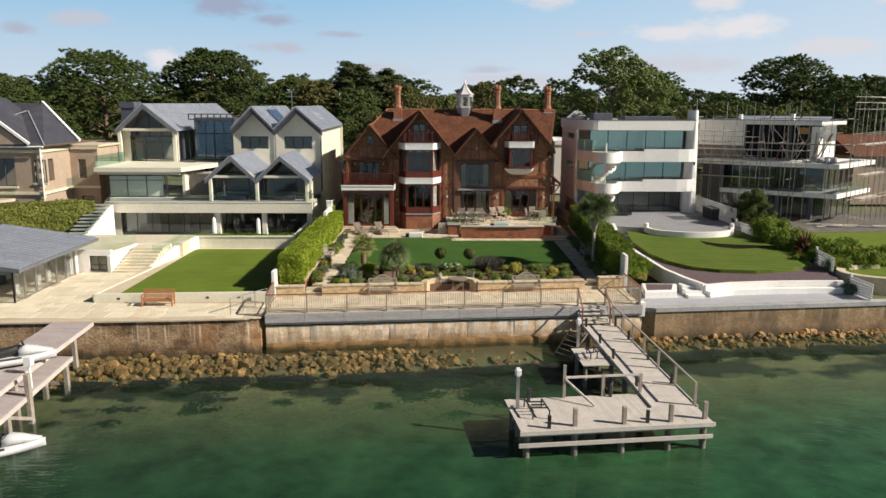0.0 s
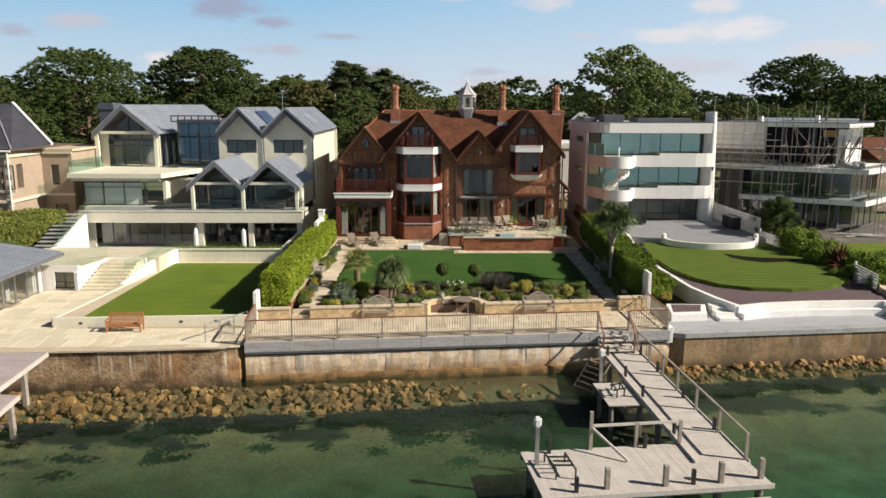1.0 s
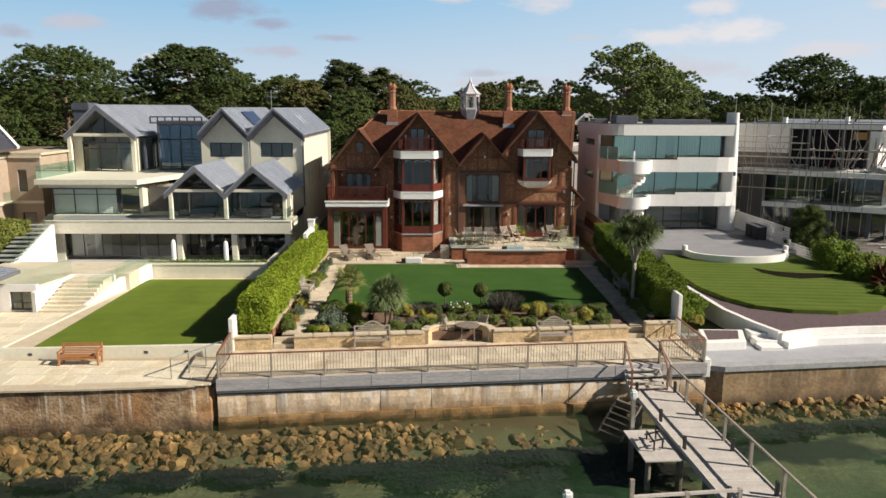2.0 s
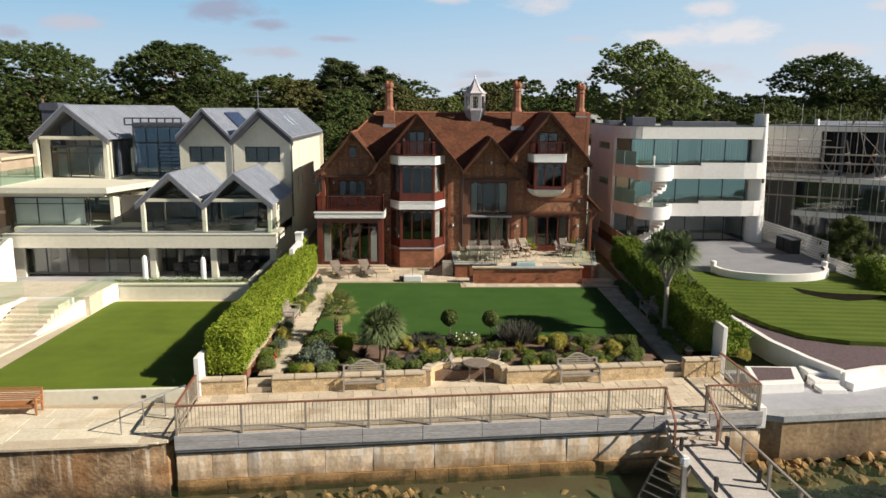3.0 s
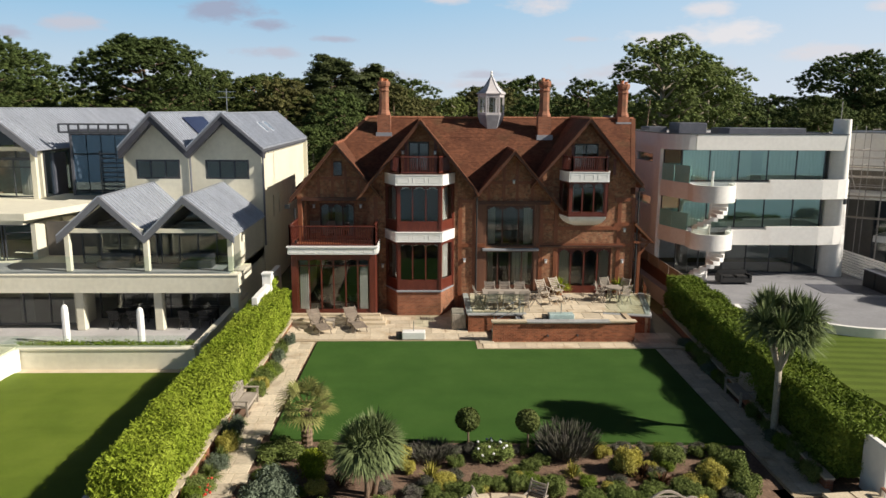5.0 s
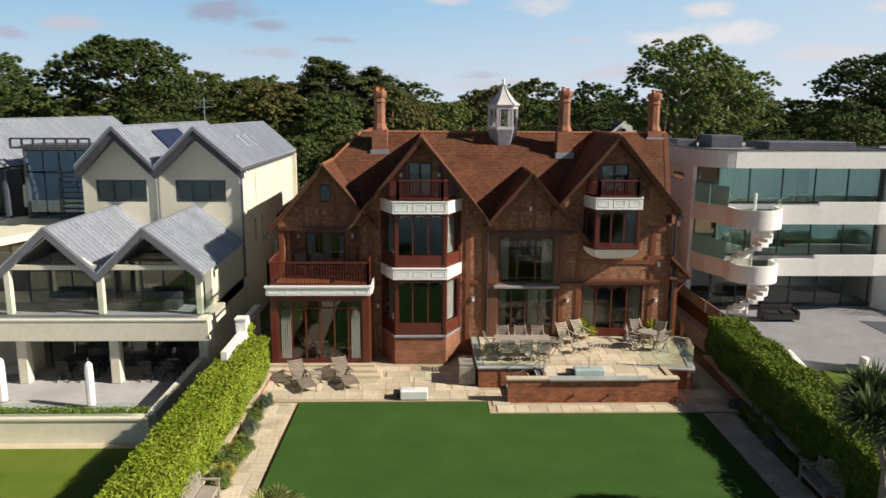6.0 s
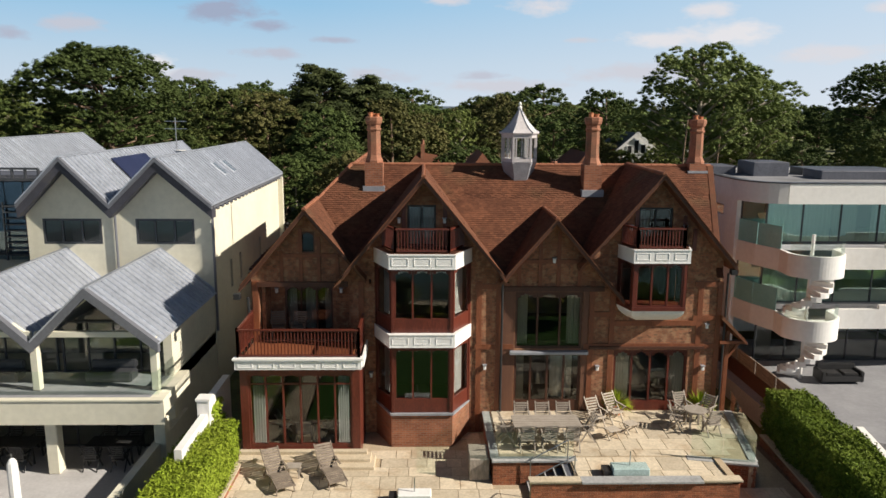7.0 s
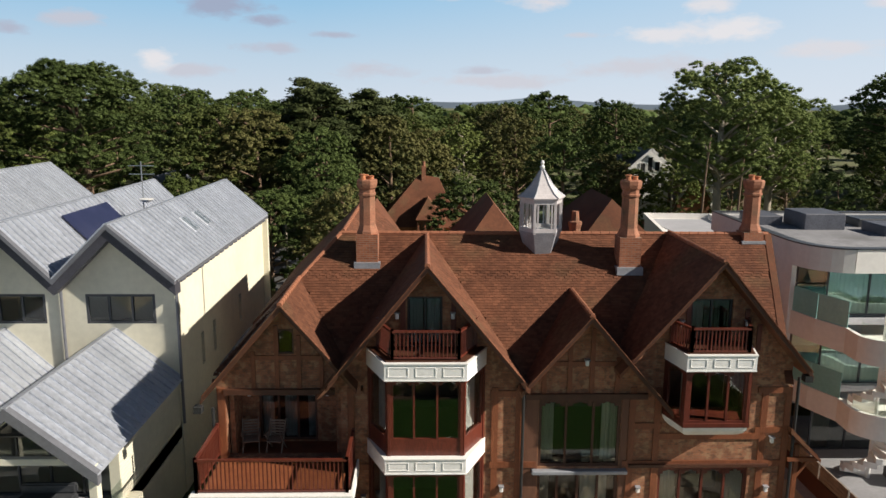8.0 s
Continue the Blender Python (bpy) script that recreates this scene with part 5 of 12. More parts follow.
band = part("panelled_band", bm, M["white"], house, "white panelled balcony fascia")
bm = B()
box(bm, GX0 - 0.16, GX1 + 0.16, GY - 0.34, GY + 0.02, 7.05, 7.11)
box(bm, GX1 + 0.1, GX1 + 0.16, GY + 0.02, HY - 0.4, 6.7, 7.11)
part("cornice", bm, M["white"], band)
for i in range(6):
    w = (GX1 - GX0 + 0.2) / 6
    x0, x1 = GX0 - 0.1 + i * w + 0.1, GX0 - 0.1 + (i + 1) * w - 0.1
    bm = B()
    for c in ((x0, x1, 6.77, 6.8), (x0, x1, 6.96, 6.99), (x0, x0 + 0.03, 6.8, 6.96), (x1 - 0.03, x1, 6.8, 6.96)):
        box(bm, c[0], c[1], GY - 0.294, GY - 0.278, c[2], c[3])
    part("panel_moulding", bm, M["white"], band)
railing("balcony_railing", [(GX0, HY - 0.1), (GX0, GY - 0.1), (GX1, GY - 0.1), (GX1, HY - 0.5)], 7.11, 8.1, M["mahogany"], 0.115)
for k, (o, z) in enumerate(((0.9, 3.33), (0.55, 3.46), (0.2, 3.59))):
    bm = B()
    box(bm, GX0 - 0.1, GX1 + (0.55 - 0.15 * k), GY - o, GY + 0.05 if k < 2 else GY + 0.02, PATIO_Z - 0.05 + 0.002 * k, z)
    soften(bm, 0.015)
    part("step", bm, M["coping"], house, "sandstone step")

# gutters, wall lamps, eaves post on the right
for x, z in ((-7.95, 9.0), (1.98, 9.75), (10.62, 9.95)):
    bm = B()
    box(bm, x - 0.12, x + 0.12, 64.5, 64.75, z - 0.25, z - 0.05)
    tube(bm, (x if x > 0 else x + 0.3, HY - 0.12, z - 0.3), (x if x > 0 else x + 0.3, HY - 0.1, PATIO_Z + 0.1), 0.05)
    part("downpipe", bm, M["black"], house, "black downpipe and hopper")
for x, z, y in ((-6.85, 8.65, 66.5), (-4.3, 8.65, 66.5), (-1.95, 11.65, HY), (-0.25, 11.65, HY), (6.8, 11.4, HY), (8.85, 11.4, HY), (3.93, 10.14, HY), (1.35, 5.9, HY), (5.75, 5.85, HY), (9.9, 5.85, HY), (9.95, 7.55, HY), (-3.05, 5.6, HY)):
    bm = B()
    box(bm, x - 0.055, x + 0.055, y - 0.14, y - 0.03, z - 0.11, z + 0.07)
    soften(bm, 0.02)
    lamp = part("wall_lamp", bm, M["white"], house, "small white wall lamp")
    bm = B()
    box(bm, x - 0.08, x + 0.08, y - 0.165, y - 0.005, z + 0.07, z + 0.1)
    box(bm, x - 0.03, x + 0.03, y - 0.03, y + 0.002, z - 0.08, z + 0.05)
    part("lamp_cap", bm, M["lead"], lamp)
bm = B()
prism(bm, [(10.45, 64.9, 8.0), (11.5, 64.9, 6.95), (11.5, 64.9, 6.83), (10.45, 64.9, 7.85)], (0, 3.3, 0))
lean = part("porch_roof", bm, M["tile"], house, "small clay-tiled lean-to porch roof")
st = []
lk = 1 / math.hypot(1.05, 1.05)
tile_rows((10.45, 64.9, 8.01), (0, 1, 0), (1.05 * lk, 0, -1.05 * lk), 19, 12, lambda x, y, z: True, 0, st)
tile_mesh(st, "porch_tiles", lean, 31)
bm = B()
box(bm, 10.75, 10.9, 65.15, 65.3, PATIO_Z, 7.35)
box(bm, 10.46, 11.45, 65.0, 65.1, 6.85, 6.97)
bar(bm, (10.85, 65.22, 6.2), (11.3, 65.22, 6.85), 0.09, 0.09)
part("porch_post", bm, M["timber"], house, "timber porch post with brace")


M["cupola"] = surface("cupola_paint", (0.50, 0.46, 0.46), (0.58, 0.54, 0.54), 1.5, 0.5, 0.1, 0.1)
# chimneys and cupola
def chimney(x, y, z0, zb, zt, base_w):
    bm = B()
    box(bm, x - base_w / 2, x + base_w / 2, y - base_w / 2, y + base_w / 2, z0, zb)
    ob = part("chimney", bm, M["brickwall"], house, "tall octagonal red brick chimney on a square base")
    bm = B()
    lathe(bm, (x, y, 0), [(0.38, zb), (0.38, zb + 0.08), (0.34, zb + 0.16), (0.29, zb + 0.3), (0.28, zt - 0.55), (0.32, zt - 0.5), (0.32, zt - 0.44), (0.285, zt - 0.42), (0.285, zt - 0.3), (0.34, zt - 0.24), (0.37, zt - 0.12), (0.37, zt), (0.32, zt + 0.04)], 8, math.pi / 8)
    part("shaft", bm, M["mottled_clay"], ob)
    for dx, dy, h in ((-0.13, -0.1, 0.22), (0.14, 0.02, 0.16), (-0.05, 0.15, 0.18)):
        bm = B()
        lathe(bm, (x + dx, y + dy, zt), [(0.10, 0.02), (0.085, h - 0.04), (0.11, h - 0.02), (0.11, h)], 10)
        part("chimney_pot", bm, M["terracotta"], ob)
    bm = B()
    box(bm, x - base_w / 2 - 0.08, x + base_w / 2 + 0.08, y - base_w / 2 - 0.08, y + base_w / 2 + 0.08, z0, z0 + 0.28 if zb - z0 > 1 else z0 + 0.1)
    part("flashing", bm, M["lead"], ob, "grey lead flashing")


chimney(-3.1, 68.85, 12.3, 13.55, 15.38, 0.74)
chimney(5.97, 68.6, 12.2, 13.5, 15.42, 0.74)
chimney(10.72, 69.7, 13.1, 13.5, 15.34, 0.7)
CU, CZ = (3.02, 69.4), -0.1
HX = math.pi / 3
bm = B()
lathe(bm, (*CU, CZ), [(0.40, 12.1), (0.45, 12.62), (0.76, 13.62), (0.78, 13.68)], 6, 0.07)
cup = part("cupola", bm, M["lead"], house, "six-sided lead-clad cupola with white glazed lantern")
bm = B()
lathe(bm, (*CU, CZ), [(0.56, 12.42), (0.54, 12.54), (0.46, 12.62)], 6, 0.07)
part("apron", bm, M["white"], cup, "white flashing at the cupola's foot")
for i in range(6):
    a0, a1 = 0.07 + i * HX, 0.07 + (i + 1) * HX
    p, q = (Vector((CU[0] + 0.72 * math.cos(a), CU[1] + 0.72 * math.sin(a), CZ)) for a in (a0, a1))
    d = (q - p).normalized()
    bm = B()
    bar(bm, p + Vector((0, 0, 13.62)), p + Vector((0, 0, 14.85)), 0.09, 0.09)
    bar(bm, p + Vector((0, 0, 13.74)), q + Vector((0, 0, 13.74)), 0.08, 0.14)
    bar(bm, p + Vector((0, 0, 14.76)), q + Vector((0, 0, 14.76)), 0.08, 0.18)
    for f in (0.16, 0.84):
        c = p.lerp(q, f)
        bar(bm, c + Vector((0, 0, 13.8)), c + Vector((0, 0, 14.7)), 0.05, 0.05)
    part("lantern_frame", bm, M["cupola"], cup)
    bm = B()
    bar(bm, p + Vector((0, 0, 12.75)) - (p - Vector((*CU, CZ))) * 0.36, p + Vector((0, 0, 13.64)), 0.04, 0.04)
    part("hip_roll", bm, M["lead"], cup)
    g = B()
    vs = [g.verts.new(v) for v in (p + d * 0.05 + Vector((0, 0, 13.8)), q - d * 0.05 + Vector((0, 0, 13.8)), q - d * 0.05 + Vector((0, 0, 14.68)), p + d * 0.05 + Vector((0, 0, 14.68)))]
    g.faces.new(vs)
    part("pane", g, M["clear"], cup)
PROF = [(0.84, 14.83), (0.86, 14.88), (0.64, 15.02), (0.40, 15.28), (0.22, 15.56), (0.10, 15.76), (0.05, 15.84)]
bm = B()
lathe(bm, (*CU, CZ), PROF, 6, 0.07)
croof = part("cupola_roof", bm, M["cupola"], cup, "pale swept six-sided roof")
for i in range(6):
    a0 = 0.07 + i * HX
    bm = B()
    pts = [Vector((CU[0] + r_ * math.cos(a0), CU[1] + r_ * math.sin(a0), z_ + 0.01 + CZ)) for r_, z_ in PROF[1:]]
    for p, q in zip(pts, pts[1:]):
        tube(bm, p, q, 0.022, n=6)
    part("roof_roll", bm, M["lead"], croof)
bm = B()
lathe(bm, (*CU, CZ), [(0.03, 15.8), (0.08, 15.88), (0.09, 15.93), (0.04, 16.0), (0.07, 16.06), (0.05, 16.13), (0.01, 16.16)], 10)
part("finial", bm, M["white"], cup)

# the nearest roof tiles, laid one by one on the second gable
bm = B()
g = 0.004
pts = [(g, 0, 0.004), (TW - g, 0, 0.004), (TW - g, TE + 0.012, 0.018), (g, TE + 0.012, 0.018), (g, TE + 0.012, 0.004), (TW - g, TE + 0.012, 0.004)]
vv = [bm.verts.new(p) for p in pts]
for f in ((0, 1, 2, 3), (3, 2, 5, 4), (0, 3, 4), (1, 5, 2)):
    bm.faces.new([vv[i] for i in f])
tile_me = mesh_of("tile", bm, M["tile"])
for c, u, v, w in near_tiles:
    mm = Matrix.Identity(4)
    for k, axis in enumerate((u, v, w)):
        for r in range(3):
            mm[r][k] = axis[r]
    mm.translation = Vector(c)
    piece("roof_tile", tile_me, mm, roof)

# ---- standing-seam metal roofs ----
SEAM = {}


def seam_roof(parent, ridge0, ridge1, eave0, eave1, mat, gap=0.42, thick=0.06, label="grey standing-seam zinc roof slope"):
    """A roof slope between a ridge and an eave line; each tray is a piece with an upstand on one side."""
    r0, r1, e0, e1 = (Vector(p) for p in (ridge0, ridge1, eave0, eave1))
    nrm = (r1 - r0).cross(e0 - r0).normalized()
    if nrm.z < 0:
        nrm = -nrm
    bm = B()
    prism(bm, [r0 - nrm * 0.02, r1 - nrm * 0.02, e1 - nrm * 0.02, e0 - nrm * 0.02], -nrm * thick)
    deck = part("roof_slope", bm, M["zincdark"], parent, label)
    n = max(1, round((r1 - r0).length / gap))
    wid = (r1 - r0).length / n
    along = (r1 - r0).normalized()
    down = e0 - r0
    L = down.length
    key = (round(wid, 3), round(L, 3), mat)
    if key not in SEAM:
        bm = B()
        box(bm, 0.0, wid, 0, L + 0.04, -0.018, 0.004)
        box(bm, -0.02, 0.02, 0, L - 0.04, 0.004, 0.07)
        SEAM[key] = mesh_of("roof_tray", bm, M[mat])
    yy = down.normalized()
    for i in range(n):
        o = r0 + along * (wid * i)
        zz = along.cross(yy)
        flip = zz.z < 0
        mm = Matrix.Identity(4)
        ax = along if not flip else -along
        if flip:
            o = r0 + along * (wid * (i + 1))
        zz = ax.cross(yy)
        for k, axis in enumerate((ax, yy, zz)):
            for r in range(3):
                mm[r][k] = axis[r]
        mm.translation = o
        piece("roof_tray", SEAM[key], mm, deck)
    return deck


def gable_roof(parent, x0, xm, x1, y0, y1, ze, zr, mat, fascia="zincdark", drop=0.3, soffit=0.0):
    """Two seamed slopes with deep verge boards at the front."""
    seam_roof(parent, (xm, y0, zr), (xm, y1, zr), (x0, y0, ze), (x0, y1, ze), mat)
    seam_roof(parent, (xm, y0, zr), (xm, y1, zr), (x1, y0, ze), (x1, y1, ze), mat)
    for xa in (x0, x1):
        bm = B()
        prism(bm, [(xm, y0 - 0.02, zr + 0.02), (xa, y0 - 0.02, ze + 0.02), (xa, y0 - 0.02, ze - drop), (xm, y0 - 0.02, zr - drop)], (0, 0.25, 0))
        part("verge_board", bm, M[fascia], parent, "deep grey metal verge board")
        if soffit:
            bm = B()
            prism(bm, [(xm, y0 + 0.05, zr - drop), (xa, y0 + 0.05, ze - drop), (xa, y0 + 0.05, ze - drop - soffit), (xm, y0 + 0.05, zr - drop - soffit)], (0, 0.6, 0))
            part("soffit_board", bm, M["roof_slate"], parent, "dark board under the verge")
    bm = B()
    bar(bm, (xm, y0, zr + 0.02), (xm, y1, zr + 0.02), 0.16, 0.05)
    part("ridge_cap", bm, M["zinc"], parent)


def glazed_wall(parent, m, x0, x1, z0, z1, n, y=0.0, mat="alu", gl="glass", label="dark-framed full-height glazing", splits=()):
    return window(parent, m, x0, x1, z0, z1, n, splits, M[mat], M[gl], y=y, fw=0.07, depth=0.08, label=label)


def balustrade(parent, pts, z0, h, gl="clear", gap=1.3, post=False):
    """Frameless panes on clamps along plan points."""
    for a, b in zip(pts, pts[1:]):
        a, b = Vector(a), Vector(b)
        n = max(1, round((b - a).length / gap))
        for i in range(n):
            p, q = a.lerp(b, (i + 0.01) / n), a.lerp(b, (i + 0.99) / n)
            bm = B()
            bar(bm, (*p, z0 + h / 2), (*q, z0 + h / 2), 0.018, h)
            part("glass_panel", bm, M[gl], parent, "clear glass balustrade panel")


def shell(parent, x0, x1, y0, y1, z0, z1, mat, front=(), right=(), left=(), t=0.3, back=True, name="wall"):
    """Four walls of a storey with openings in front, right and left faces."""
    for nm, args, m in (("front_wall", (x0, x1, z0, z1, 0, t, front), side(0, y0, 0)), ("right_wall", (0, y1 - y0 - t, z0, z1, 0, t, right), side(x1, y0 + t, 90)), ("left_wall", (0, y1 - y0 - t, z0, z1, -t, 0, left), side(x0, y0 + t, 90))):
        bm = B()
        wall(bm, *args, m)
        part(nm, bm, M[mat], parent)
    if back:
        bm = B()
        box(bm, x0 + t, x1 - t, y1 - t, y1, z0, z1)
        part("back_wall", bm, M[mat], parent)


# ---- cream house ----
cream = thing("cream_house", (-19, 72, 2.7), "cream rendered modern house with zinc gables and glazed balconies", "house")
CF = 2.72
# upper pair of gables
UX0, UX1, UY, UB = -18.7, -10.55, 70.75, 86.3
bm = B()
wins = [(-18.0, -15.4, 9.7, 10.85), (-13.9, -11.3, 9.7, 10.85)]
wall(bm, UX0, UX1, CF, 11.4, 0, 0.3, wins, side(0, UY, 0))
for xm in (-16.75, -12.65):
    prism(bm, [(xm - 2.0, UY, 11.4), (xm + 2.0, UY, 11.4), (xm, UY, 13.45)], (0, 0.3, 0))
part("front_wall", bm, M["cream"], cream, "cream rendered gable front")
bm = B()
wall(bm, 0, UB - UY - 0.3, CF, 11.35, 0, 0.3, [(2.6, 3.0, 7.0, 8.4), (4.4, 4.8, 7.0, 8.4), (9, 9.5, 7, 8.4)], side(UX1, UY + 0.3, 90))
part("side_wall", bm, M["cream"], cream, "plain cream rendered side wall")
bm = B()
box(bm, UX0, UX0 + 0.3, UY + 0.3, UB, CF, 11.35)
box(bm, UX0 + 0.3, UX1 + 0.3, UB - 0.3, UB, CF, 11.35)
box(bm, UX0, UX1, UY + 3.5, UY + 3.6, 8.9, 11.3)
part("rear_wall", bm, M["cream"], cream)
for a, b, c, d in wins:
    window(cream, side(0, UY, 0), a, b, c, d, 3, (), M["alu"], M["glass"], y=0.0, fw=0.1, label="dark grey three-light window")
gable_roof(cream, -18.75, -16.75, -14.75, UY - 0.7, UB + 0.2, 11.55, 13.6, "zinc", drop=0.17, soffit=0.42)
gable_roof(cream, -14.75, -12.65, -10.3, UY - 0.7, UB + 0.2, 11.55, 13.6, "zinc", drop=0.17, soffit=0.42)
for k in range(20):
    bm = B()
    y = UY + 0.2 + k * 0.8
    box(bm, -10.55, -10.32, y, y + 0.45, 11.28, 11.38)
    part("eaves_block", bm, M["slate"], cream)
bm = B()
box(bm, -10.62, -10.3, UY - 0.3, UB + 0.2, 11.38, 11.47)
part("gutter", bm, M["zincdark"], cream)
for x in (-14.75, -10.45):
    bm = B()
    tube(bm, (x, UY - 0.1, 11.4), (x, UY - 0.1, 5.7 if x > -12 else 8.0), 0.06)
    part("downpipe", bm, M["zincdark"], cream)
# roof lights, solar panel, aerial and dish on the upper roofs
for y in (76.2, 78.0):
    bm = B()
    k = Vector((0.6, 0, -0.52)).normalized()
    c = Vector((-11.6, y, 12.62))
    m = Matrix.Translation(c) @ Euler((0, math.atan2(0.52, 0.6), 0)).to_matrix().to_4x4()
    box(bm, -0.5, 0.5, -0.4, 0.4, 0.0, 0.1, m)
    soften(bm, 0.02)
    sk = part("roof_light", bm, M["zinc"], cream, "grey-framed roof light")
    bm = B()
    box(bm, -0.41, 0.41, -0.33, 0.33, 0.101, 0.108, m)
    part("pane", bm, M["glass"], sk)
bm = B()
m = Matrix.Translation((-15.75, 76.5, 12.65)) @ Euler((0, math.atan2(2.05, 2.0), 0)).to_matrix().to_4x4()
box(bm, -0.8, 1.0, -2.2, 2.2, 0.06, 0.12, m)
part("solar_panel", bm, surface("dark_blue_panel", (0.02, 0.025, 0.06), (0.03, 0.035, 0.08), 2, 0.2, 0, 0.05), cream, "dark blue solar panel set in the roof")
bm = B()
tube(bm, (-14.6, 79, 12.0), (-14.6, 79, 15.2), 0.03)
for z in (14.6, 15.0):
    bar(bm, (-15.2, 79, z), (-14.0, 79, z), 0.03, 0.03)
part("aerial", bm, M["metal"], cream, "thin television aerial")
bm = B()
lathe(bm, (-14.3, 78.6, 13.3), [(0.05, 0.0), (0.22, 0.05), (0.33, 0.15), (0.33, 0.17)], 14)
part("dish", bm, M["white"], cream, "white satellite dish")

# first floor: pair of low gables over a deep balcony
LY = 63.4
gable_roof(cream, -19.3, -17.05, -14.95, LY - 0.25, UY, 7.5, 9.5, "zinc", drop=0.35)
gable_roof(cream, -14.95, -12.9, -10.45, LY - 0.25, UY, 7.5, 9.5, "zinc", drop=0.35)
bm = B()
box(bm, -10.9, -10.6, 64.9, UY, CF, 7.45)
part("side_wall", bm, M["cream"], cream, "cream rendered side wall with clapboarding")
for k in range(14):
    bm = B()
    z = 5.7 + k * 0.125
    box(bm, -10.6, -10.575, 64.9, 70.38, z, z + 0.11)
    part("clapboard", bm, M["cream"], cream)
for xm in (-17.05, -12.9):
    # glazed gable with braces above a tie beam
    bm = B()
    bar(bm, (xm - 2.0, LY + 0.1, 7.75), (xm + 2.0, LY + 0.1, 7.75), 0.18, 0.2)
    bar(bm, (xm - 1.9, LY + 0.1, 7.7), (xm, LY + 0.1, 9.15), 0.14, 0.16, (0, 1, 0))
    bar(bm, (xm + 1.9, LY + 0.1, 7.7), (xm, LY + 0.1, 9.15), 0.14, 0.16, (0, 1, 0))
    part("gable_truss", bm, M["cream"], cream, "cream timber gable truss")
    bm = B()
    vs = [bm.verts.new(p) for p in ((xm - 1.9, 65.4, 7.75), (xm + 1.9, 65.4, 7.75), (xm, 65.4, 9.2))]
    bm.faces.new(vs)
    part("gable_pane", bm, M["glass"], cream)
    glazed_wall(cream, side(0, 65.3, 0), xm - 2.0, xm + 1.98, 5.66, 7.7, 4)
for x in (-19.05, -15.1, -10.85):
    bm = B()
    box(bm, x, x + 0.26, LY - 0.02, LY + 0.26, 5.66, 7.65)
    soften(bm, 0.02)
    part("balcony_post", bm, M["cream"], cream)
bm = B()
box(bm, -27.4, -10.2, 62.5, 65.6, 5.0, 5.62)
box(bm, -28.5, -10.6, 65.6, UY + 2, 5.1, 5.62)
slab = part("balcony_slab", bm, M["cream"], cream, "deep cream balcony slab")
bm = B()
box(bm, -27.3, -10.7, 62.62, 65.58, 5.62, 5.645)
part("balcony_floor", bm, M["terrace_grey"], slab, "grey tiled balcony floor")
bm = B()
box(bm, -27.5, -10.1, 62.38, 62.5, 4.78, 5.66)
box(bm, -27.5, -10.1, 62.34, 62.6, 5.66, 5.71)
part("fascia", bm, M["cream"], slab)
balustrade(cream, [(-21.2, 63.0), (-10.5, 63.0)], 5.66, 0.85)
balustrade(cream, [(-10.5, 63.0), (-10.5, 64.8)], 5.66, 0.85)
balustrade(cream, [(-27.2, 62.9), (-21.2, 62.9)], 5.66, 0.85)
# ground floor: columns and glazing behind a shaded terrace
for x in (-18.45, -14.5, -10.65):
    bm = B()
    box(bm, x, x + 0.42, 62.75, 63.2, CF, 4.8)
    soften(bm, 0.03)
    part("column", bm, M["cream"], cream)
glazed_wall(cream, side(0, 65.0, 0), -18.2, -10.7, CF, 5.0, 6)
glazed_wall(cream, side(0, 63.2, 0), -26.6, -18.6, CF + 0.2, 4.85, 6)
for x0, x1 in ((-26.3, -25.2), (-24.6, -23.4), (-21.6, -20.9)):
    curtain(cream, side(0, 63.5, 0), x0, x1, CF + 0.3, 4.8, 0, M["curtain"], 8)
bm = B()
box(bm, -28.4, -26.6, 63.0, 63.4, CF, 5.0)
box(bm, -18.7, -18.45, 63.2, 65.0, CF, 5.0)
box(bm, -28.4, -10.7, 69.5, 69.8, CF, 5.0)
box(bm, -22.0, -10.7, 69.5, 69.8, 5.7, 7.6)
box(bm, -28.4, -28.1, 63.4, 69.5, CF, 5.0)
part("lower_wall", bm, M["cream"], cream)
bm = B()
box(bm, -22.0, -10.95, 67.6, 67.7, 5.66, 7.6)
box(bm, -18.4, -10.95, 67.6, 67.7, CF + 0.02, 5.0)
part("partition", bm, M["roomdark"], cream, "inner wall with dimness put into its colour")
for x0, w, z in ((-17.9, 1.8, 5.64), (-13.6, 1.7, 5.64)):
    bm = B()
    box(bm, x0, x0 + w, 64.2, 64.9, z, z + 0.38)
    box(bm, x0, x0 + w, 64.75, 64.95, z + 0.38, z + 0.7)
    soften(bm, 0.05, 2)
    tagged(part("balcony_sofa", bm, M["alu"]), "dark low sofa on the covered balcony", "sofa", "balcony sofas")
slab_block("terrace_cream", [(-27.5, 56.9), (-10.5, 56.9), (-10.5, 70), (-27.5, 70)], 2.3, CF, M["lilac_paving"], "pale grey paved sunken terrace under the cream house", "terrace")
bm = B()
box(bm, -18.4, -10.6, 56.55, 56.9, 2.5, 3.75)
box(bm, -18.4, -10.6, 56.5, 56.95, 3.75, 3.82)
box(bm, -10.75, -10.45, 56.9, 66, 2.5, 3.9)
tagged(part("retaining_wall", bm, M["cream"]), "cream rendered retaining wall behind the lawn", "wall", "", "structure")

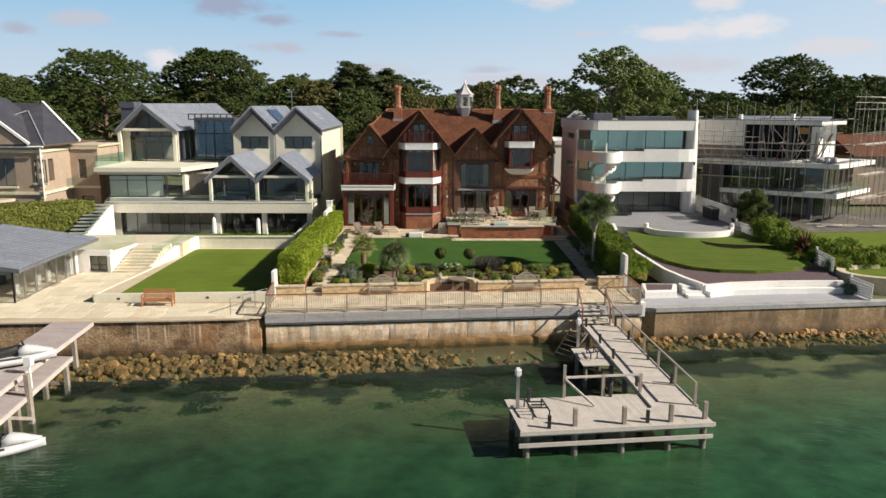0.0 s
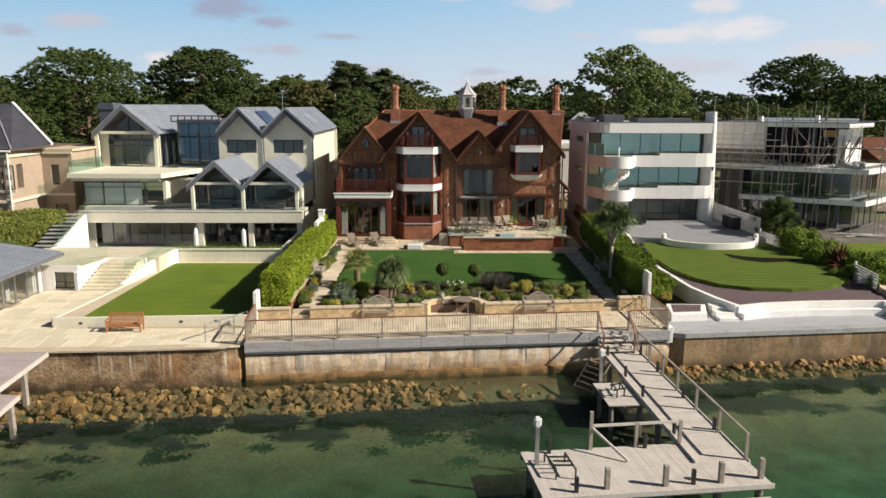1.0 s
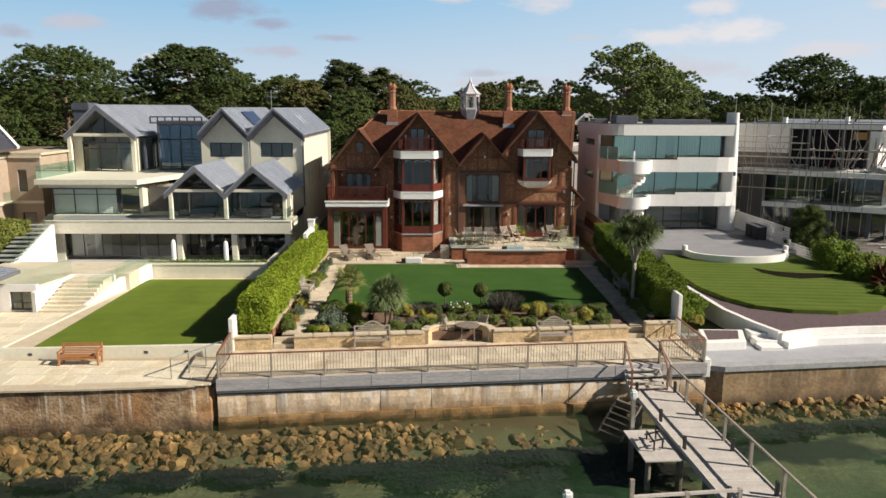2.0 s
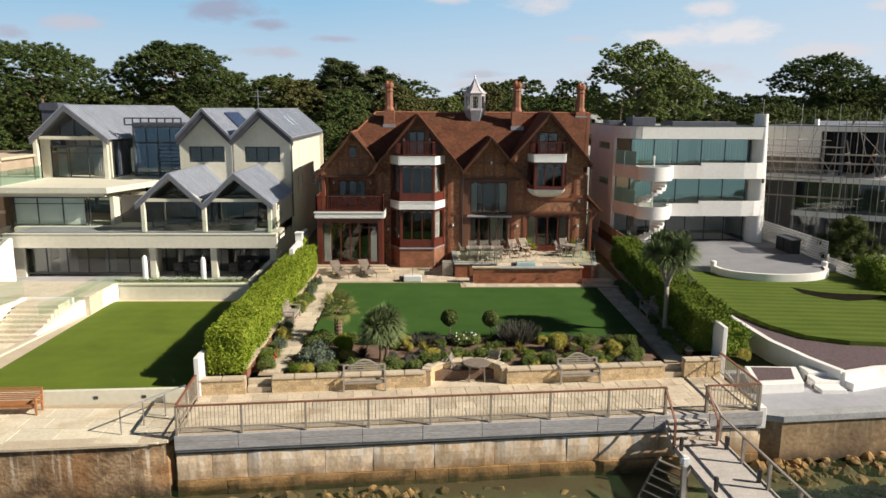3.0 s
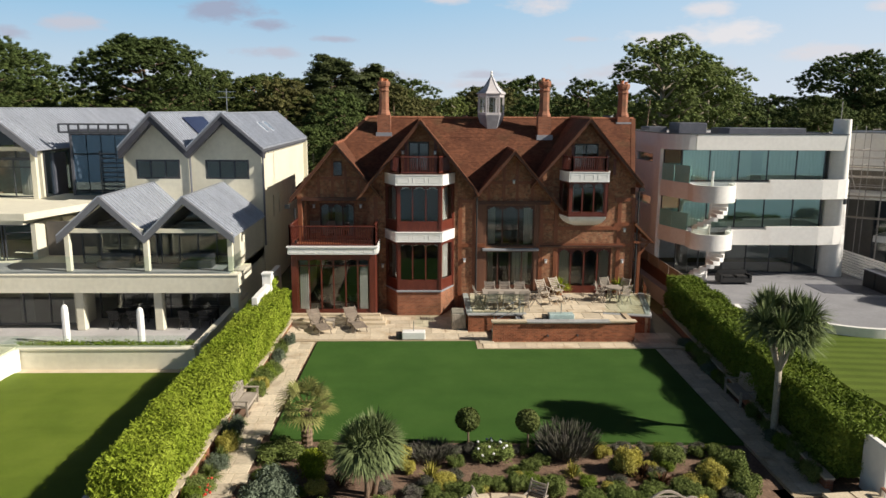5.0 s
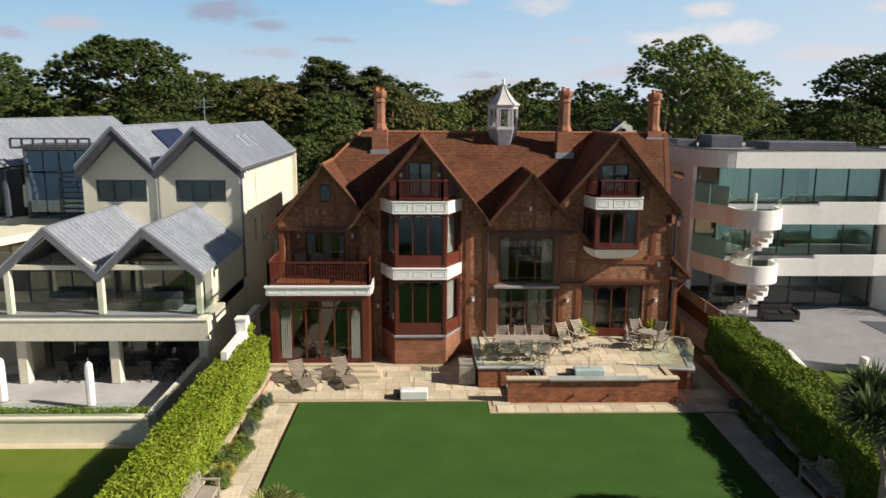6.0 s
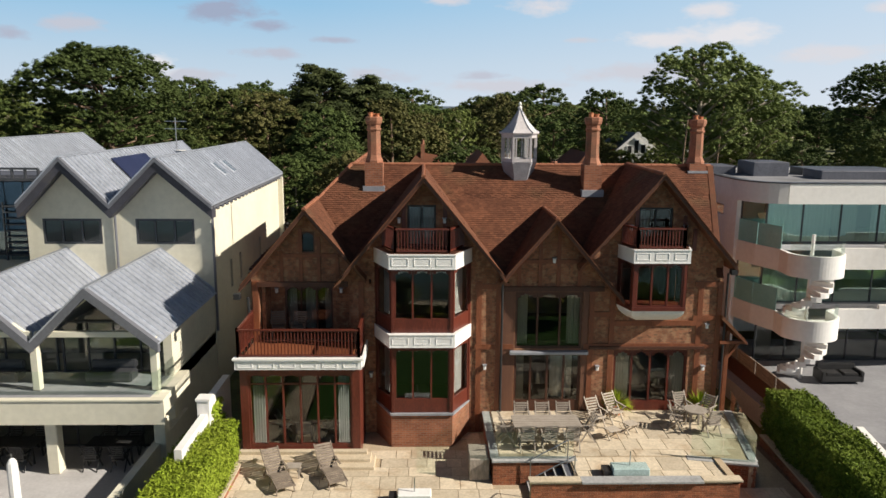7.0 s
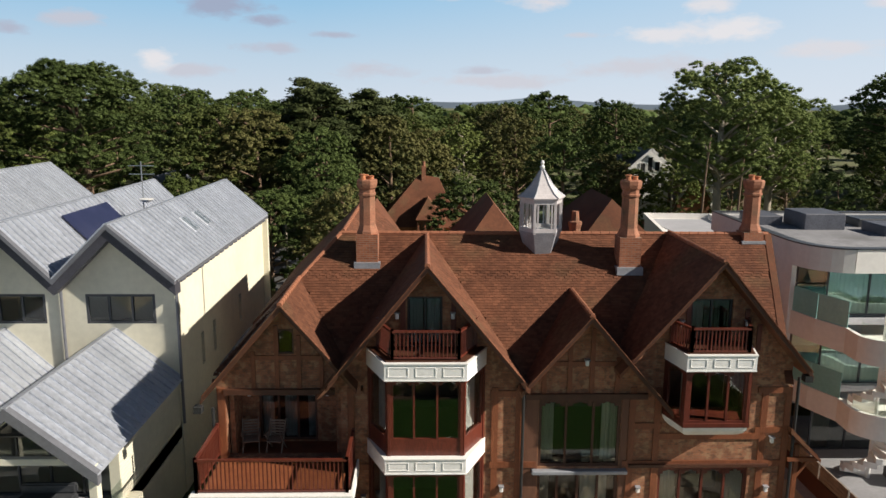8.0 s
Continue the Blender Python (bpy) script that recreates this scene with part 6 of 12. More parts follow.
# left wing: glazed middle storey, terrace slab, gabled top storey
bm = B()
wall(bm, 0, 6.0, 5.62, 7.65, 0, 0.25, [(1.3, 1.75, 5.9, 7.3), (2.9, 3.35, 5.9, 7.3)], side(-22.1, 66.6, 90))
part("side_wall", bm, M["cream"], cream, "sunlit cream side wall with slit windows")
for a in (1.3, 2.9):
    window(cream, side(-22.1, 66.6, 90), a, a + 0.45, 5.9, 7.3, 1, (), M["alu"], M["glass"], y=0.05)
glazed_wall(cream, side(0, 66.2, 0), -28.8, -23.7, 5.64, 7.6, 3, gl="clear", splits=(7.15,))
glazed_wall(cream, side(-23.6, 66.2, 20), 0.0, 1.5, 5.64, 7.6, 1, gl="clear", splits=(7.15,))
bm = B()
box(bm, -28.7, -24, 66.36, 66.39, 5.7, 7.5)
part("blind", bm, M["curtain"], cream, "pale drawn blind behind the glazing")
bm = B()
box(bm, -29.4, -22.2, 65.6, 75, 7.7, 8.2)
mid = part("terrace_slab", bm, M["cream"], cream, "cream roof terrace slab with a deep edge")
bm = B()
prism(bm, [(-29.6, 65.4, 7.95), (-22.0, 65.4, 7.95), (-20.4, 70.5, 7.95), (-20.4, 75, 7.95), (-29.6, 75, 7.95)], (0, 0, 0.38))
part("coping", bm, M["cream"], mid)
balustrade(cream, [(-29.5, 72), (-29.5, 65.6)], 8.33, 1.0, "green_glass")
bm = B()
wall(bm, -29.9, -24.6, 8.2, 11.3, 0, 0.25, [(-29.2, -25.0, 8.33, 11.2)], side(0, 72.8, 0))
part("front_wall", bm, M["cream"], cream)
glazed_wall(cream, side(0, 72.9, 0), -29.2, -25.0, 8.33, 10.7, 3, gl="clear", splits=(10.2,))
bm = B()
box(bm, -29.6, -25.0, 76.2, 76.3, 8.3, 11.2)
part("inner_wall", bm, M["room"], cream)
for x0, x1 in ((-28.9, -28.2), (-26.2, -25.2)):
    curtain(cream, side(0, 73.3, 0), x0, x1, 8.4, 10.7, 0, M["curtain"], 6)
bm = B()
vs = [bm.verts.new(p) for p in ((-29.2, 73.0, 10.75), (-25.0, 73.0, 10.75), (-25.0, 73.0, 11.3), (-27.3, 73.0, 13.3), (-29.2, 73.0, 11.5))]
bm.faces.new(vs)
part("gable_pane", bm, M["glass"], cream)
bm = B()
bar(bm, (-29.5, 72.0, 11.4), (-25.0, 72.0, 11.4), 0.16, 0.22)
box(bm, -30.0, -29.7, 71.9, 72.2, 8.33, 11.3)
box(bm, -24.8, -24.5, 71.9, 72.2, 8.33, 11.3)
part("gable_frame", bm, M["cream"], cream, "cream posts and tie beam of the gable front")
bm = B()
for x in (-28.4, -27.3, -26.2):
    bar(bm, (x, 72.93, 10.7), (x, 72.93, 13.3 - 0.9 * abs(x + 27.3)), 0.06, 0.08, (0, 1, 0))
bar(bm, (-29.2, 72.93, 10.75), (-25.0, 72.93, 10.75), 0.08, 0.1)
part("gable_mullions", bm, M["alu"], cream, "dark slim gable glazing bars")
gable_roof(cream, -30.1, -27.35, -24.3, 71.6, 96, 11.3, 13.8, "zinc", "zincdark", 0.42)
glazed_wall(cream, side(-24.5, 73.0, 90), 0.0, 6.6, 8.33, 11.2, 4, gl="blue_glass")
bm = B()
box(bm, -24.62, -24.4, 74.0, 75.6, 8.33, 11.0)
part("door", bm, M["slate"], cream, "dark blue-grey panelled door")
bm = B()
box(bm, -24.6, -24.4, 79.7, 95, 8.2, 11.3)
box(bm, -30, -24.6, 80, 80.2, 8.2, 11.3)
part("rear_wall", bm, M["cream"], cream)
bm = B()
box(bm, -31.2, -29.9, 76, 78, 10.5, 14.0)
box(bm, -31.3, -29.8, 75.9, 78.1, 13.4, 13.9)
part("chimney", bm, M["slate"], cream, "square grey-clad chimney")
# stair tower with louvres
TX0, TX1, TY = -23.3, -19.4, 73.9
bm = B()
box(bm, TX0, TX1, TY + 2.1, TY + 2.4, 5.6, 12.5)
box(bm, TX0, TX1, TY, TY + 2.4, 12.2, 12.5)
box(bm, TX0, TX0 + 0.15, TY, TY + 2.1, 5.6, 12.2)
box(bm, TX1 - 0.15, TX1, TY, TY + 2.1, 5.6, 12.2)
tower = part("stair_tower", bm, M["slate"], cream, "dark blue-grey glazed stair tower with louvres")
for k in range(4):
    for z0, z1 in ((5.7, 8.6), (8.7, 10.9), (11.0, 12.15)):
        w = (TX1 - TX0 - 0.3) / 4
        g = B()
        box(g, TX0 + 0.18 + k * w, TX0 + 0.12 + (k + 1) * w, TY + 0.05, TY + 0.07, z0, z1)
        part("pane", g, M["blue_glass"], tower)
for k in range(17):
    bm = B()
    bar(bm, (TX0 + 1.9, TY - 0.12, 6.2 + 0.3 * k), (TX1 + 0.1, TY - 0.12, 6.2 + 0.3 * k), 0.2, 0.045)
    part("louvre", bm, M["alu"], tower)
for x in (TX0 + 1.9, TX1 + 0.05):
    bm = B()
    bar(bm, (x, TY - 0.12, 5.9), (x, TY - 0.12, 11.2), 0.06, 0.1, (0, 1, 0))
    part("louvre_post", bm, M["alu"], tower)
bm = B()
bar(bm, (TX0 - 0.3, TY - 0.6, 12.85), (TX1 + 0.1, TY - 0.6, 12.85), 0.12, 0.1)
bar(bm, (TX0 - 0.3, TY - 0.6, 12.35), (TX1 + 0.1, TY - 0.6, 12.35), 0.12, 0.1)
rail = part("roof_rail", bm, M["alu"], tower, "dark metal frame along the tower top")
for k in range(8):
    x = TX0 - 0.3 + k * (TX1 - TX0 + 0.4) / 7
    bm = B()
    bar(bm, (x, TY - 0.6, 12.35), (x, TY - 0.6, 12.85), 0.1, 0.1, (0, 1, 0))
    bar(bm, (x, TY - 0.6, 12.35), (x, TY + 0.4, 12.35), 0.08, 0.08)
    part("bracket", bm, M["alu"], rail)

# ---- white house ----
white = thing("white_house", (20, 76, 3.5), "white rendered modern house with curved balconies and green glass", "house")
WZ = 3.55
WP = [(15.9, 71.7), (25.2, 71.7), (25.2, 82), (14.3, 82), (14.3, 74.2), (14.31, 73.7), (14.36, 73.25), (14.46, 72.85), (14.62, 72.48), (14.85, 72.18), (15.14, 71.94), (15.5, 71.78)]


def ring_band(name, pts, z0, z1, mat, label="", parent=white):
    bm = B()
    prism(bm, [(x, y, z0) for x, y in pts], (0, 0, z1 - z0))
    return part(name, bm, M[mat], parent, label)


bm = B()
ribbon_wall(bm, [*WP, WP[0]], 0.35, 11.5, 12.45)
part("parapet", bm, M["whiterender"], white, "white roof parapet band")
bm = B()
ribbon_wall(bm, [*WP, WP[0]], 0.42, 12.45, 12.5)
part("coping", bm, M["alu"], white, "thin dark metal coping")
ring_band("flat_roof", [(19.8 + (p[0] - 19.8) * 0.98, 76.8 + (p[1] - 76.8) * 0.98) for p in WP], 12.1, 12.3, "roofgrey", "grey flat roof")
for nm, x0, x1, y0, y1, z1, mt in (("roof_box", 16.65, 18.6, 77.2, 79.3, 13.05, "slate"), ("roof_light", 19.4, 24.6, 75.4, 77.3, 12.75, "glass"), ("roof_light", 19.7, 24.6, 78.0, 79.4, 12.7, "alu"), ("roof_light", 15.0, 16.3, 78.6, 80.6, 12.75, "slate")):
    bm = B()
    box(bm, x0, x1, y0, y1, 12.2, z1)
    soften(bm, 0.04)
    part(nm, bm, M[mt] if mt != "glass" else M["slate"], white, "dark grey roof plant housing" if nm == "roof_box" else "low dark roof light")
# side wall with slot windows, rounding into the front
bm = B()
wall(bm, 0, 7.8, WZ - 0.3, 11.5, -0.3, 0, [(0.8, 4.5, 10.5, 11.05), (0.8, 4.5, 7.6, 8.2)], side(14.3, 74.2, 90))
part("side_wall", bm, M["whiterender"], white, "white rendered side wall with slot windows")
for z in (10.5, 7.6):
    g = B()
    box(g, 14.4, 14.45, 75.0, 78.7, z, z + 0.56)
    part("pane", g, M["glass"], white)
bm = B()
ribbon_wall(bm, [(14.3, 74.2), (14.35, 73.2)], 0.3, WZ - 0.3, 11.5)
part("corner_wall", bm, M["whiterender"], white, "rounded white corner wall")
for z0, z1 in ((9.6, 11.5), (6.7, 8.6)):
    glazed_wall(white, side(14.42, 73.2, -42), 0.0, 1.25, z0, z1, 1, gl="green_glass", label="green-tinted corner glazing")
bm = B()
box(bm, 25.2, 25.5, 72, 82, WZ - 0.3, 11.5)
box(bm, 14.5, 25.2, 77.5, 77.7, WZ, 11.5)
box(bm, 14.3, 25.5, 81.7, 82, WZ, 11.5)
part("rear_wall", bm, M["whiterender"], white)
for z in (6.3, 9.2):
    ring_band("floor_slab", [(15.3, 72.2), (25.2, 72.2), (25.2, 77.5), (14.5, 77.5), (14.5, 73.6)], z, z + 0.25, "screed")
for z0, z1, n in ((9.5, 11.5, 5), (6.5, 8.6, 5), (WZ, 5.75, 6)):
    glazed_wall(white, side(0, 72.5, 0), 15.3, 24.55, z0, z1, n, gl="green_glass" if z0 > 5 else "glass", label="green-tinted full-height glazing" if z0 > 5 else "dark full-height glazing")
    curtain(white, side(0, 72.68, 0), 15.4, 18.6 if z0 > 5 else 16.2, z0, z1 - 0.1, 0, M["curtain"], 16)
    if z0 > 9:
        curtain(white, side(0, 72.75, 0), 18.7, 19.9, z0, z1 - 0.1, 0, M["curtain"], 10)
        curtain(white, side(0, 72.75, 0), 20.6, 24.4, z0, z1 - 0.1, 0, M["curtain"], 16)


def curved_balcony(z0, zl, zr):
    """A solid white balcony front with a round end at one side."""
    left = [(14.35, 73.4), (14.75, 71.9), (15.3, 70.6)] + [(16.45 + 1.25 * math.cos(radians(a)), 70.0 + 1.25 * math.sin(radians(a))) for a in range(196, 368, 6)] + [(17.75, 70.6), (18.2, 70.9)]
    bm = B()
    ribbon_wall(bm, left, 0.16, z0, zl)
    a = part("balcony_front", bm, M["whiterender"], white, "curved white balcony front")
    bm = B()
    ribbon_wall(bm, [(18.2, 70.9), (20.3, 70.9)], 0.16, z0, zl)
    ribbon_wall(bm, [(20.3, 70.9), (23.6, 70.9), (24.6, 71.0), (25.2, 71.2), (25.5, 71.5)], 0.16, z0, zr)
    part("balcony_front", bm, M["whiterender"], white)
    ring_band("balcony_floor", [*left, (24.6, 71.1), (24.6, 72.6), (15, 72.6)], z0, z0 + 0.12, "whiterender")
    balustrade(white, left[3:-2:3], zl, 0.55, "clear", 3)
    balustrade(white, left[:3], zl, 1.05, "teal_screen", 3)
    return a


curved_balcony(8.55, 9.55, 9.75)
curved_balcony(5.7, 6.65, 6.85)
SC = (16.45, 70.05)
for z0, z1 in ((3.55, 5.72), (5.85, 8.57)):
    # spiral flight under each round end, turning about a pole
    bm = B()
    tube(bm, (*SC, z0), (*SC, z1 + 1.75), 0.075, n=10)
    pole = part("stair_pole", bm, M["whiterender"], white, "white pole of the spiral steps")
    n = round((z1 - z0) / 0.19)
    for i in range(n):
        a0 = radians(8 - 23 * i)
        a1 = a0 - radians(27)
        zt = z1 - (i + 1) * (z1 - z0) / (n + 1)
        poly = [(SC[0], SC[1], zt - 0.24)] + [(SC[0] + 1.0 * math.cos(a), SC[1] + 1.0 * math.sin(a), zt - 0.24) for a in (a0, (a0 + a1) / 2, a1)]
        bm = B()
        prism(bm, poly, (0, 0, 0.24))
        part("tread", bm, M["whiterender"], pole)
# curved tower wall at the right
bm = B()
pts = arc(25.3, 72.3, 0.72, 1.0, 180, 360, 18)
lo = [bm.verts.new((x + 0.0, y, WZ - 0.3)) for x, y in pts]
hi = [bm.verts.new((25.3 + (x - 25.3) * 0.62, y + 0.3, 13.4)) for x, y in pts]
for i in range(len(pts) - 1):
    bm.faces.new((lo[i], lo[i + 1], hi[i + 1], hi[i]))
bm.faces.new(hi)
bm.faces.new(lo[::-1])
bm.faces.new((lo[-1], lo[0], hi[0], hi[-1]))
part("tower", bm, M["whiterender"], white, "tall curved white fin wall")
bm = B()
lathe(bm, (25.3, 71.22, 8.2), [(0.06, 0), (0.1, 0.05), (0.1, 0.3), (0.05, 0.34)], 10)
part("wall_lamp", bm, M["alu"], white)

# ---- building site ----
M["scaffold"] = surface("galvanised_scaffold_tube", (0.26, 0.23, 0.21), (0.46, 0.42, 0.39), 2, 0.5, 0, 0.25, metal=0.25, rand=0.35)
M["sheeting"] = surface("black_sheeting", (0.012, 0.011, 0.014), (0.024, 0.022, 0.027), 2, 0.85, 0.3, 0.2, spec=0.15)
M["site_mud"] = surface("site_mud", (0.085, 0.075, 0.062), (0.15, 0.135, 0.115), 0.9, 0.9, 0.6, 0.25, c3=(0.24, 0.22, 0.19), spot=(0.58, 0.75), spot_scale=0.5)
M["ply"] = surface("orange_plywood", (0.36, 0.20, 0.08), (0.44, 0.26, 0.11), 2, 0.8, 0.1, 0.2)
site = thing("building_site", (33, 74, 3), "unfinished concrete house with black sheeting under scaffolding", "construction site")
SC0, SA, SB = Vector((37.65, 68.0)), Vector((-0.827, 0.562)), Vector((0.744, 0.668))


def su_site(u, v, z):
    """u runs back along the long front, v back along the short side, from the near corner."""
    q = SC0 + SA * u + SB * v
    return Vector((q.x, q.y, z))


def site_block(name, u0, u1, v0, v1, z0, z1, mat, label=""):
    bm = B()
    prism(bm, [su_site(u, v, z0) for u, v in ((u0, v0), (u0, v1), (u1, v1), (u1, v0))], (0, 0, z1 - z0))
    return part(name, bm, M[mat], site, label)


site_block("roof_slab", 2.27, 14.2, 1.38, 7.6, 12.05, 12.45, "whiterender")
site_block("roof_edge", 2.2, 14.2, 1.3, 7.6, 12.45, 12.5, "alu")
site_block("floor_slab", 0, 13.0, 0, 9.6, 8.12, 8.55, "whiterender", "thick white concrete balcony slab")
site_block("floor_slab", 0, 10.5, 0.1, 9.0, 5.34, 5.76, "whiterender", "thick white concrete balcony slab")
site_block("floor_finish", 0.12, 10.4, 0.22, 8.9, 5.76, 5.79, "terrace_grey")
site_block("ground_slab", -0.5, 13, -0.6, 9.5, 2.7, 3.1, "site_mud")
# top storey: a pale wall, then an opening hung with black sheet
site_block("infill_wall", 9.6, 14.0, 2.3, 2.55, 9.9, 12.05, "whiterender", "pale unfinished wall")
site_block("block_wall", 9.6, 14.0, 2.28, 2.55, 8.55, 9.9, "pile", "dark unfinished blockwork")
site_block("end_wall", 3.0, 3.25, 4.6, 7.4, 8.55, 12.05, "whiterender")
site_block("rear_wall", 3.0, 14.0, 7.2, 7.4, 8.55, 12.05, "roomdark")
for k in range(23):
    bm = B()
    u = 3.9 + k * 0.25
    w = 0.05 * math.sin(k * 2.1)
    z = 8.75 + 0.25 * noise.noise((k * 0.5, 0, 0))
    prism(bm, [su_site(u, 3.0 + w, z), su_site(u + 0.255, 3.0 + w, z), su_site(u + 0.255, 3.03 + w, z), su_site(u, 3.03 + w, z)], (0, 0, 12.05 - z))
    part("sheet", bm, M["sheeting"], site, "black plastic sheet hung across the storey")
site_block("plywood_panel", 3.6, 4.6, 2.2, 2.25, 11.2, 11.8, "ply", "orange plywood panel")
for u in (2.6, 5.2, 7.8):
    site_block("column", u, u + 0.28, 2.2, 2.48, 8.55, 12.05, "alu")
site_block("sheeted_shaft", 2.5, 3.2, 1.7, 2.6, 8.55, 11.9, "whiterender", "white sheeted shaft")
rng = random.Random(77)
for i in range(12):
    g = B()
    u = 2.0 + rng.random() * 5
    bar(g, su_site(u, 1.3, 8.6 + rng.random() * 0.4), su_site(u + rng.uniform(-1.2, 1.2), 1.6, 10.2 + rng.random() * 1.4), 0.05, 0.1)
    part("timber_prop", g, M["rail"] if i % 3 == 0 else M["post"], site)
for i in range(16):
    g = B()
    m = Matrix.Translation(su_site(1.2 + rng.random() * 2.2, 0.7 + rng.random() * 1.2, 8.62)) @ Euler((rng.uniform(-0.5, 0.5), rng.uniform(-0.5, 0.5), rng.random() * 6)).to_matrix().to_4x4()
    box(g, -0.35, 0.35, -0.2, 0.2, -0.03, rng.uniform(0.1, 0.5), m)
    soften(g, 0.03)
    part("rubble", g, M["whiterender" if i % 2 else "concrete"], site)
# middle storey: set-back dark glazing behind a glass balustrade
A_SITE = math.degrees(math.atan2(-SA.y, -SA.x))
B_SITE = math.degrees(math.atan2(SB.y, SB.x))
w0 = su_site(10.4, 2.2, 0)
glazed_wall(site, side(w0.x, w0.y, A_SITE), 0, 8.4, 5.79, 8.12, 6)
w0 = su_site(2.0, 2.2, 0)
glazed_wall(site, side(w0.x, w0.y, B_SITE), 0, 6.0, 5.79, 8.12, 4)
w0 = su_site(11.0, 1.6, 0)
glazed_wall(site, side(w0.x, w0.y, A_SITE), 0, 9.6, 3.1, 5.34, 6)
w0 = su_site(1.4, 1.6, 0)
glazed_wall(site, side(w0.x, w0.y, B_SITE), 0, 6.5, 3.1, 5.34, 4)
# dark walls: the shade of the open storeys is put into their colour
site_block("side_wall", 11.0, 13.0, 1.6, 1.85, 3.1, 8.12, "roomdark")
site_block("inner_wall", 2.2, 12.8, 5.0, 5.15, 3.1, 8.12, "alu")
site_block("inner_wall", 12.6, 12.8, 1.9, 5.0, 3.1, 8.12, "alu")
site_block("inner_floor", 2.2, 12.6, 2.4, 5.0, 5.79, 5.81, "slate")
for u in (2.3, 5.3, 8.3):
    site_block("column", u, u + 0.3, 0.9, 1.2, 3.1, 5.34, "slate")
balustrade(site, [tuple(su_site(u, v, 0).xy) for u, v in ((10.3, 0.2), (0.12, 0.2), (0.12, 8.6))], 5.76, 1.0, "clear")
for u, v in ((4.0, 1.2), (1.0, 4.0), (7.0, 1.3)):
    site_block("post", u, u + 0.1, v, v + 0.1, 5.79, 8.12, "alu")
# scaffolding along both fronts
rng = random.Random(5)
for v, u0, u1 in ((-1.1, -1.2, 13.2), (-0.2, 4.0, 13.2)):
    u = u0
    while u < u1:
        q = su_site(u, v, 0)
        g = B()
        tube(g, (q.x, q.y, 3.0), (q.x + rng.uniform(-0.04, 0.04), q.y, rng.uniform(12.6, 14.6)), 0.026, n=6)
        part("scaffold_pole", g, M["scaffold"], site)
        u += rng.choice((0.9, 1.3, 1.8))
for u, v0, v1 in ((-1.1, -1.0, 10.0), (-2.2, 1.0, 10.0)):
    v = v0
    while v < v1:
        q = su_site(u, v, 0)
        g = B()
        tube(g, (q.x, q.y, 3.0), (q.x + rng.uniform(-0.04, 0.04), q.y, rng.uniform(13.4, 15.6)), 0.026, n=6)
        part("scaffold_pole", g, M["scaffold"], site)
        v += rng.choice((0.8, 1.2, 1.6))
for z, u0, u1 in ((7.0, 6, 13.2), (9.1, 7, 13.2), (9.7, 3, 13.2), (10.4, -1.2, 13.2), (10.9, 7, 13.2), (11.4, 8, 13.2), (12.7, -1.2, 7)):
    for v in (-1.1, -0.2):
        g = B()
        tube(g, su_site(u0, v, z), su_site(u1, v, z + rng.uniform(-0.05, 0.05)), 0.026, n=6)
        part("scaffold_ledger", g, M["scaffold"], site)
for z in (5.4, 7.6, 10.4, 11.4, 13.6, 14.2, 14.7):
    for u in (-1.1, -2.2):
        g = B()
        tube(g, su_site(u, -1.0, z), su_site(u, 10.0, z + rng.uniform(-0.05, 0.05)), 0.026, n=6)
        part("scaffold_ledger", g, M["scaffold"], site)
for i in range(16):
    u = rng.uniform(-0.5, 12)
    z = rng.choice((7.0, 8.8, 10.4))
    g = B()
    tube(g, su_site(u, -1.1, z), su_site(u + rng.uniform(-2.0, 2.0), -1.1, z + 2.0), 0.024, n=6)
    part("scaffold_brace", g, M["scaffold"], site)
for i in range(46):
    u, z = rng.uniform(-1.0, 13.0), rng.choice((5.4, 7.0, 8.2, 9.1, 9.7, 10.4, 11.4, 12.7))
    g = B()
    tube(g, su_site(u, -1.35, z + 0.05), su_site(u + rng.uniform(-0.1, 0.1), 0.15, z + 0.06), 0.026, n=6)
    part("scaffold_transom", g, M["scaffold"], site)
for z, u0, u1 in ((10.35, -1.2, 8.0), (9.65, 6.0, 13.2), (10.3, 9.0, 13.2), (7.0, 8.5, 13.2), (8.4, 8.0, 13.2)):
    for k in range(3):
        g = B()
        bar(g, su_site(u0, -0.95 + 0.25 * k, z), su_site(u1, -0.95 + 0.25 * k, z), 0.22, 0.045)
        part("scaffold_board", g, M["post"], site)
for z, v0, v1 in ((5.45, 0.5, 5.0), (7.65, 0.5, 6.0), (10.45, 0.0, 9.5), (14.15, 3.0, 9.8), (14.65, 3.0, 9.8)):
    for k in range(3):
        g = B()
        bar(g, su_site(-1.3 - 0.25 * k, v0, z), su_site(-1.3 - 0.25 * k, v1, z), 0.22, 0.045)
        part("scaffold_board", g, M["weathered"], site)
for u in (3.6, 6.4, 9.2):
    bm = B()
    m = Matrix.Translation(su_site(u, 3.4, 12.62)) @ Euler((radians(8), 0, radians(A_SITE))).to_matrix().to_4x4()
    box(bm, -1.3, 1.3, -1.2, 1.2, 0, 0.06, m)
    part("roof_panel", bm, M["zinc"], site, "tilted grey roof light panel")
for u, h in ((9.8, 0.5), (5.0, 0.6)):
    site_block("roof_vent", u, u + 0.3, 2.0, 2.3, 12.5, 12.5 + h, "white", "white roof vent")
apron = slab_block("site_apron", [(28.0, 63.2), (33.2, 62.9), (60, 65), (60, 75), (28.0, 75)], 2.4, 3.07, M["site_mud"], "bare grey apron in front of the building site", "paving")
rng = random.Random(8)
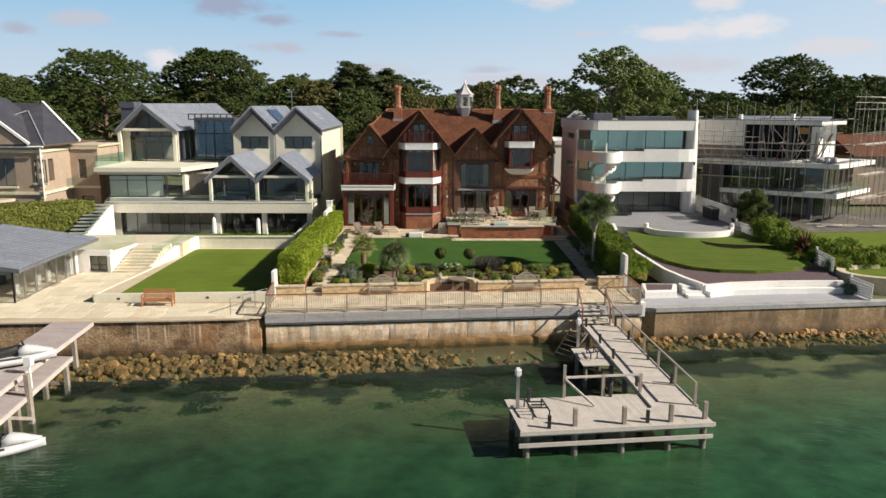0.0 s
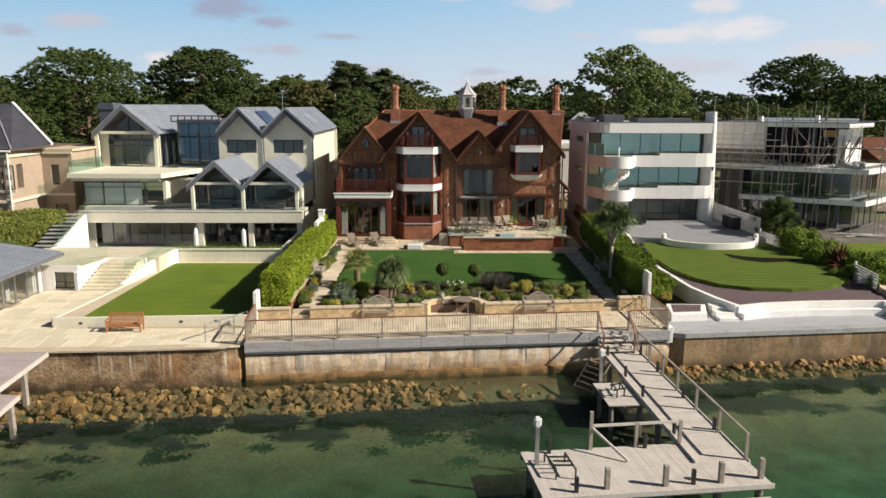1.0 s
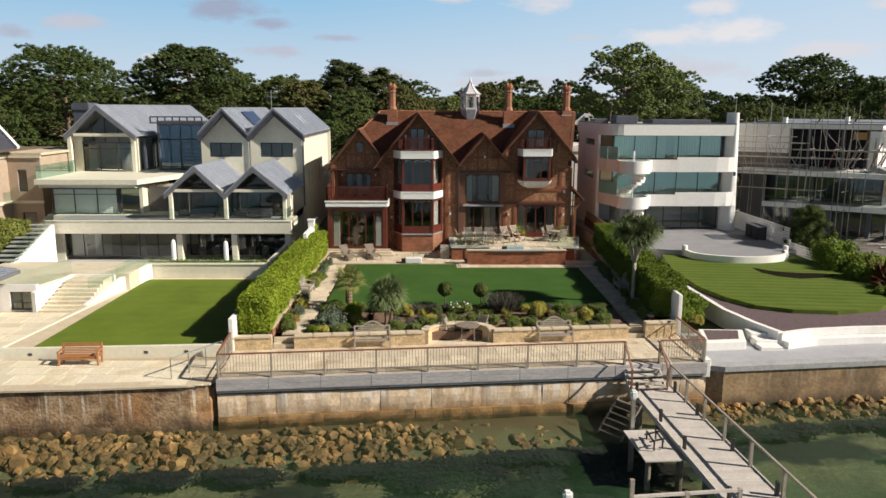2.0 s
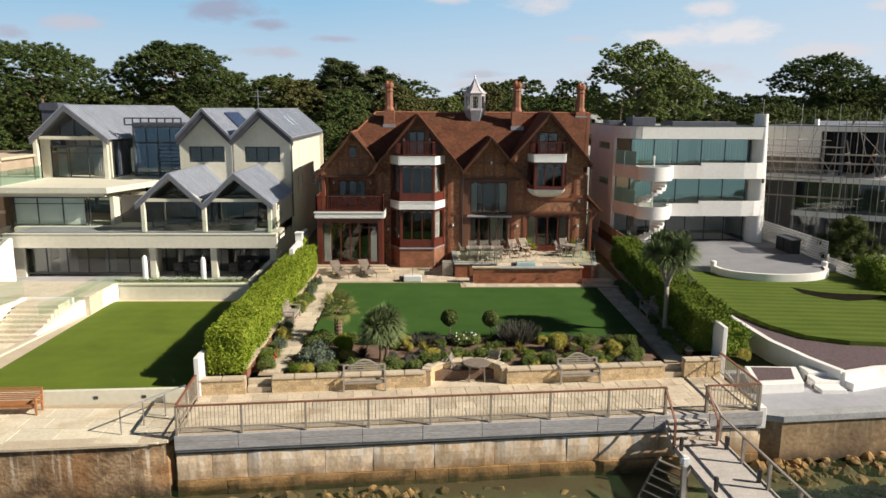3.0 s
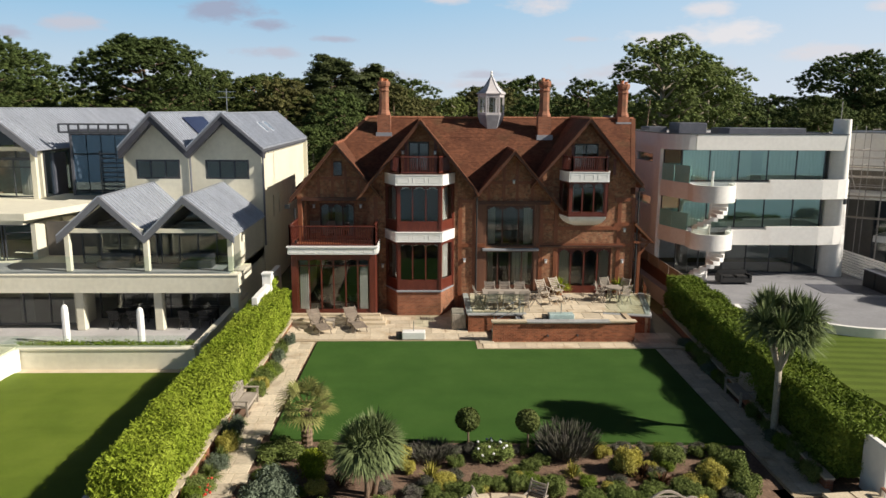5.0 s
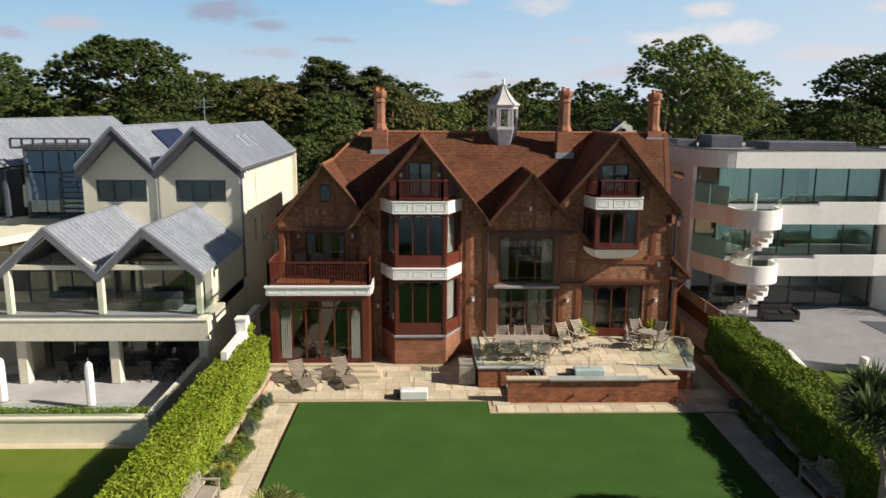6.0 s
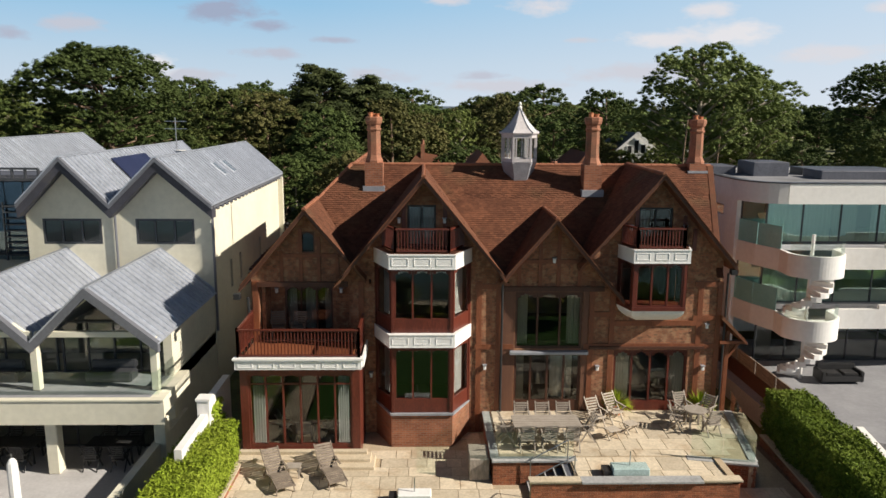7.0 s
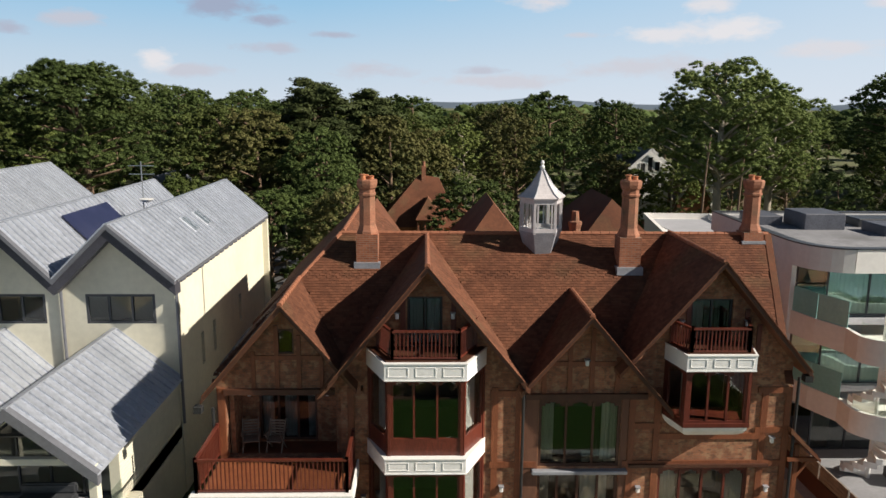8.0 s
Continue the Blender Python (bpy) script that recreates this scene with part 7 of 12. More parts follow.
for i in range(9):
    bm = B()
    m = pose(35.5 + rng.random() * 6, 65.6 + rng.random() * 1.6, 3.09 + 0.05 * (i % 3), 0, 0, rng.uniform(-25, 15))
    box(bm, -1.4, 1.4, -0.11, 0.11, 0, 0.05, m)
    tagged(part("plank", bm, M["weathered"]), "pale scaffold plank lying on the apron", "plank", "planks on the apron")

bm = B()
box(bm, 47, 62, 82, 92, 3, 8.4)
far_house = thing("tiled_villa", (53, 84, 3), "buff house with a clay tile roof behind the scaffolding", "house")
part("wall", bm, M["beige"], far_house)
bm = B()
prism(bm, [(46.7, 81.5, 8.4), (46.7, 92.5, 8.4), (46.7, 87, 10.6)], (15.6, 0, 0))
part("roof", bm, M["tile"], far_house, "clay tile roof")


# ---- beige house ----
beige = thing("beige_house", (-38, 69, 2.5), "beige stone house with slate roof and white verges", "house")
shell(beige, -46, -32.6, 62.5, 76, 2.4, 10.2, "beige", front=[(-36.6, -34.8, 7.0, 9.3), (-33.2, -32.3, 7.3, 9.2), (-36.8, -34.8, 3.2, 5.8), (-33.2, -32.3, 3.6, 5.6)], right=[(0.8, 1.7, 7.3, 9.2)])
for a, b, c, d in ((-36.6, -34.8, 7.0, 9.3), (-33.2, -32.3, 7.3, 9.2), (-36.8, -34.8, 3.2, 5.8), (-33.2, -32.3, 3.6, 5.6)):
    window(beige, side(0, 62.5, 0), a, b, c, d, 2, (), M["alu"], M["glass"], y=0.1, label="dark-framed window")
    bm = B()
    box(bm, a - 0.15, b + 0.15, 62.38, 62.5, c - 0.18, c - 0.02)
    part("sill", bm, M["paleslab"], beige)
bm = B()
wall(bm, -32.6, -30.1, 2.4, 10.0, 0, 0.3, [(-31.9, -31.2, 7.2, 8.9), (-31.8, -30.7, 4.0, 5.6)], side(0, 67.5, 0))
box(bm, -30.4, -30.1, 67.8, 76, 2.4, 10.0)
part("side_bay", bm, M["beige"], beige, "set-back buff stone bay")
for a, b, c, d in ((-31.9, -31.2, 7.2, 8.9), (-31.8, -30.7, 4.0, 5.6)):
    window(beige, side(0, 67.5, 0), a, b, c, d, 1, (), M["alu"], M["glass"], y=0.1)
for z in (6.3, 9.8):
    bm = B()
    box(bm, -46, -32.45, 62.35, 62.5, z, z + 0.22)
    box(bm, -32.6, -32.45, 62.5, 67.4, z, z + 0.22)
    box(bm, -32.45, -30.0, 67.36, 67.5, z, z + 0.2)
    part("string_course", bm, M["paleslab"], beige, "pale moulded stone course")
for k in range(9):
    bm = B()
    box(bm, -32.9, -32.56, 62.46, 62.8, 2.6 + k * 0.84, 2.6 + k * 0.84 + (0.42 if k % 2 else 0.4))
    part("quoin", bm, M["coping"], beige)
bm = B()
r = [bm.verts.new(p) for p in ((-46.5, 62.1, 10.35), (-32.0, 62.1, 10.45), (-31.4, 67.0, 10.55), (-35.6, 69.5, 13.85), (-35.9, 67.5, 13.15), (-46, 67.5, 13.15), (-46, 69.5, 13.85), (-46, 76.4, 10.35), (-39.5, 76.4, 10.35))]
for f in ((0, 1, 4, 5), (1, 2, 3, 4), (5, 4, 3, 6), (6, 3, 8, 7), (3, 2, 8), (0, 5, 6, 7)):
    bm.faces.new([r[i] for i in f])
broof = part("roof", bm, M["roof_slate"], beige, "dark blue slate hipped roof")
bm = B()
prism(bm, [(-42.8, 62.0, 10.55), (-33.2, 62.0, 10.55), (-38.0, 62.0, 14.3)], (0, 6.0, 0))
part("front_gable_roof", bm, M["roof_slate"], broof, "slate roof of the front gable")
bm = B()
prism(bm, [(-42.6, 61.9, 10.5), (-33.5, 61.9, 10.5), (-38.0, 61.9, 14.0)], (0, 0.08, 0))
part("gable_face", bm, M["beige"], beige, "buff stone gable face")
bm = B()
box(bm, -32.6, -29.9, 67.35, 76, 10.0, 10.18)
part("flat_roof", bm, M["coping"], beige)
for pa, pb in (((-35.6, 69.5, 13.95), (-31.3, 66.9, 10.6)), ((-38.0, 61.85, 14.4), (-33.1, 61.85, 10.55))):
    bm = B()
    bar(bm, pa, pb, 0.22, 0.2)
    part("verge", bm, M["white"], broof, "white painted verge")
for pa, pb in (((-35.9, 67.5, 13.17), (-32.0, 62.1, 10.47)), ((-36.5, 62.5, 12.2), (-36.0, 67.4, 13.17))):
    bm = B()
    bar(bm, pa, pb, 0.1, 0.06)
    part("hip_lead", bm, M["lead"], broof)
bm = B()
tube(bm, (-46.2, 62.05, 10.3), (-32.1, 62.05, 10.3), 0.08)
tube(bm, (-32.5, 62.3, 10.2), (-32.5, 62.3, 2.5), 0.06)
part("gutter", bm, M["white"], beige)
bm = B()
ribbon_wall(bm, arc(-37.2, 62.4, 2.2, 1.6, 180, 360, 12), 0.12, 6.0, 6.9)
part("balcony_front", bm, M["clear"], beige, "curved glass balcony front")
ring = arc(-37.2, 62.4, 2.2, 1.6, 180, 360, 12)
bm = B()
prism(bm, [(x, y, 5.75) for x, y in ring], (0, 0, 0.25))
part("balcony_floor", bm, M["coping"], beige)

# ---- pool pavilion of the cream house ----
pav = thing("pavilion", (-28, 46, 2.42), "glazed garden pavilion with a grey seamed metal roof", "pavilion")
seam_roof(pav, (-29.2, 40.2, 5.75), (-29.2, 50.1, 5.75), (-22.9, 40.2, 4.85), (-22.9, 50.1, 4.85), "zinc", 0.4)
seam_roof(pav, (-29.2, 40.2, 5.75), (-29.2, 50.1, 5.75), (-34, 40.2, 4.9), (-34, 50.1, 4.9), "zinc", 0.4)
bm = B()
prism(bm, [(-29.2, 40.15, 5.78), (-22.8, 40.15, 4.88), (-22.8, 40.15, 4.66), (-29.2, 40.15, 5.5)], (0, 0.12, 0))
bar(bm, (-22.8, 40.15, 4.76), (-22.8, 50.1, 4.76), 0.08, 0.2)
part("fascia", bm, M["zincdark"], pav)
for k in range(6):
    glazed_wall(pav, side(-24.2, 42.0 + k * 1.25, 90), 0, 1.22, 2.45, 4.7, 1, mat="metal")
glazed_wall(pav, side(0, 42.0, 0), -32, -24.2, 2.45, 4.9, 5, mat="metal")
for k in (1, 3, 4):
    curtain(pav, side(-25.0, 42.2 + k * 1.25, 90), 0, 0.5, 2.5, 4.6, 0, M["curtain"], 4)
bm = B()
box(bm, -34, -24.2, 49.6, 49.9, 2.42, 5.0)
box(bm, -28.2, -28, 42.5, 49.5, 2.42, 5.2)
box(bm, -24.75, -24.45, 49.3, 49.6, 2.42, 4.8)
part("rear_wall", bm, M["whiterender"], pav)
bm = B()
box(bm, -29, -27.5, 44, 47, 2.45, 2.95)
part("sofa", bm, M["roomdark"], pav)

# ---- sea walls ----
M["seastone"] = surface("sea_wall_stone", (0.58, 0.42, 0.265), (0.72, 0.57, 0.40), 1.1, 0.85, 0.5, 0.2, (1, 1, 0.7), rand=0.08, c3=(0.34, 0.22, 0.12), spot=(0.52, 0.72), spot_scale=0.9, spot_stretch=(1.3, 1.3, 0.4))
overlay(M["seastone"], (0.27, 0.15, 0.06), (1, 1, 0.6), 1.3, 0.35, 0.6, 0.75, (1.45, 0.95))
overlay(M["seastone"], (0.74, 0.69, 0.62), (2.0, 2.0, 0.10), 1.7, 0.47, 0.62, 0.85, (1.05, 1.8))
overlay(M["seastone"], (0.16, 0.11, 0.07), (1.5, 1.5, 0.10), 1.4, 0.56, 0.68, 0.6, (1.0, 1.9))
M["wetstone"] = surface("wet_sea_wall_stone", (0.28, 0.155, 0.055), (0.40, 0.245, 0.10), 1.4, 0.6, 0.6, 0.3, rand=0.1, c3=(0.11, 0.075, 0.03), spot=(0.5, 0.68), spot_scale=1.1)
overlay(M["wetstone"], (0.05, 0.035, 0.015), (1, 1, 0.5), 1.2, 0.30, 0.55, 0.85, (0.95, 0.55))
M["roughwall"] = surface("stained_sea_wall_render", (0.27, 0.165, 0.085), (0.42, 0.295, 0.175), 2.2, 0.9, 1.6, 0.34, (1, 1, 1.3), c3=(0.13, 0.08, 0.042), spot=(0.48, 0.66), spot_scale=1.1, spot_stretch=(1, 1, 1.2), bump_scale=7)
overlay(M["roughwall"], (0.075, 0.05, 0.03), (1.1, 1.1, 0.10), 1.0, 0.54, 0.74, 0.42)
overlay(M["roughwall"], (0.42, 0.19, 0.06), (0.5, 0.5, 0.35), 0.8, 0.52, 0.7, 0.5)
overlay(M["roughwall"], (0.64, 0.56, 0.45), (2.6, 2.6, 0.09), 1.8, 0.56, 0.66, 0.85, (0.8, 1.9))
overlay(M["roughwall"], (0.10, 0.07, 0.042), (1.6, 1.6, 2.2), 1.6, 0.36, 0.56, 0.8, (1.95, 2.25))
overlay(M["roughwall"], (0.045, 0.028, 0.014), (1, 1, 0.6), 1.0, 0.25, 0.55, 0.9, (1.15, 0.6))
M["buffwall"] = surface("golden_sea_wall_stone", (0.24, 0.155, 0.08), (0.36, 0.25, 0.14), 1.6, 0.9, 0.8, 0.25, (1, 1, 1.2), c3=(0.20, 0.12, 0.055), spot=(0.5, 0.7), spot_scale=0.8, bump_scale=6)
overlay(M["buffwall"], (0.075, 0.052, 0.03), (0.6, 0.6, 0.35), 0.9, 0.46, 0.64, 0.75)
overlay(M["buffwall"], (0.48, 0.39, 0.27), (2.0, 2.0, 0.12), 1.5, 0.56, 0.68, 0.6, (1.2, 2.0))
overlay(M["buffwall"], (0.05, 0.035, 0.018), (1, 1, 0.6), 1.0, 0.25, 0.55, 0.9, (1.15, 0.6))
M["greyboard"] = surface("grey_fascia_board", (0.33, 0.31, 0.305), (0.43, 0.41, 0.405), 1.6, 0.75, 0.4, 0.18, (0.35, 1, 1.5))


def block_mesh(w, h, d, mat, seed):
    """A worn stone block with uneven faces, its back plane at y = 0 and its face towards -y."""
    bm = B()
    g, nx, nz = 0.008, max(2, int(w / 0.35)), 3
    fr = [[None] * (nz + 1) for _ in range(nx + 1)]
    for i in range(nx + 1):
        for k in range(nz + 1):
            edge = i in (0, nx) or k in (0, nz)
            q = 0.05 * noise.noise((i * 0.7 + seed * 5.3, k * 0.8, seed)) - (0.05 if edge else 0)
            fr[i][k] = bm.verts.new((g + (w - 2 * g) * i / nx, -d - q * 0.8, g + (h - 2 * g) * k / nz))
    for i in range(nx):
        for k in range(nz):
            bm.faces.new((fr[i][k], fr[i + 1][k], fr[i + 1][k + 1], fr[i][k + 1]))
    bk = [bm.verts.new((x, 0, z)) for x, z in ((g, g), (w - g, g), (w - g, h - g), (g, h - g))]
    loops = [[fr[i][0] for i in range(nx + 1)], [fr[nx][k] for k in range(nz + 1)], [fr[i][nz] for i in range(nx, -1, -1)], [fr[0][k] for k in range(nz, -1, -1)]]
    for j, lp in enumerate(loops):
        bm.faces.new([bk[j], bk[(j + 1) % 4]] + lp[::-1])
    return mesh_of("block", bm, M[mat])


bm = B()
for a, b, z0, z1 in ((0.42, 1.0, -2.5, 2.02),):
    vs = [shore(U0, a, 0), shore(U1, a, 0), shore(U1, b, 0), shore(U0, b, 0)]
    prism(bm, [(v.x, v.y, z0) for v in vs], (0, 0, z1 - z0))
sea_wall = tagged(part("sea_wall_main", bm, M["wetstone"]), "stained stone block sea wall below the terrace", "sea wall", "", "structure")
rng = random.Random(11)
for z, h, d, mat in ((-0.6, 0.95, 0.46, "wetstone"), (0.35, 0.55, 0.44, "wetstone"), (0.9, 0.98, 0.35, "seastone")):
    lib = [(w, block_mesh(w, h, d, mat, k + z)) for k, w in enumerate((1.2, 1.7, 2.2, 2.7))]
    u = U0
    while u < U1 - 0.2:
        fit_w = [(w, me) for w, me in lib if u + w <= U1 + 0.05]
        if not fit_w:
            w = U1 - u
            me = block_mesh(w, h, d, mat, 9)
        else:
            w, me = rng.choice(fit_w)
        piece("stone_block", me, SHORE @ pose(u, 0.42 + rng.uniform(-0.02, 0.02), z), sea_wall)
        u += w
# grey edge beam, jutting out over the wall
bm = B()
box(bm, U0, U1, 0.0, 0.5, 2.0, 2.1, SHORE)
beam_ob = tagged(part("edge_beam", bm, M["concrete"]), "grey edge of the terrace jutting over the sea wall", "edge beam", "", "structure")
for k in range(10):
    u0 = U0 + 2.14 * k
    u1 = min(u0 + 2.12, U1)
    if u1 - u0 < 0.3:
        continue
    for z0, z1 in ((2.1, 2.36), (2.37, 2.62)):
        bm = B()
        box(bm, u0, u1, -0.05, 0.06, z0, z1, SHORE)
        soften(bm, 0.008)
        part("fascia_board", bm, M["greyboard"], beam_ob)

bm = B()
pts = [(-45, 36.9), (-22.4, 38.15), (-14.1, 38.6), (-10.2, 38.95), (-9.55, 39.15), (-9.35, 39.6), (-9.4, 40.4)]
ribbon_wall(bm, [(x, y + 0.25) for x, y in pts], 0.5, -2.5, 2.38)
tagged(part("sea_wall_left", bm, M["roughwall"]), "brown stained rough sea wall with a rounded end", "sea wall", "", "structure")
bm = B()
ribbon_wall(bm, [(x, y + 0.22) for x, y in pts], 0.66, 2.38, 2.46)
tagged(part("coping_left", bm, M["coping"]), "pale stone coping along the sea wall", "coping", "", "structure")
bm = B()
ptr = [(12.15, 42.2), (12.3, 41.2), (12.9, 41.0), (20, 41.75), (26.3, 42.4), (45, 44.5)]
ribbon_wall(bm, [(x, y + 0.25) for x, y in ptr], 0.5, -2.5, 2.2)
tagged(part("sea_wall_right", bm, M["buffwall"]), "golden stone sea wall under grey paving", "sea wall", "", "structure")
bm = B()
ribbon_wall(bm, [(x, y + 0.22) for x, y in ptr[1:]], 0.6, 2.2, 2.44)
tagged(part("coping_right", bm, M["concrete"]), "grey concrete edge along the sea wall", "coping", "", "structure")

# ---- stones at the foot of the walls ----
M["rock"] = surface("ochre_rock", (0.22, 0.118, 0.036), (0.50, 0.315, 0.115), 1.6, 0.85, 0.8, 0.3, rand=0.35, c3=(0.13, 0.082, 0.034), spot=(0.52, 0.72), spot_scale=1.0, bump_scale=9)
overlay(M["rock"], (0.05, 0.038, 0.014), (1, 1, 1), 1.2, 0.2, 0.55, 0.85, (0.92, 0.58))
overlay(M["rock"], (0.30, 0.15, 0.045), (1, 1, 1), 0.45, 0.5, 0.62, 0.3)


def rock_mesh(seed, sub=2):
    bm = B()
    icos(bm, (0, 0, 0), 1.0, sub, (1, 0.78 + 0.2 * noise.noise((seed, 0, 0)), 0.62), 0.55, seed)
    r = random.Random(seed)
    for k in range(5):
        nrm = Vector((r.uniform(-1, 1), r.uniform(-1, 1), r.uniform(-0.2, 1))).normalized()
        bmesh.ops.bisect_plane(bm, geom=bm.verts[:] + bm.edges[:] + bm.faces[:], plane_co=nrm * r.uniform(0.5, 0.68), plane_no=nrm, clear_outer=True)
        ed = [e for e in bm.edges if e.is_boundary]
        if ed:
            bmesh.ops.holes_fill(bm, edges=ed, sides=0)
    return mesh_of("rock", bm, M["rock"])


ROCKS = [rock_mesh(k) for k in range(12)]
rng = random.Random(21)
n_rock = 0
small_v, small_f = [], []
for i in range(2300):
    u = rng.uniform(-24, 30)
    near = None
    if u < -9.4:
        lo, hi = -3.9, -0.2
    elif u < 7.2:
        lo, hi = -4.1 + 0.05 * max(0, u + 2), -0.45
    elif u < 12.0:
        continue
    else:
        lo, hi = -2.4, 0.75
    v = rng.triangular(lo, hi, lo + (hi - lo) * 0.62) if i % 5 else rng.uniform(hi - 0.9, hi + 0.1)
    f = min(1, (v - lo) / (hi - lo))
    top = (0.12 + 0.40 * min(1, f / 0.6) if u < 1 or u > 12 else 0.06 + 0.34 * min(1, f / 0.6)) + rng.uniform(-0.32, 0.05)
    if u > 12:
        top += 0.42 * max(0, f - 0.35)
    if -1 < u < 7.2:
        top -= 0.06 + 0.025 * (u + 1)
    s = rng.triangular(0.11, 0.42, 0.20) if rng.random() < 0.96 else rng.uniform(0.40, 0.66)
    p = shore(u, v, top - s * 0.35)
    m = Matrix.Translation(p) @ Euler((rng.uniform(-0.5, 0.5), rng.uniform(-0.5, 0.5), rng.uniform(0, 6.3))).to_matrix().to_4x4() @ Matrix.Scale(s, 4)
    me = ROCKS[i % 12]
    if s > 0.31 and n_rock < 295:
        ob = new("boulder", me)
        ob.matrix_basis = m
        tagged(ob, "ochre boulder in the riprap under the sea wall", "boulder", "boulders along the sea wall")
        n_rock += 1
    else:
        k = len(small_v)
        small_v += [tuple(m @ vert.co) for vert in me.vertices]
        small_f += [[k + j for j in poly.vertices] for poly in me.polygons]
tagged(raw("riprap_stones", small_v, small_f, M["rock"], None, "", "stuff"), "smaller ochre and dark stones along the waterline", "stones")

# dark weed just under the surface, in ragged drifts outside the stones
M["weed"] = surface("dark_seaweed", (0.006, 0.006, 0.010), (0.012, 0.011, 0.016), 2.0, 0.8, 0.0, 0.2)
nr = np.random.default_rng(31)
wq = []
for i in range(1150):
    u = nr.uniform(-26, 30)
    if 7.4 < u < 11.8:
        continue
    edge = -4.3 if u < 7.4 else -2.5
    if -2 < u < 7.4:
        edge += 0.05 * (u + 2)
    w_ = noise.noise((u * 0.33, 7.7, 0)) + 0.6 * noise.noise((u * 0.9, 2.2, 0))
    v = edge + 0.5 - abs(nr.normal(0, 1)) * (0.46 + 0.45 * w_)
    if noise.noise((u * 0.55, v * 1.1, 4.4)) < -0.12:
        continue
    c = np.array(shore(u, v, min(0.40, 0.22 + 0.2 * (v + 4.6)) + nr.uniform(-0.06, 0.06)))
    k = 80
    p_ = c + nr.normal(0, 1, (k, 3)) * np.array((0.26, 0.13, 0.02))
    wq.append(leaves(p_, np.tile((0, 0, 1.0), (k, 1)), 0.13, nr, 2.4, 0.12, 0.3))
# lone patches further out
for i in range(18):
    u = nr.uniform(-22, 27)
    if 6.8 < u < 11.8:
        continue
    v = (-5.3 if u < 7 else -3.4) - abs(nr.normal(0, 0.7))
    k = int(nr.uniform(40, 110))
    w_ = nr.uniform(0.15, 0.36)
    p_ = np.array(shore(u, v, 0.28)) + nr.normal(0, 1, (k, 3)) * np.array((w_, w_ * 0.5, 0.02))
    wq.append(leaves(p_, np.tile((0, 0, 1.0), (k, 1)), 0.13, nr, 2.4, 0.12, 0.3))
# weed beside the jetty; its dark colour also stands in for the shadow there
for i in range(70):
    u, v = nr.uniform(1.5, 8.5), nr.uniform(-7.5, -2.6)
    k = int(nr.uniform(60, 130))
    w_ = nr.uniform(0.25, 0.5)
    p_ = np.array(shore(u, v, 0.14)) + nr.normal(0, 1, (k, 3)) * np.array((w_, w_ * 0.5, 0.02))
    wq.append(leaves(p_, np.tile((0, 0, 1.0), (k, 1)), 0.13, nr, 2.4, 0.12, 0.3))
tagged(new("seaweed", leaf_mesh("seaweed", wq, M["weed"])), "dark drifts of seaweed in the shallows, partly standing for jetty shade", "seaweed", "", "stuff")

# ---- jetty ----
JZ = 1.75
jetty = thing("jetty", (8, 33, WATER_Z), "weathered grey timber jetty with an L-shaped head on piles", "jetty")
AX0, AX1 = Vector((9.42, 40.35)), Vector((9.98, 28.4))     # middle line of the gangway
WD = 1.9


def board(parent, c, L, w, ang, z, mat="weathered", mesh_cache={}):
    key = (round(L, 2), round(w, 3), mat)
    if key not in mesh_cache:
        bm = B()
        box(bm, -L / 2, L / 2, -w / 2, w / 2, -0.04, 0)
        mesh_cache[key] = mesh_of("board", bm, M[mat])
    piece("deck_board", mesh_cache[key], pose(c[0], c[1], z + random.uniform(-0.004, 0.004), 0, 0, ang + random.uniform(-0.25, 0.25)), parent)


d = (AX1 - AX0)
nb = int(d.length / 0.148)
ang = math.degrees(math.atan2(d.y, d.x)) + 90
for i in range(nb):
    c = AX0 + d * ((i + 0.5) / nb)
    board(jetty, c, WD, 0.147, ang, JZ)
HEAD = pose(3.4, 26.1, 0, 0, 0, 6.2)
for i in range(52):
    c = HEAD @ Vector((0.08 + i * 0.148, 1.6, 0))
    board(jetty, c, 3.2, 0.147, 96.2, JZ - 0.002)
SIDE = pose(7.25, 33.5, 0, 0, 0, 3)
for i in range(17):
    c = SIDE @ Vector((0.72, 0.08 + i * 0.148, 0))
    board(jetty, c, 1.44, 0.147, 3, JZ - 0.05)
s = Vector((-d.y, d.x)).normalized()
for k in (-0.85, 0.0, 0.85):
    bm = B()
    bar(bm, (*(AX0 + s * k), JZ - 0.14), (*(AX1 + s * k), JZ - 0.14), 0.1, 0.2)
    part("joist", bm, M["post"], jetty)
for yy in (0.1, 1.6, 3.1):
    bm = B()
    bar(bm, HEAD @ Vector((0, yy, JZ - 0.14)), HEAD @ Vector((7.7, yy, JZ - 0.14)), 0.1, 0.2)
    part("joist", bm, M["post"], jetty)
for yy, z in ((-0.02, JZ - 0.06), (0.12, JZ - 0.62)):
    bm = B()
    bar(bm, HEAD @ Vector((-0.05, yy, z)), HEAD @ Vector((7.75, yy, z)), 0.06, 0.16)
    part("fender_beam", bm, M["weathered"], jetty, "pale horizontal timber along the jetty head")


def pile(x, y, zt, r=0.13, parent=jetty):
    bm = B()
    tube(bm, (x, y, -3.2), (x, y, zt), r * 1.05, r, 10)
    part("support_post", bm, M["pile"], parent)


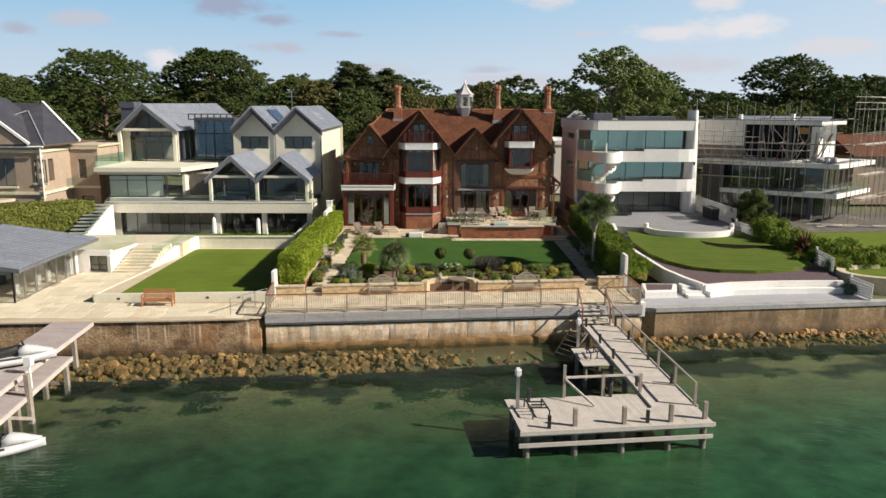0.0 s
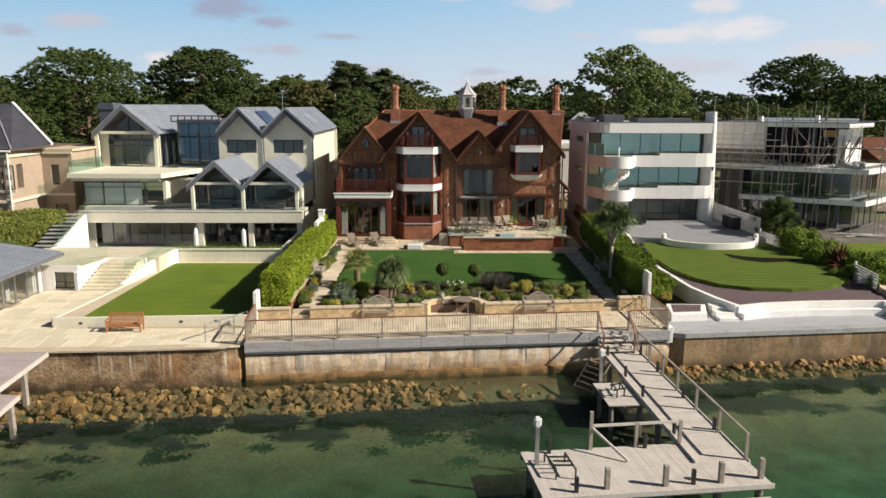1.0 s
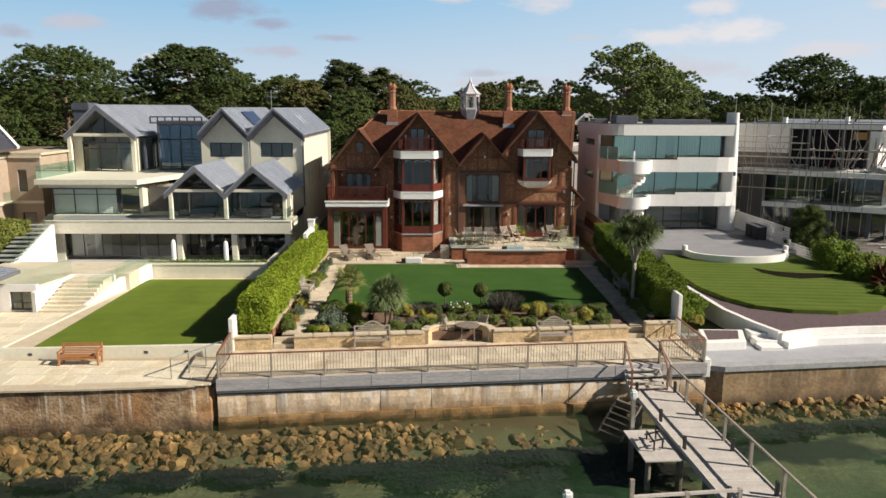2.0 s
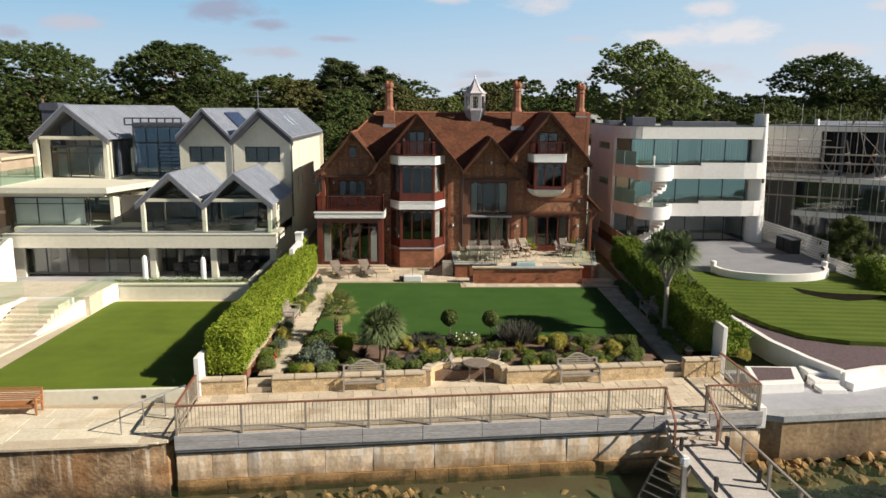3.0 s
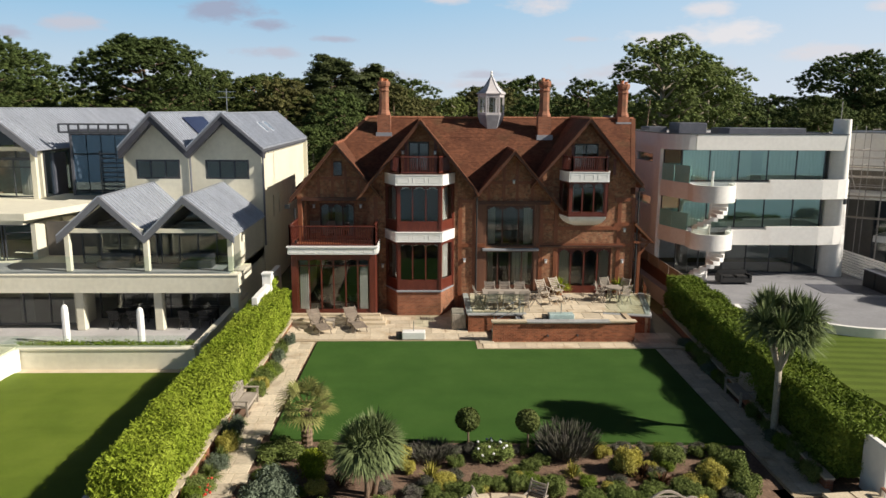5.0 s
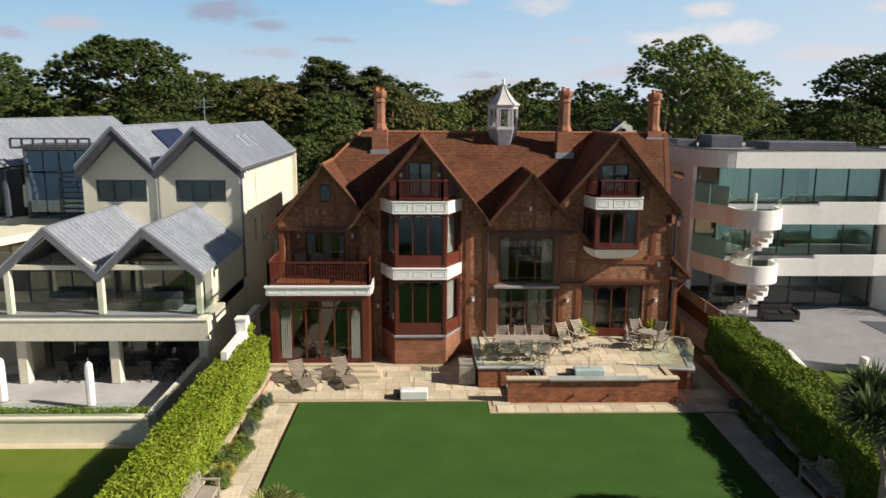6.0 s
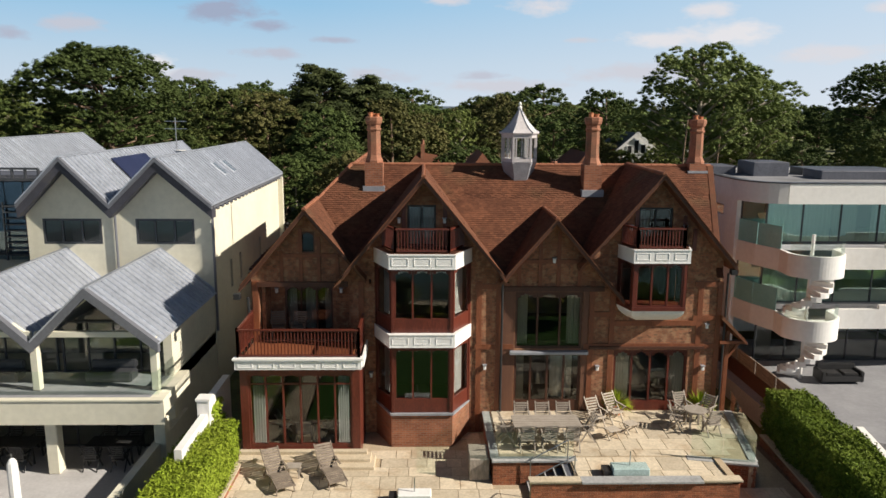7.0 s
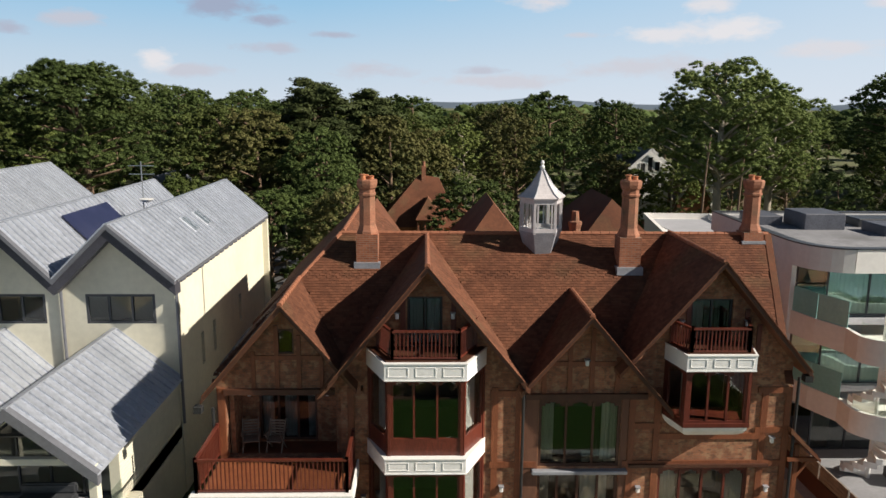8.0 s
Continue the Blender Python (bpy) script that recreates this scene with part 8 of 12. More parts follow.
for xx in (0.3, 2.2, 4.1, 6.0, 7.45):
    for yy in (0.35, 2.9):
        p = HEAD @ Vector((xx, yy, 0))
        pile(p.x, p.y, JZ - 0.05)
for k in range(5):
    c = AX0.lerp(AX1, 0.08 + k * 0.19)
    for q in (-0.75, 0.75):
        pile(*(c + s * q), JZ - 0.05)
    bm = B()
    bar(bm, (*(c - s * 0.75), JZ - 0.3), (*(c + s * 0.75), -0.1), 0.06, 0.14)
    part("brace", bm, M["pile"], jetty)
for x, y in ((7.4, 33.7), (7.4, 35.8)):
    pile(x, y, JZ - 0.1, 0.1)


def short_post(x, y, h, mat="post", w=0.14, z=JZ, parent=jetty):
    bm = B()
    box(bm, x - w / 2, x + w / 2, y - w / 2, y + w / 2, z - 0.25, z + h)
    soften(bm, 0.015)
    part("mooring_post" if mat == "post" else "black_bollard", bm, M[mat], parent, "" if mat == "post" else "black round-edged bollard")


for xx, yy in ((2.2, 0.35), (4.15, 0.3), (6.05, 0.3), (7.5, 0.4)):
    p = HEAD @ Vector((xx, yy, 0))
    short_post(p.x, p.y, 0.72, "post", 0.17)
for xx, yy in ((1.15, 0.25), (5.1, 0.3), (1.0, 3.0), (4.55, 3.0)):
    p = HEAD @ Vector((xx, yy, 0))
    short_post(p.x, p.y, 0.52, "black", 0.13)
for f, q in ((0.06, -0.83), (0.06, 0.83), (0.26, -0.83), (0.30, 0.83), (0.5, 0.83), (0.52, -0.83), (0.78, -0.83), (0.80, 0.83)):
    c = AX0.lerp(AX1, f) - s * q
    short_post(c.x, c.y, 0.5, "black", 0.12)
bm = B()
bar(bm, (*(AX0 - s * 0.97), JZ - 0.02), (*(AX1 - s * 0.97), JZ - 0.02), 0.05, 0.22)
part("edge_board", bm, M["weathered"], jetty, "pale edge board")
bm = B()
bar(bm, (*(AX0 + s * 0.97), JZ - 0.04), (*(AX1 + s * 0.97), JZ - 0.04), 0.05, 0.18)
part("edge_board", bm, M["weathered"], jetty, "pale edge board")
# hand rails
rp = [AX0.lerp(AX1, f) + s * 0.9 for f in (0.0, 0.15, 0.3, 0.45, 0.62, 0.8, 0.985)]
if rp[0].x < AX0.x:
    rp = [AX0.lerp(AX1, f) - s * 0.9 for f in (0.0, 0.15, 0.3, 0.45, 0.62, 0.8, 0.985)]
for p in rp:
    bm = B()
    box(bm, p.x - 0.05, p.x + 0.05, p.y - 0.05, p.y + 0.05, JZ - 0.3, JZ + 1.0)
    part("rail_post", bm, M["post"], jetty)
for a, b in zip(rp, rp[1:]):
    bm = B()
    bar(bm, (a.x, a.y, JZ + 0.98), (b.x, b.y, JZ + 0.98), 0.08, 0.06)
    part("hand_rail", bm, M["post"], jetty, "brown timber hand rail")
ru = shore(9.95, 0.2, 3.68)
bm = B()
bar(bm, ru, (rp[0].x, rp[0].y, JZ + 0.98), 0.08, 0.06)
part("hand_rail", bm, M["post"], jetty, "brown timber hand rail")
ip = [HEAD @ Vector((x, 3.1, 0)) for x in (2.55, 4.25, 5.9)]
for k, p in enumerate(ip):
    bm = B()
    box(bm, p.x - 0.06, p.x + 0.06, p.y - 0.06, p.y + 0.06, JZ - 0.3, JZ + (1.45 if k == 0 else 0.95))
    part("rail_post", bm, M["post"], jetty)
bm = B()
bar(bm, (ip[0].x, ip[0].y, JZ + 0.9), (ip[2].x, ip[2].y, JZ + 0.9), 0.09, 0.08)
bar(bm, (ip[0].x, ip[0].y, JZ + 0.85), (ip[0].x + 1.1, ip[0].y - 1.0, JZ + 0.05), 0.06, 0.08)
part("hand_rail", bm, M["weathered"], jetty)
for x, y, h in ((3.5, 28.3, 1.75), (7.5, 36.2, 1.5)):
    bm = B()
    box(bm, x - 0.07, x + 0.07, y - 0.07, y + 0.07, WATER_Z - 1.5, JZ + h - 0.35)
    ped = part("lamp_post", bm, M["metal"], jetty, "grey service post with a white cap")
    bm = B()
    box(bm, x - 0.13, x + 0.13, y - 0.13, y + 0.13, JZ + h - 0.35, JZ + h)
    soften(bm, 0.06, 2)
    part("cap", bm, M["white"], ped)
for bars, feet, h in ((((4.0, 27.3, 3.8, 28.5), (4.65, 27.3, 4.5, 28.5), (3.95, 27.6, 4.65, 27.6), (3.85, 28.2, 4.5, 28.2), (4.0, 27.9, 4.6, 27.9)), ((4.0, 27.3), (4.65, 27.3), (3.8, 28.5), (4.5, 28.5)), 0.35),
                      (((7.6, 34.3, 8.3, 34.6), (7.6, 34.9, 8.3, 35.2), (7.75, 34.2, 7.75, 35.2), (8.1, 34.3, 8.1, 35.3)), ((7.75, 34.25), (7.75, 35.15), (8.1, 34.4), (8.1, 35.2)), 0.3)):
    th = thing("jetty_rack", (feet[0][0], feet[0][1], JZ), "low black metal rack standing on the jetty", "rack", "jetty racks")
    for x0, y0, x1, y1 in bars:
        bm = B()
        bar(bm, (x0, y0, JZ + h), (x1, y1, JZ + h), 0.05, 0.05)
        part("rail", bm, M["black"], th)
    for x, y in feet:
        bm = B()
        bar(bm, (x, y, JZ - 0.01), (x, y, JZ + h), 0.05, 0.05, (0, 1, 0))
        part("foot", bm, M["black"], th)
# folded boarding ladder leaning under the gangway
bm = B()
pa, pb = Vector((7.0, 37.6, 0.7)), Vector((8.0, 38.4, 1.9))
off = Vector((0.35, -0.45, 0))
bar(bm, pa - off, pb - off, 0.06, 0.1)
bar(bm, pa + off, pb + off, 0.06, 0.1)
for k in range(6):
    c = pa.lerp(pb, (k + 0.5) / 6)
    bar(bm, c - off, c + off, 0.12, 0.04)
tagged(part("boarding_ladder", bm, M["pile"]), "dark boarding ladder leaning at the sea wall", "ladder")
# steps down from the terrace
steps = thing("jetty_steps", tuple(shore(9.2, 0, 1.7)), "grey timber steps from terrace to jetty", "steps")
for k in range(5):
    bm = B()
    box(bm, 8.45, 9.95, 0.28 - 0.24 * k - 0.27, 0.28 - 0.24 * k, 2.65 - 0.18 * (k + 1) + 0.12, 2.65 - 0.18 * (k + 1) + 0.17, SHORE)
    part("tread", bm, M["weathered"], steps)
for u in (8.4, 10.0):
    bm = B()
    prism(bm, [shore(u - 0.03, 0.35, 2.65), shore(u - 0.03, -0.95, 1.72), shore(u - 0.03, -0.95, 1.5), shore(u - 0.03, 0.35, 2.4)], SHORE.to_3x3() @ Vector((0.06, 0, 0)))
    part("stringer", bm, M["weathered"], steps)
    bm = B()
    for v, z in ((0.1, 2.65), (-0.9, 1.75)):
        bar(bm, shore(u, v, z - 0.1), shore(u, v, z + 1.0), 0.08, 0.08, (0, 1, 0))
    bar(bm, shore(u, 0.1, 3.62), shore(u, -0.9, 2.74), 0.07, 0.06)
    part("hand_rail", bm, M["rail"], steps)

# ---- terrace railing ----
fence = thing("terrace_railing", tuple(shore(0, 0, TERRACE_Z)), "metal railing with brown top rail along the terrace", "railing")
bm = B()
box(bm, -0.009, 0.009, -0.009, 0.009, 0, 0.74)
bal_me = mesh_of("baluster", bm, M["balus"])


def rail_run(a, b, n, low_post=2.05, skip=()):
    a, b = Vector(a), Vector(b)
    for i in range(n + 1):
        c = a.lerp(b, i / n)
        bm = B()
        bar(bm, (c.x, c.y, low_post), (c.x, c.y, 3.68), 0.08, 0.08, (0, 1, 0))
        part("fence_post", bm, M["balus"], fence)
    for i in range(n):
        if i in skip:
            continue
        p, q = a.lerp(b, i / n), a.lerp(b, (i + 1) / n)
        bm = B()
        bar(bm, (p.x, p.y, 3.69), (q.x, q.y, 3.69), 0.09, 0.05)
        part("top_rail", bm, M["rail"], fence, "brown timber top rail")
        bm = B()
        bar(bm, (p.x, p.y, 2.88), (q.x, q.y, 2.88), 0.04, 0.04)
        part("bottom_rail", bm, M["balus"], fence)
        k = int((q - p).length / 0.125)
        for j in range(1, k):
            c = p.lerp(q, j / k)
            piece("baluster", bal_me, pose(c.x, c.y, 2.9), fence)


rail_run(shore(-9.05, 0.02, 0).xy, shore(8.4, 0.02, 0).xy, 8)
rail_run(shore(10.0, 0.02, 0).xy, shore(12.05, 0.02, 0).xy, 1)
rail_run(shore(-9.05, 0.14, 0).xy, shore(-9.0, 3.0, 0).xy, 2, 2.6)
rail_run(shore(12.05, 0.14, 0).xy, shore(12.25, 3.6, 0).xy, 2, 2.6)

# white end pillar and gate panels
for nm, x, y, z0, z1, w, dd, lab in (("end_pillar", 12.15, 41.3, 1.9, 2.75, 0.36, 0.45, "white painted pillar at the end of the sea wall"), ("gate_pillar", -9.35, 43.15, 2.4, 4.2, 0.22, 1.0, "white rendered wall end beside the hedge"), ("gate_pillar", 12.1, 45.35, 2.4, 4.75, 0.2, 1.1, "pale rendered wall end beside the hedge")):
    bm = B()
    box(bm, x - w / 2, x + w / 2, y - dd / 2, y + dd / 2, z0, z1)
    soften(bm, 0.025)
    tagged(part(nm, bm, M["whiterender"]), lab, "pillar")

# ---- left jetty with a boat and a jet ski ----
ljet = thing("side_jetty", (-18.5, 32, WATER_Z), "grey timber jetty on piles beside the terrace", "jetty")
for i in range(66):
    f = i / 66
    board(ljet, (-19.18 + 0.72 * f, 38.9 - 12.2 * f), 2.12, 0.183, -3.4, 2.44, "mauve_deck")
for i in range(44):
    f = i / 44
    board(ljet, (-18.05 + 0.75 * f, 34.6 - 8.0 * f), 1.05, 0.18, -5, 1.78, "mauve_deck")
for x0, y0, x1, y1, z in ((-20.2, 38.9, -19.5, 26.8, 2.32), (-18.14, 38.9, -17.42, 26.8, 2.32), (-17.55, 34.7, -16.8, 26.7, 1.66), (-18.5, 34.7, -17.8, 26.7, 1.66)):
    bm = B()
    bar(bm, (x0, y0, z), (x1, y1, z), 0.1, 0.2)
    part("joist", bm, M["weathered"], ljet)
for x, y, zt in ((-18.3, 36.5, 2.3), (-20.1, 36.4, 2.3), (-17.6, 34.1, 1.75), (-18.5, 33.8, 2.3), (-16.98, 29.7, 2.75), (-19.9, 32.4, 2.3), (-17.9, 30.3, 2.3), (-17.1, 28.2, 1.75), (-17.0, 26.9, 1.75), (-19.4, 27.2, 2.3)):
    bm = B()
    box(bm, x - 0.11, x + 0.11, y - 0.11, y + 0.11, -3, zt)
    soften(bm, 0.02)
    part("support_post", bm, M["post"], ljet)
for a, b in (((-16.9, 29.7, 0.75), (-17.1, 28.1, 1.5)), ((-17.6, 34.1, 0.62), (-18.5, 34.1, 0.62))):
    bm = B()
    bar(bm, a, b, 0.08, 0.14)
    part("brace", bm, M["post"], ljet)


def hull(bm, L, w, h, n=14):
    """A pointed hull along y, bow at +y, keel at z = 0."""
    rings = []
    for i in range(n + 1):
        f = i / n
        k = (1 - max(0, (f - 0.45) / 0.55) ** 2.2)
        hw = max(w / 2 * k, 0.012)
        rise = h * 0.35 * max(0, f - 0.5) ** 1.5
        y = -L / 2 + L * f
        rings.append([bm.verts.new(p) for p in ((0, y, 0.0 + rise * 1.3), (hw * 0.7, y, h * 0.28 + rise), (hw, y, h * 0.72 + rise), (hw * 0.86, y, h + rise), (0, y, h * 1.04 + rise), (-hw * 0.86, y, h + rise), (-hw, y, h * 0.72 + rise), (-hw * 0.7, y, h * 0.28 + rise))])
    for a, b in zip(rings, rings[1:]):
        for i in range(8):
            bm.faces.new((a[i], a[(i + 1) % 8], b[(i + 1) % 8], b[i]))
    bm.faces.new(rings[0][::-1])
    bm.faces.new(rings[-1])


def loft(bm, rows):
    """Skin over cross-sections, each a list of places."""
    rings = [[bm.verts.new(p) for p in row] for row in rows]
    n = len(rings[0])
    for a, b in zip(rings, rings[1:]):
        for i in range(n):
            bm.faces.new((a[i], a[(i + 1) % n], b[(i + 1) % n], b[i]))
    bm.faces.new(rings[0][::-1])
    bm.faces.new(rings[-1])


def oval_row(y, z, w, h, n=10, x=0.0):
    return [(x + w / 2 * math.cos(2 * math.pi * i / n), y, z + h / 2 * math.sin(2 * math.pi * i / n)) for i in range(n)]


def jet_ski(at, turn, label):
    th = thing("jet_ski", (0, 0, 0), label, "jet ski")
    bm = B()
    hull(bm, 3.2, 1.15, 0.40)
    part("hull", bm, M["hull_grey"], th, "white moulded hull", smooth=True)
    bm = B()
    loft(bm, [oval_row(-1.25, 0.48, 0.5, 0.2), oval_row(-0.9, 0.62, 0.44, 0.36), oval_row(-0.3, 0.66, 0.40, 0.40), oval_row(0.1, 0.74, 0.36, 0.42), oval_row(0.3, 0.72, 0.3, 0.3)])
    part("seat", bm, M["black"], th, "black padded seat", smooth=True)
    bm = B()
    loft(bm, [oval_row(0.1, 0.58, 0.5, 0.42), oval_row(0.45, 0.66, 0.62, 0.48), oval_row(0.85, 0.6, 0.56, 0.36), oval_row(1.25, 0.52, 0.34, 0.2), oval_row(1.5, 0.5, 0.1, 0.06)])
    part("cowl", bm, M["hull_grey"], th, smooth=True)
    for sx in (-0.42, 0.42):
        bm = B()
        box(bm, sx - 0.09, sx + 0.09, -1.3, 0.2, 0.40, 0.45)
        soften(bm, 0.02)
        part("footwell", bm, M["alu"], th, "dark grey footwell mat")
    bm = B()
    bar(bm, (-0.38, 0.3, 1.0), (0.38, 0.3, 1.0), 0.05, 0.05)
    bar(bm, (0, 0.36, 0.8), (0, 0.3, 1.0), 0.09, 0.09, (0, 1, 0))
    part("handlebar", bm, M["black"], th)
    th.matrix_basis = pose(*at, 0, 0, turn)
    return th


jet_ski((-16.75, 26.9, WATER_Z - 0.12), -62, "white jet ski floating beside the jetty")
jet_ski((-18.45, 31.6, 2.46), -58, "white and grey jet ski parked on the jetty")
bm = B()
tube(bm, (-17.35, 30.6, 1.78), (-17.35, 30.6, 3.0), 0.06)
box(bm, -17.5, -17.2, 30.45, 30.75, 2.8, 3.2)
tagged(part("service_pillar", bm, M["white"]), "white service pillar on the side jetty", "pillar")


# ---- garden walls of the main house ----
def stone_wall(name, pts, z0, z1, label, t=0.3, seed=1):
    """Buff stone courses with a moulded coping, along plan points."""
    bm = B()
    ribbon_wall(bm, pts, t, z0, z1)
    ob = tagged(part(name, bm, M["mortar"]), label, "garden wall", "", "structure")
    rng = random.Random(seed)
    lib = {}
    for a, b in zip(pts, pts[1:]):
        a, b = Vector(a), Vector(b)
        d = b - a
        ang = math.degrees(math.atan2(d.y, d.x))
        z = z0 + 0.02
        while z < z1 - 0.08:
            h = min(0.15, z1 - z)
            x = 0.0
            while x < d.length - 0.03:
                w = min(rng.choice((0.22, 0.3, 0.4)), d.length - x)
                key = (round(w, 2), round(h, 2))
                if key not in lib:
                    q = B()
                    box(q, 0.004, key[0] - 0.004, -t / 2 - 0.018, 0, 0.004, key[1] - 0.004)
                    lib[key] = mesh_of("stone", q, M["stonewall"])
                c = a + d.normalized() * x
                piece("stone", lib[key], pose(c.x, c.y, z, 0, 0, ang) @ pose(0, rng.uniform(-0.007, 0.006), 0), ob)
                x += w
            z += h
        n = max(1, round(d.length / 0.9))
        for i in range(n):
            p, q2 = a + d * (i / n), a + d * ((i + 0.994) / n)
            q = B()
            bar(q, (*p, z1 + 0.05), (*q2, z1 + 0.05), t + 0.14, 0.1)
            soften(q, 0.03, 2)
            part("coping_stone", q, M["coping"], ob)
    return ob


def su(u, v):
    return tuple(shore(u, v, 0).xy)


GV = 3.72
stone_wall("garden_wall_1", [su(-9.1, GV), su(-7.25, GV)], TERRACE_Z - 0.05, 3.2, "low buff stone garden wall with coping", seed=1)
stone_wall("garden_wall_2", [su(-6.25, GV), su(-0.15, GV)], TERRACE_Z - 0.05, 3.2, "low buff stone garden wall with coping", seed=2)
alc = [su(1.5 + 1.62 * math.cos(radians(a)), GV + 1.15 * math.sin(radians(a))) for a in range(180, -1, -18)]
stone_wall("garden_wall_3", alc, TERRACE_Z - 0.05, 3.25, "curved buff stone wall round the table alcove", seed=3)
stone_wall("garden_wall_4", [su(3.15, GV), su(9.85, GV)], TERRACE_Z - 0.05, 3.2, "low buff stone garden wall with coping", seed=4)
stone_wall("garden_wall_5", [su(10.7, GV), su(12.3, GV)], TERRACE_Z - 0.05, 3.35, "low buff stone garden wall with coping", seed=5)
# the alcove's floor and path openings at terrace level
slab_block("alcove_floor", [su(-0.1, 3.5), su(3.1, 3.5), *[su(1.5 + 1.5 * math.cos(radians(a)), GV + 1.02 * math.sin(radians(a))) for a in range(0, 181, 20)]], 2.2, 3.10, M["sandstone"], "sandstone floor of the table alcove", "paving").location.z = -0.45
for nm, u in (("path_step_1", -6.75), ("path_step_2", 10.28)):
    bm = B()
    for k in range(2):
        box(bm, u - 0.46, u + 0.46, GV - 0.02 + 0.3 * k, 4.9, 2.6, 2.86 + 0.2 * k, SHORE)
    tagged(part(nm, bm, M["coping"]), "sandstone garden steps up to the path", "steps", "", "structure")
# brick walls under the hedges
for nm, pts in (("brick_wall_1", [(-7.75, 43.6), (-7.55, 62.2)]), ("brick_wall_2", [(10.95, 45.6), (12.1, 64.2)])):
    bm = B()
    ribbon_wall(bm, pts, 0.22, 2.9, 3.42)
    ob = tagged(part(nm, bm, M["brickwall"]), "low red brick retaining wall under the hedge", "garden wall", "", "structure")
    bm = B()
    ribbon_wall(bm, pts, 0.3, 3.42, 3.48)
    part("coping_stone", bm, M["coping"], ob)

# ---- raised dining terrace of brick ----
DZ = 4.08
slab_block("dining_terrace", [(1.35, 61.1), (8.9, 61.1), (10.1, 60.75), (10.95, 65.2), (1.35, 65.2)], 3.1, DZ - 0.03, M["joint"], "raised sandstone terrace with brick sides", "terrace")
slab_block("lower_terrace", [(3.95, 59.5), (9.0, 59.5), (9.0, 61.1), (3.95, 61.1)], 3.1, DZ - 0.05, M["joint"], "brick-sided lower terrace with sandstone paving", "terrace")


def brick_face(name, a, b, z0, z1, label, seed, t=0.24):
    """A wall face of single bricks in stretcher bond with recessed joints."""
    a, b = Vector(a), Vector(b)
    d = (b - a)
    L, dn = d.length, d.normalized()
    nrm = Vector((dn.y, -dn.x))
    bm = B()
    ribbon_wall(bm, [a - nrm * t / 2, b - nrm * t / 2], t, z0, z1)
    ob = tagged(part(name, bm, M["mortar"]), label, "brick wall", "", "structure")
    rng = random.Random(seed)
    vs, fs = [], []
    rows = int((z1 - z0) / 0.075)
    for r in range(rows):
        x = -0.1125 * (r % 2)
        while x < L:
            x0, x1 = max(x, 0) + 0.005, min(x + 0.225, L) - 0.005
            x += 0.225
            if x1 - x0 < 0.04:
                continue
            o = 0.012 + rng.uniform(-0.003, 0.003)
            zz0, zz1 = z0 + r * 0.075 + 0.005, z0 + (r + 1) * 0.075 - 0.005
            k = len(vs)
            for off in (0.0, o):
                for xx, zz in ((x0, zz0), (x1, zz0), (x1, zz1), (x0, zz1)):
                    p = a + dn * xx + nrm * off
                    vs.append((p.x, p.y, zz))
            fs += [(k + 4, k + 5, k + 6, k + 7), (k, k + 1, k + 5, k + 4), (k + 1, k + 2, k + 6, k + 5), (k + 2, k + 3, k + 7, k + 6), (k + 3, k, k + 4, k + 7)]
    raw("brickwork", vs, fs, M["brick"], ob, "red brick courses", "stuff")
    return ob


def cap(name, a, b, z, w, mat, label, out=0.0):
    bm = B()
    bar(bm, (*a, z + 0.04), (*b, z + 0.04), w, 0.08)
    soften(bm, 0.012)
    tagged(part(name, bm, M[mat]), label, "coping", "", "structure")


brick_face("terrace_wall_1", (2.4, 59.35), (9.1, 59.35), 3.15, 4.12, "red brick front wall of the lower terrace", 1)
brick_face("terrace_wall_2", (3.95, 60.95), (3.95, 59.5), 3.15, 3.9, "red brick wall behind the terrace steps", 2)
brick_face("terrace_wall_3", (9.1, 59.35), (9.1, 61.1), 3.15, 4.12, "red brick end wall of the lower terrace", 3)
brick_face("terrace_wall_4", (1.35, 60.98), (3.95, 60.98), 3.15, 4.0, "red brick front wall of the dining terrace", 4)
brick_face("terrace_wall_5", (9.1, 60.92), (10.2, 60.6), 3.15, 4.0, "red brick front wall of the dining terrace", 5)
brick_face("terrace_wall_6", (1.35, 65.1), (1.35, 60.98), 3.15, 4.0, "red brick side wall of the dining terrace", 6)
brick_face("terrace_wall_7", (10.2, 60.6), (11.05, 65.1), 3.15, 4.0, "red brick side wall of the dining terrace", 7)
cap("wall_coping_1", (2.33, 59.45), (4.0, 59.45), 4.12, 0.34, "coping", "pale stone wall coping")
cap("wall_coping_2", (4.0, 59.42), (7.9, 59.42), 4.11, 0.42, "concrete", "grey stone wall coping")
cap("wall_coping_3", (7.9, 59.45), (9.17, 59.45), 4.12, 0.34, "coping", "pale stone wall coping")
cap("wall_coping_4", (1.3, 61.08), (4.2, 61.08), 4.0, 0.34, "concrete", "grey stone terrace coping")
cap("wall_coping_5", (8.0, 61.12), (10.25, 60.68), 4.0, 0.34, "concrete", "grey stone terrace coping")
cap("wall_coping_6", (1.42, 61.2), (1.42, 65.1), 4.0, 0.3, "concrete", "grey stone terrace coping")
cap("wall_coping_7", (10.17, 60.8), (11.0, 65.1), 4.0, 0.3, "concrete", "grey stone terrace coping")
gb = thing("glass_balustrade", (6, 61.1, DZ), "clear glass balustrade round the dining terrace", "balustrade")
balustrade(gb, [(1.42, 64.9), (1.42, 61.08), (4.1, 61.08)], 4.08, 0.95, gap=1.3)
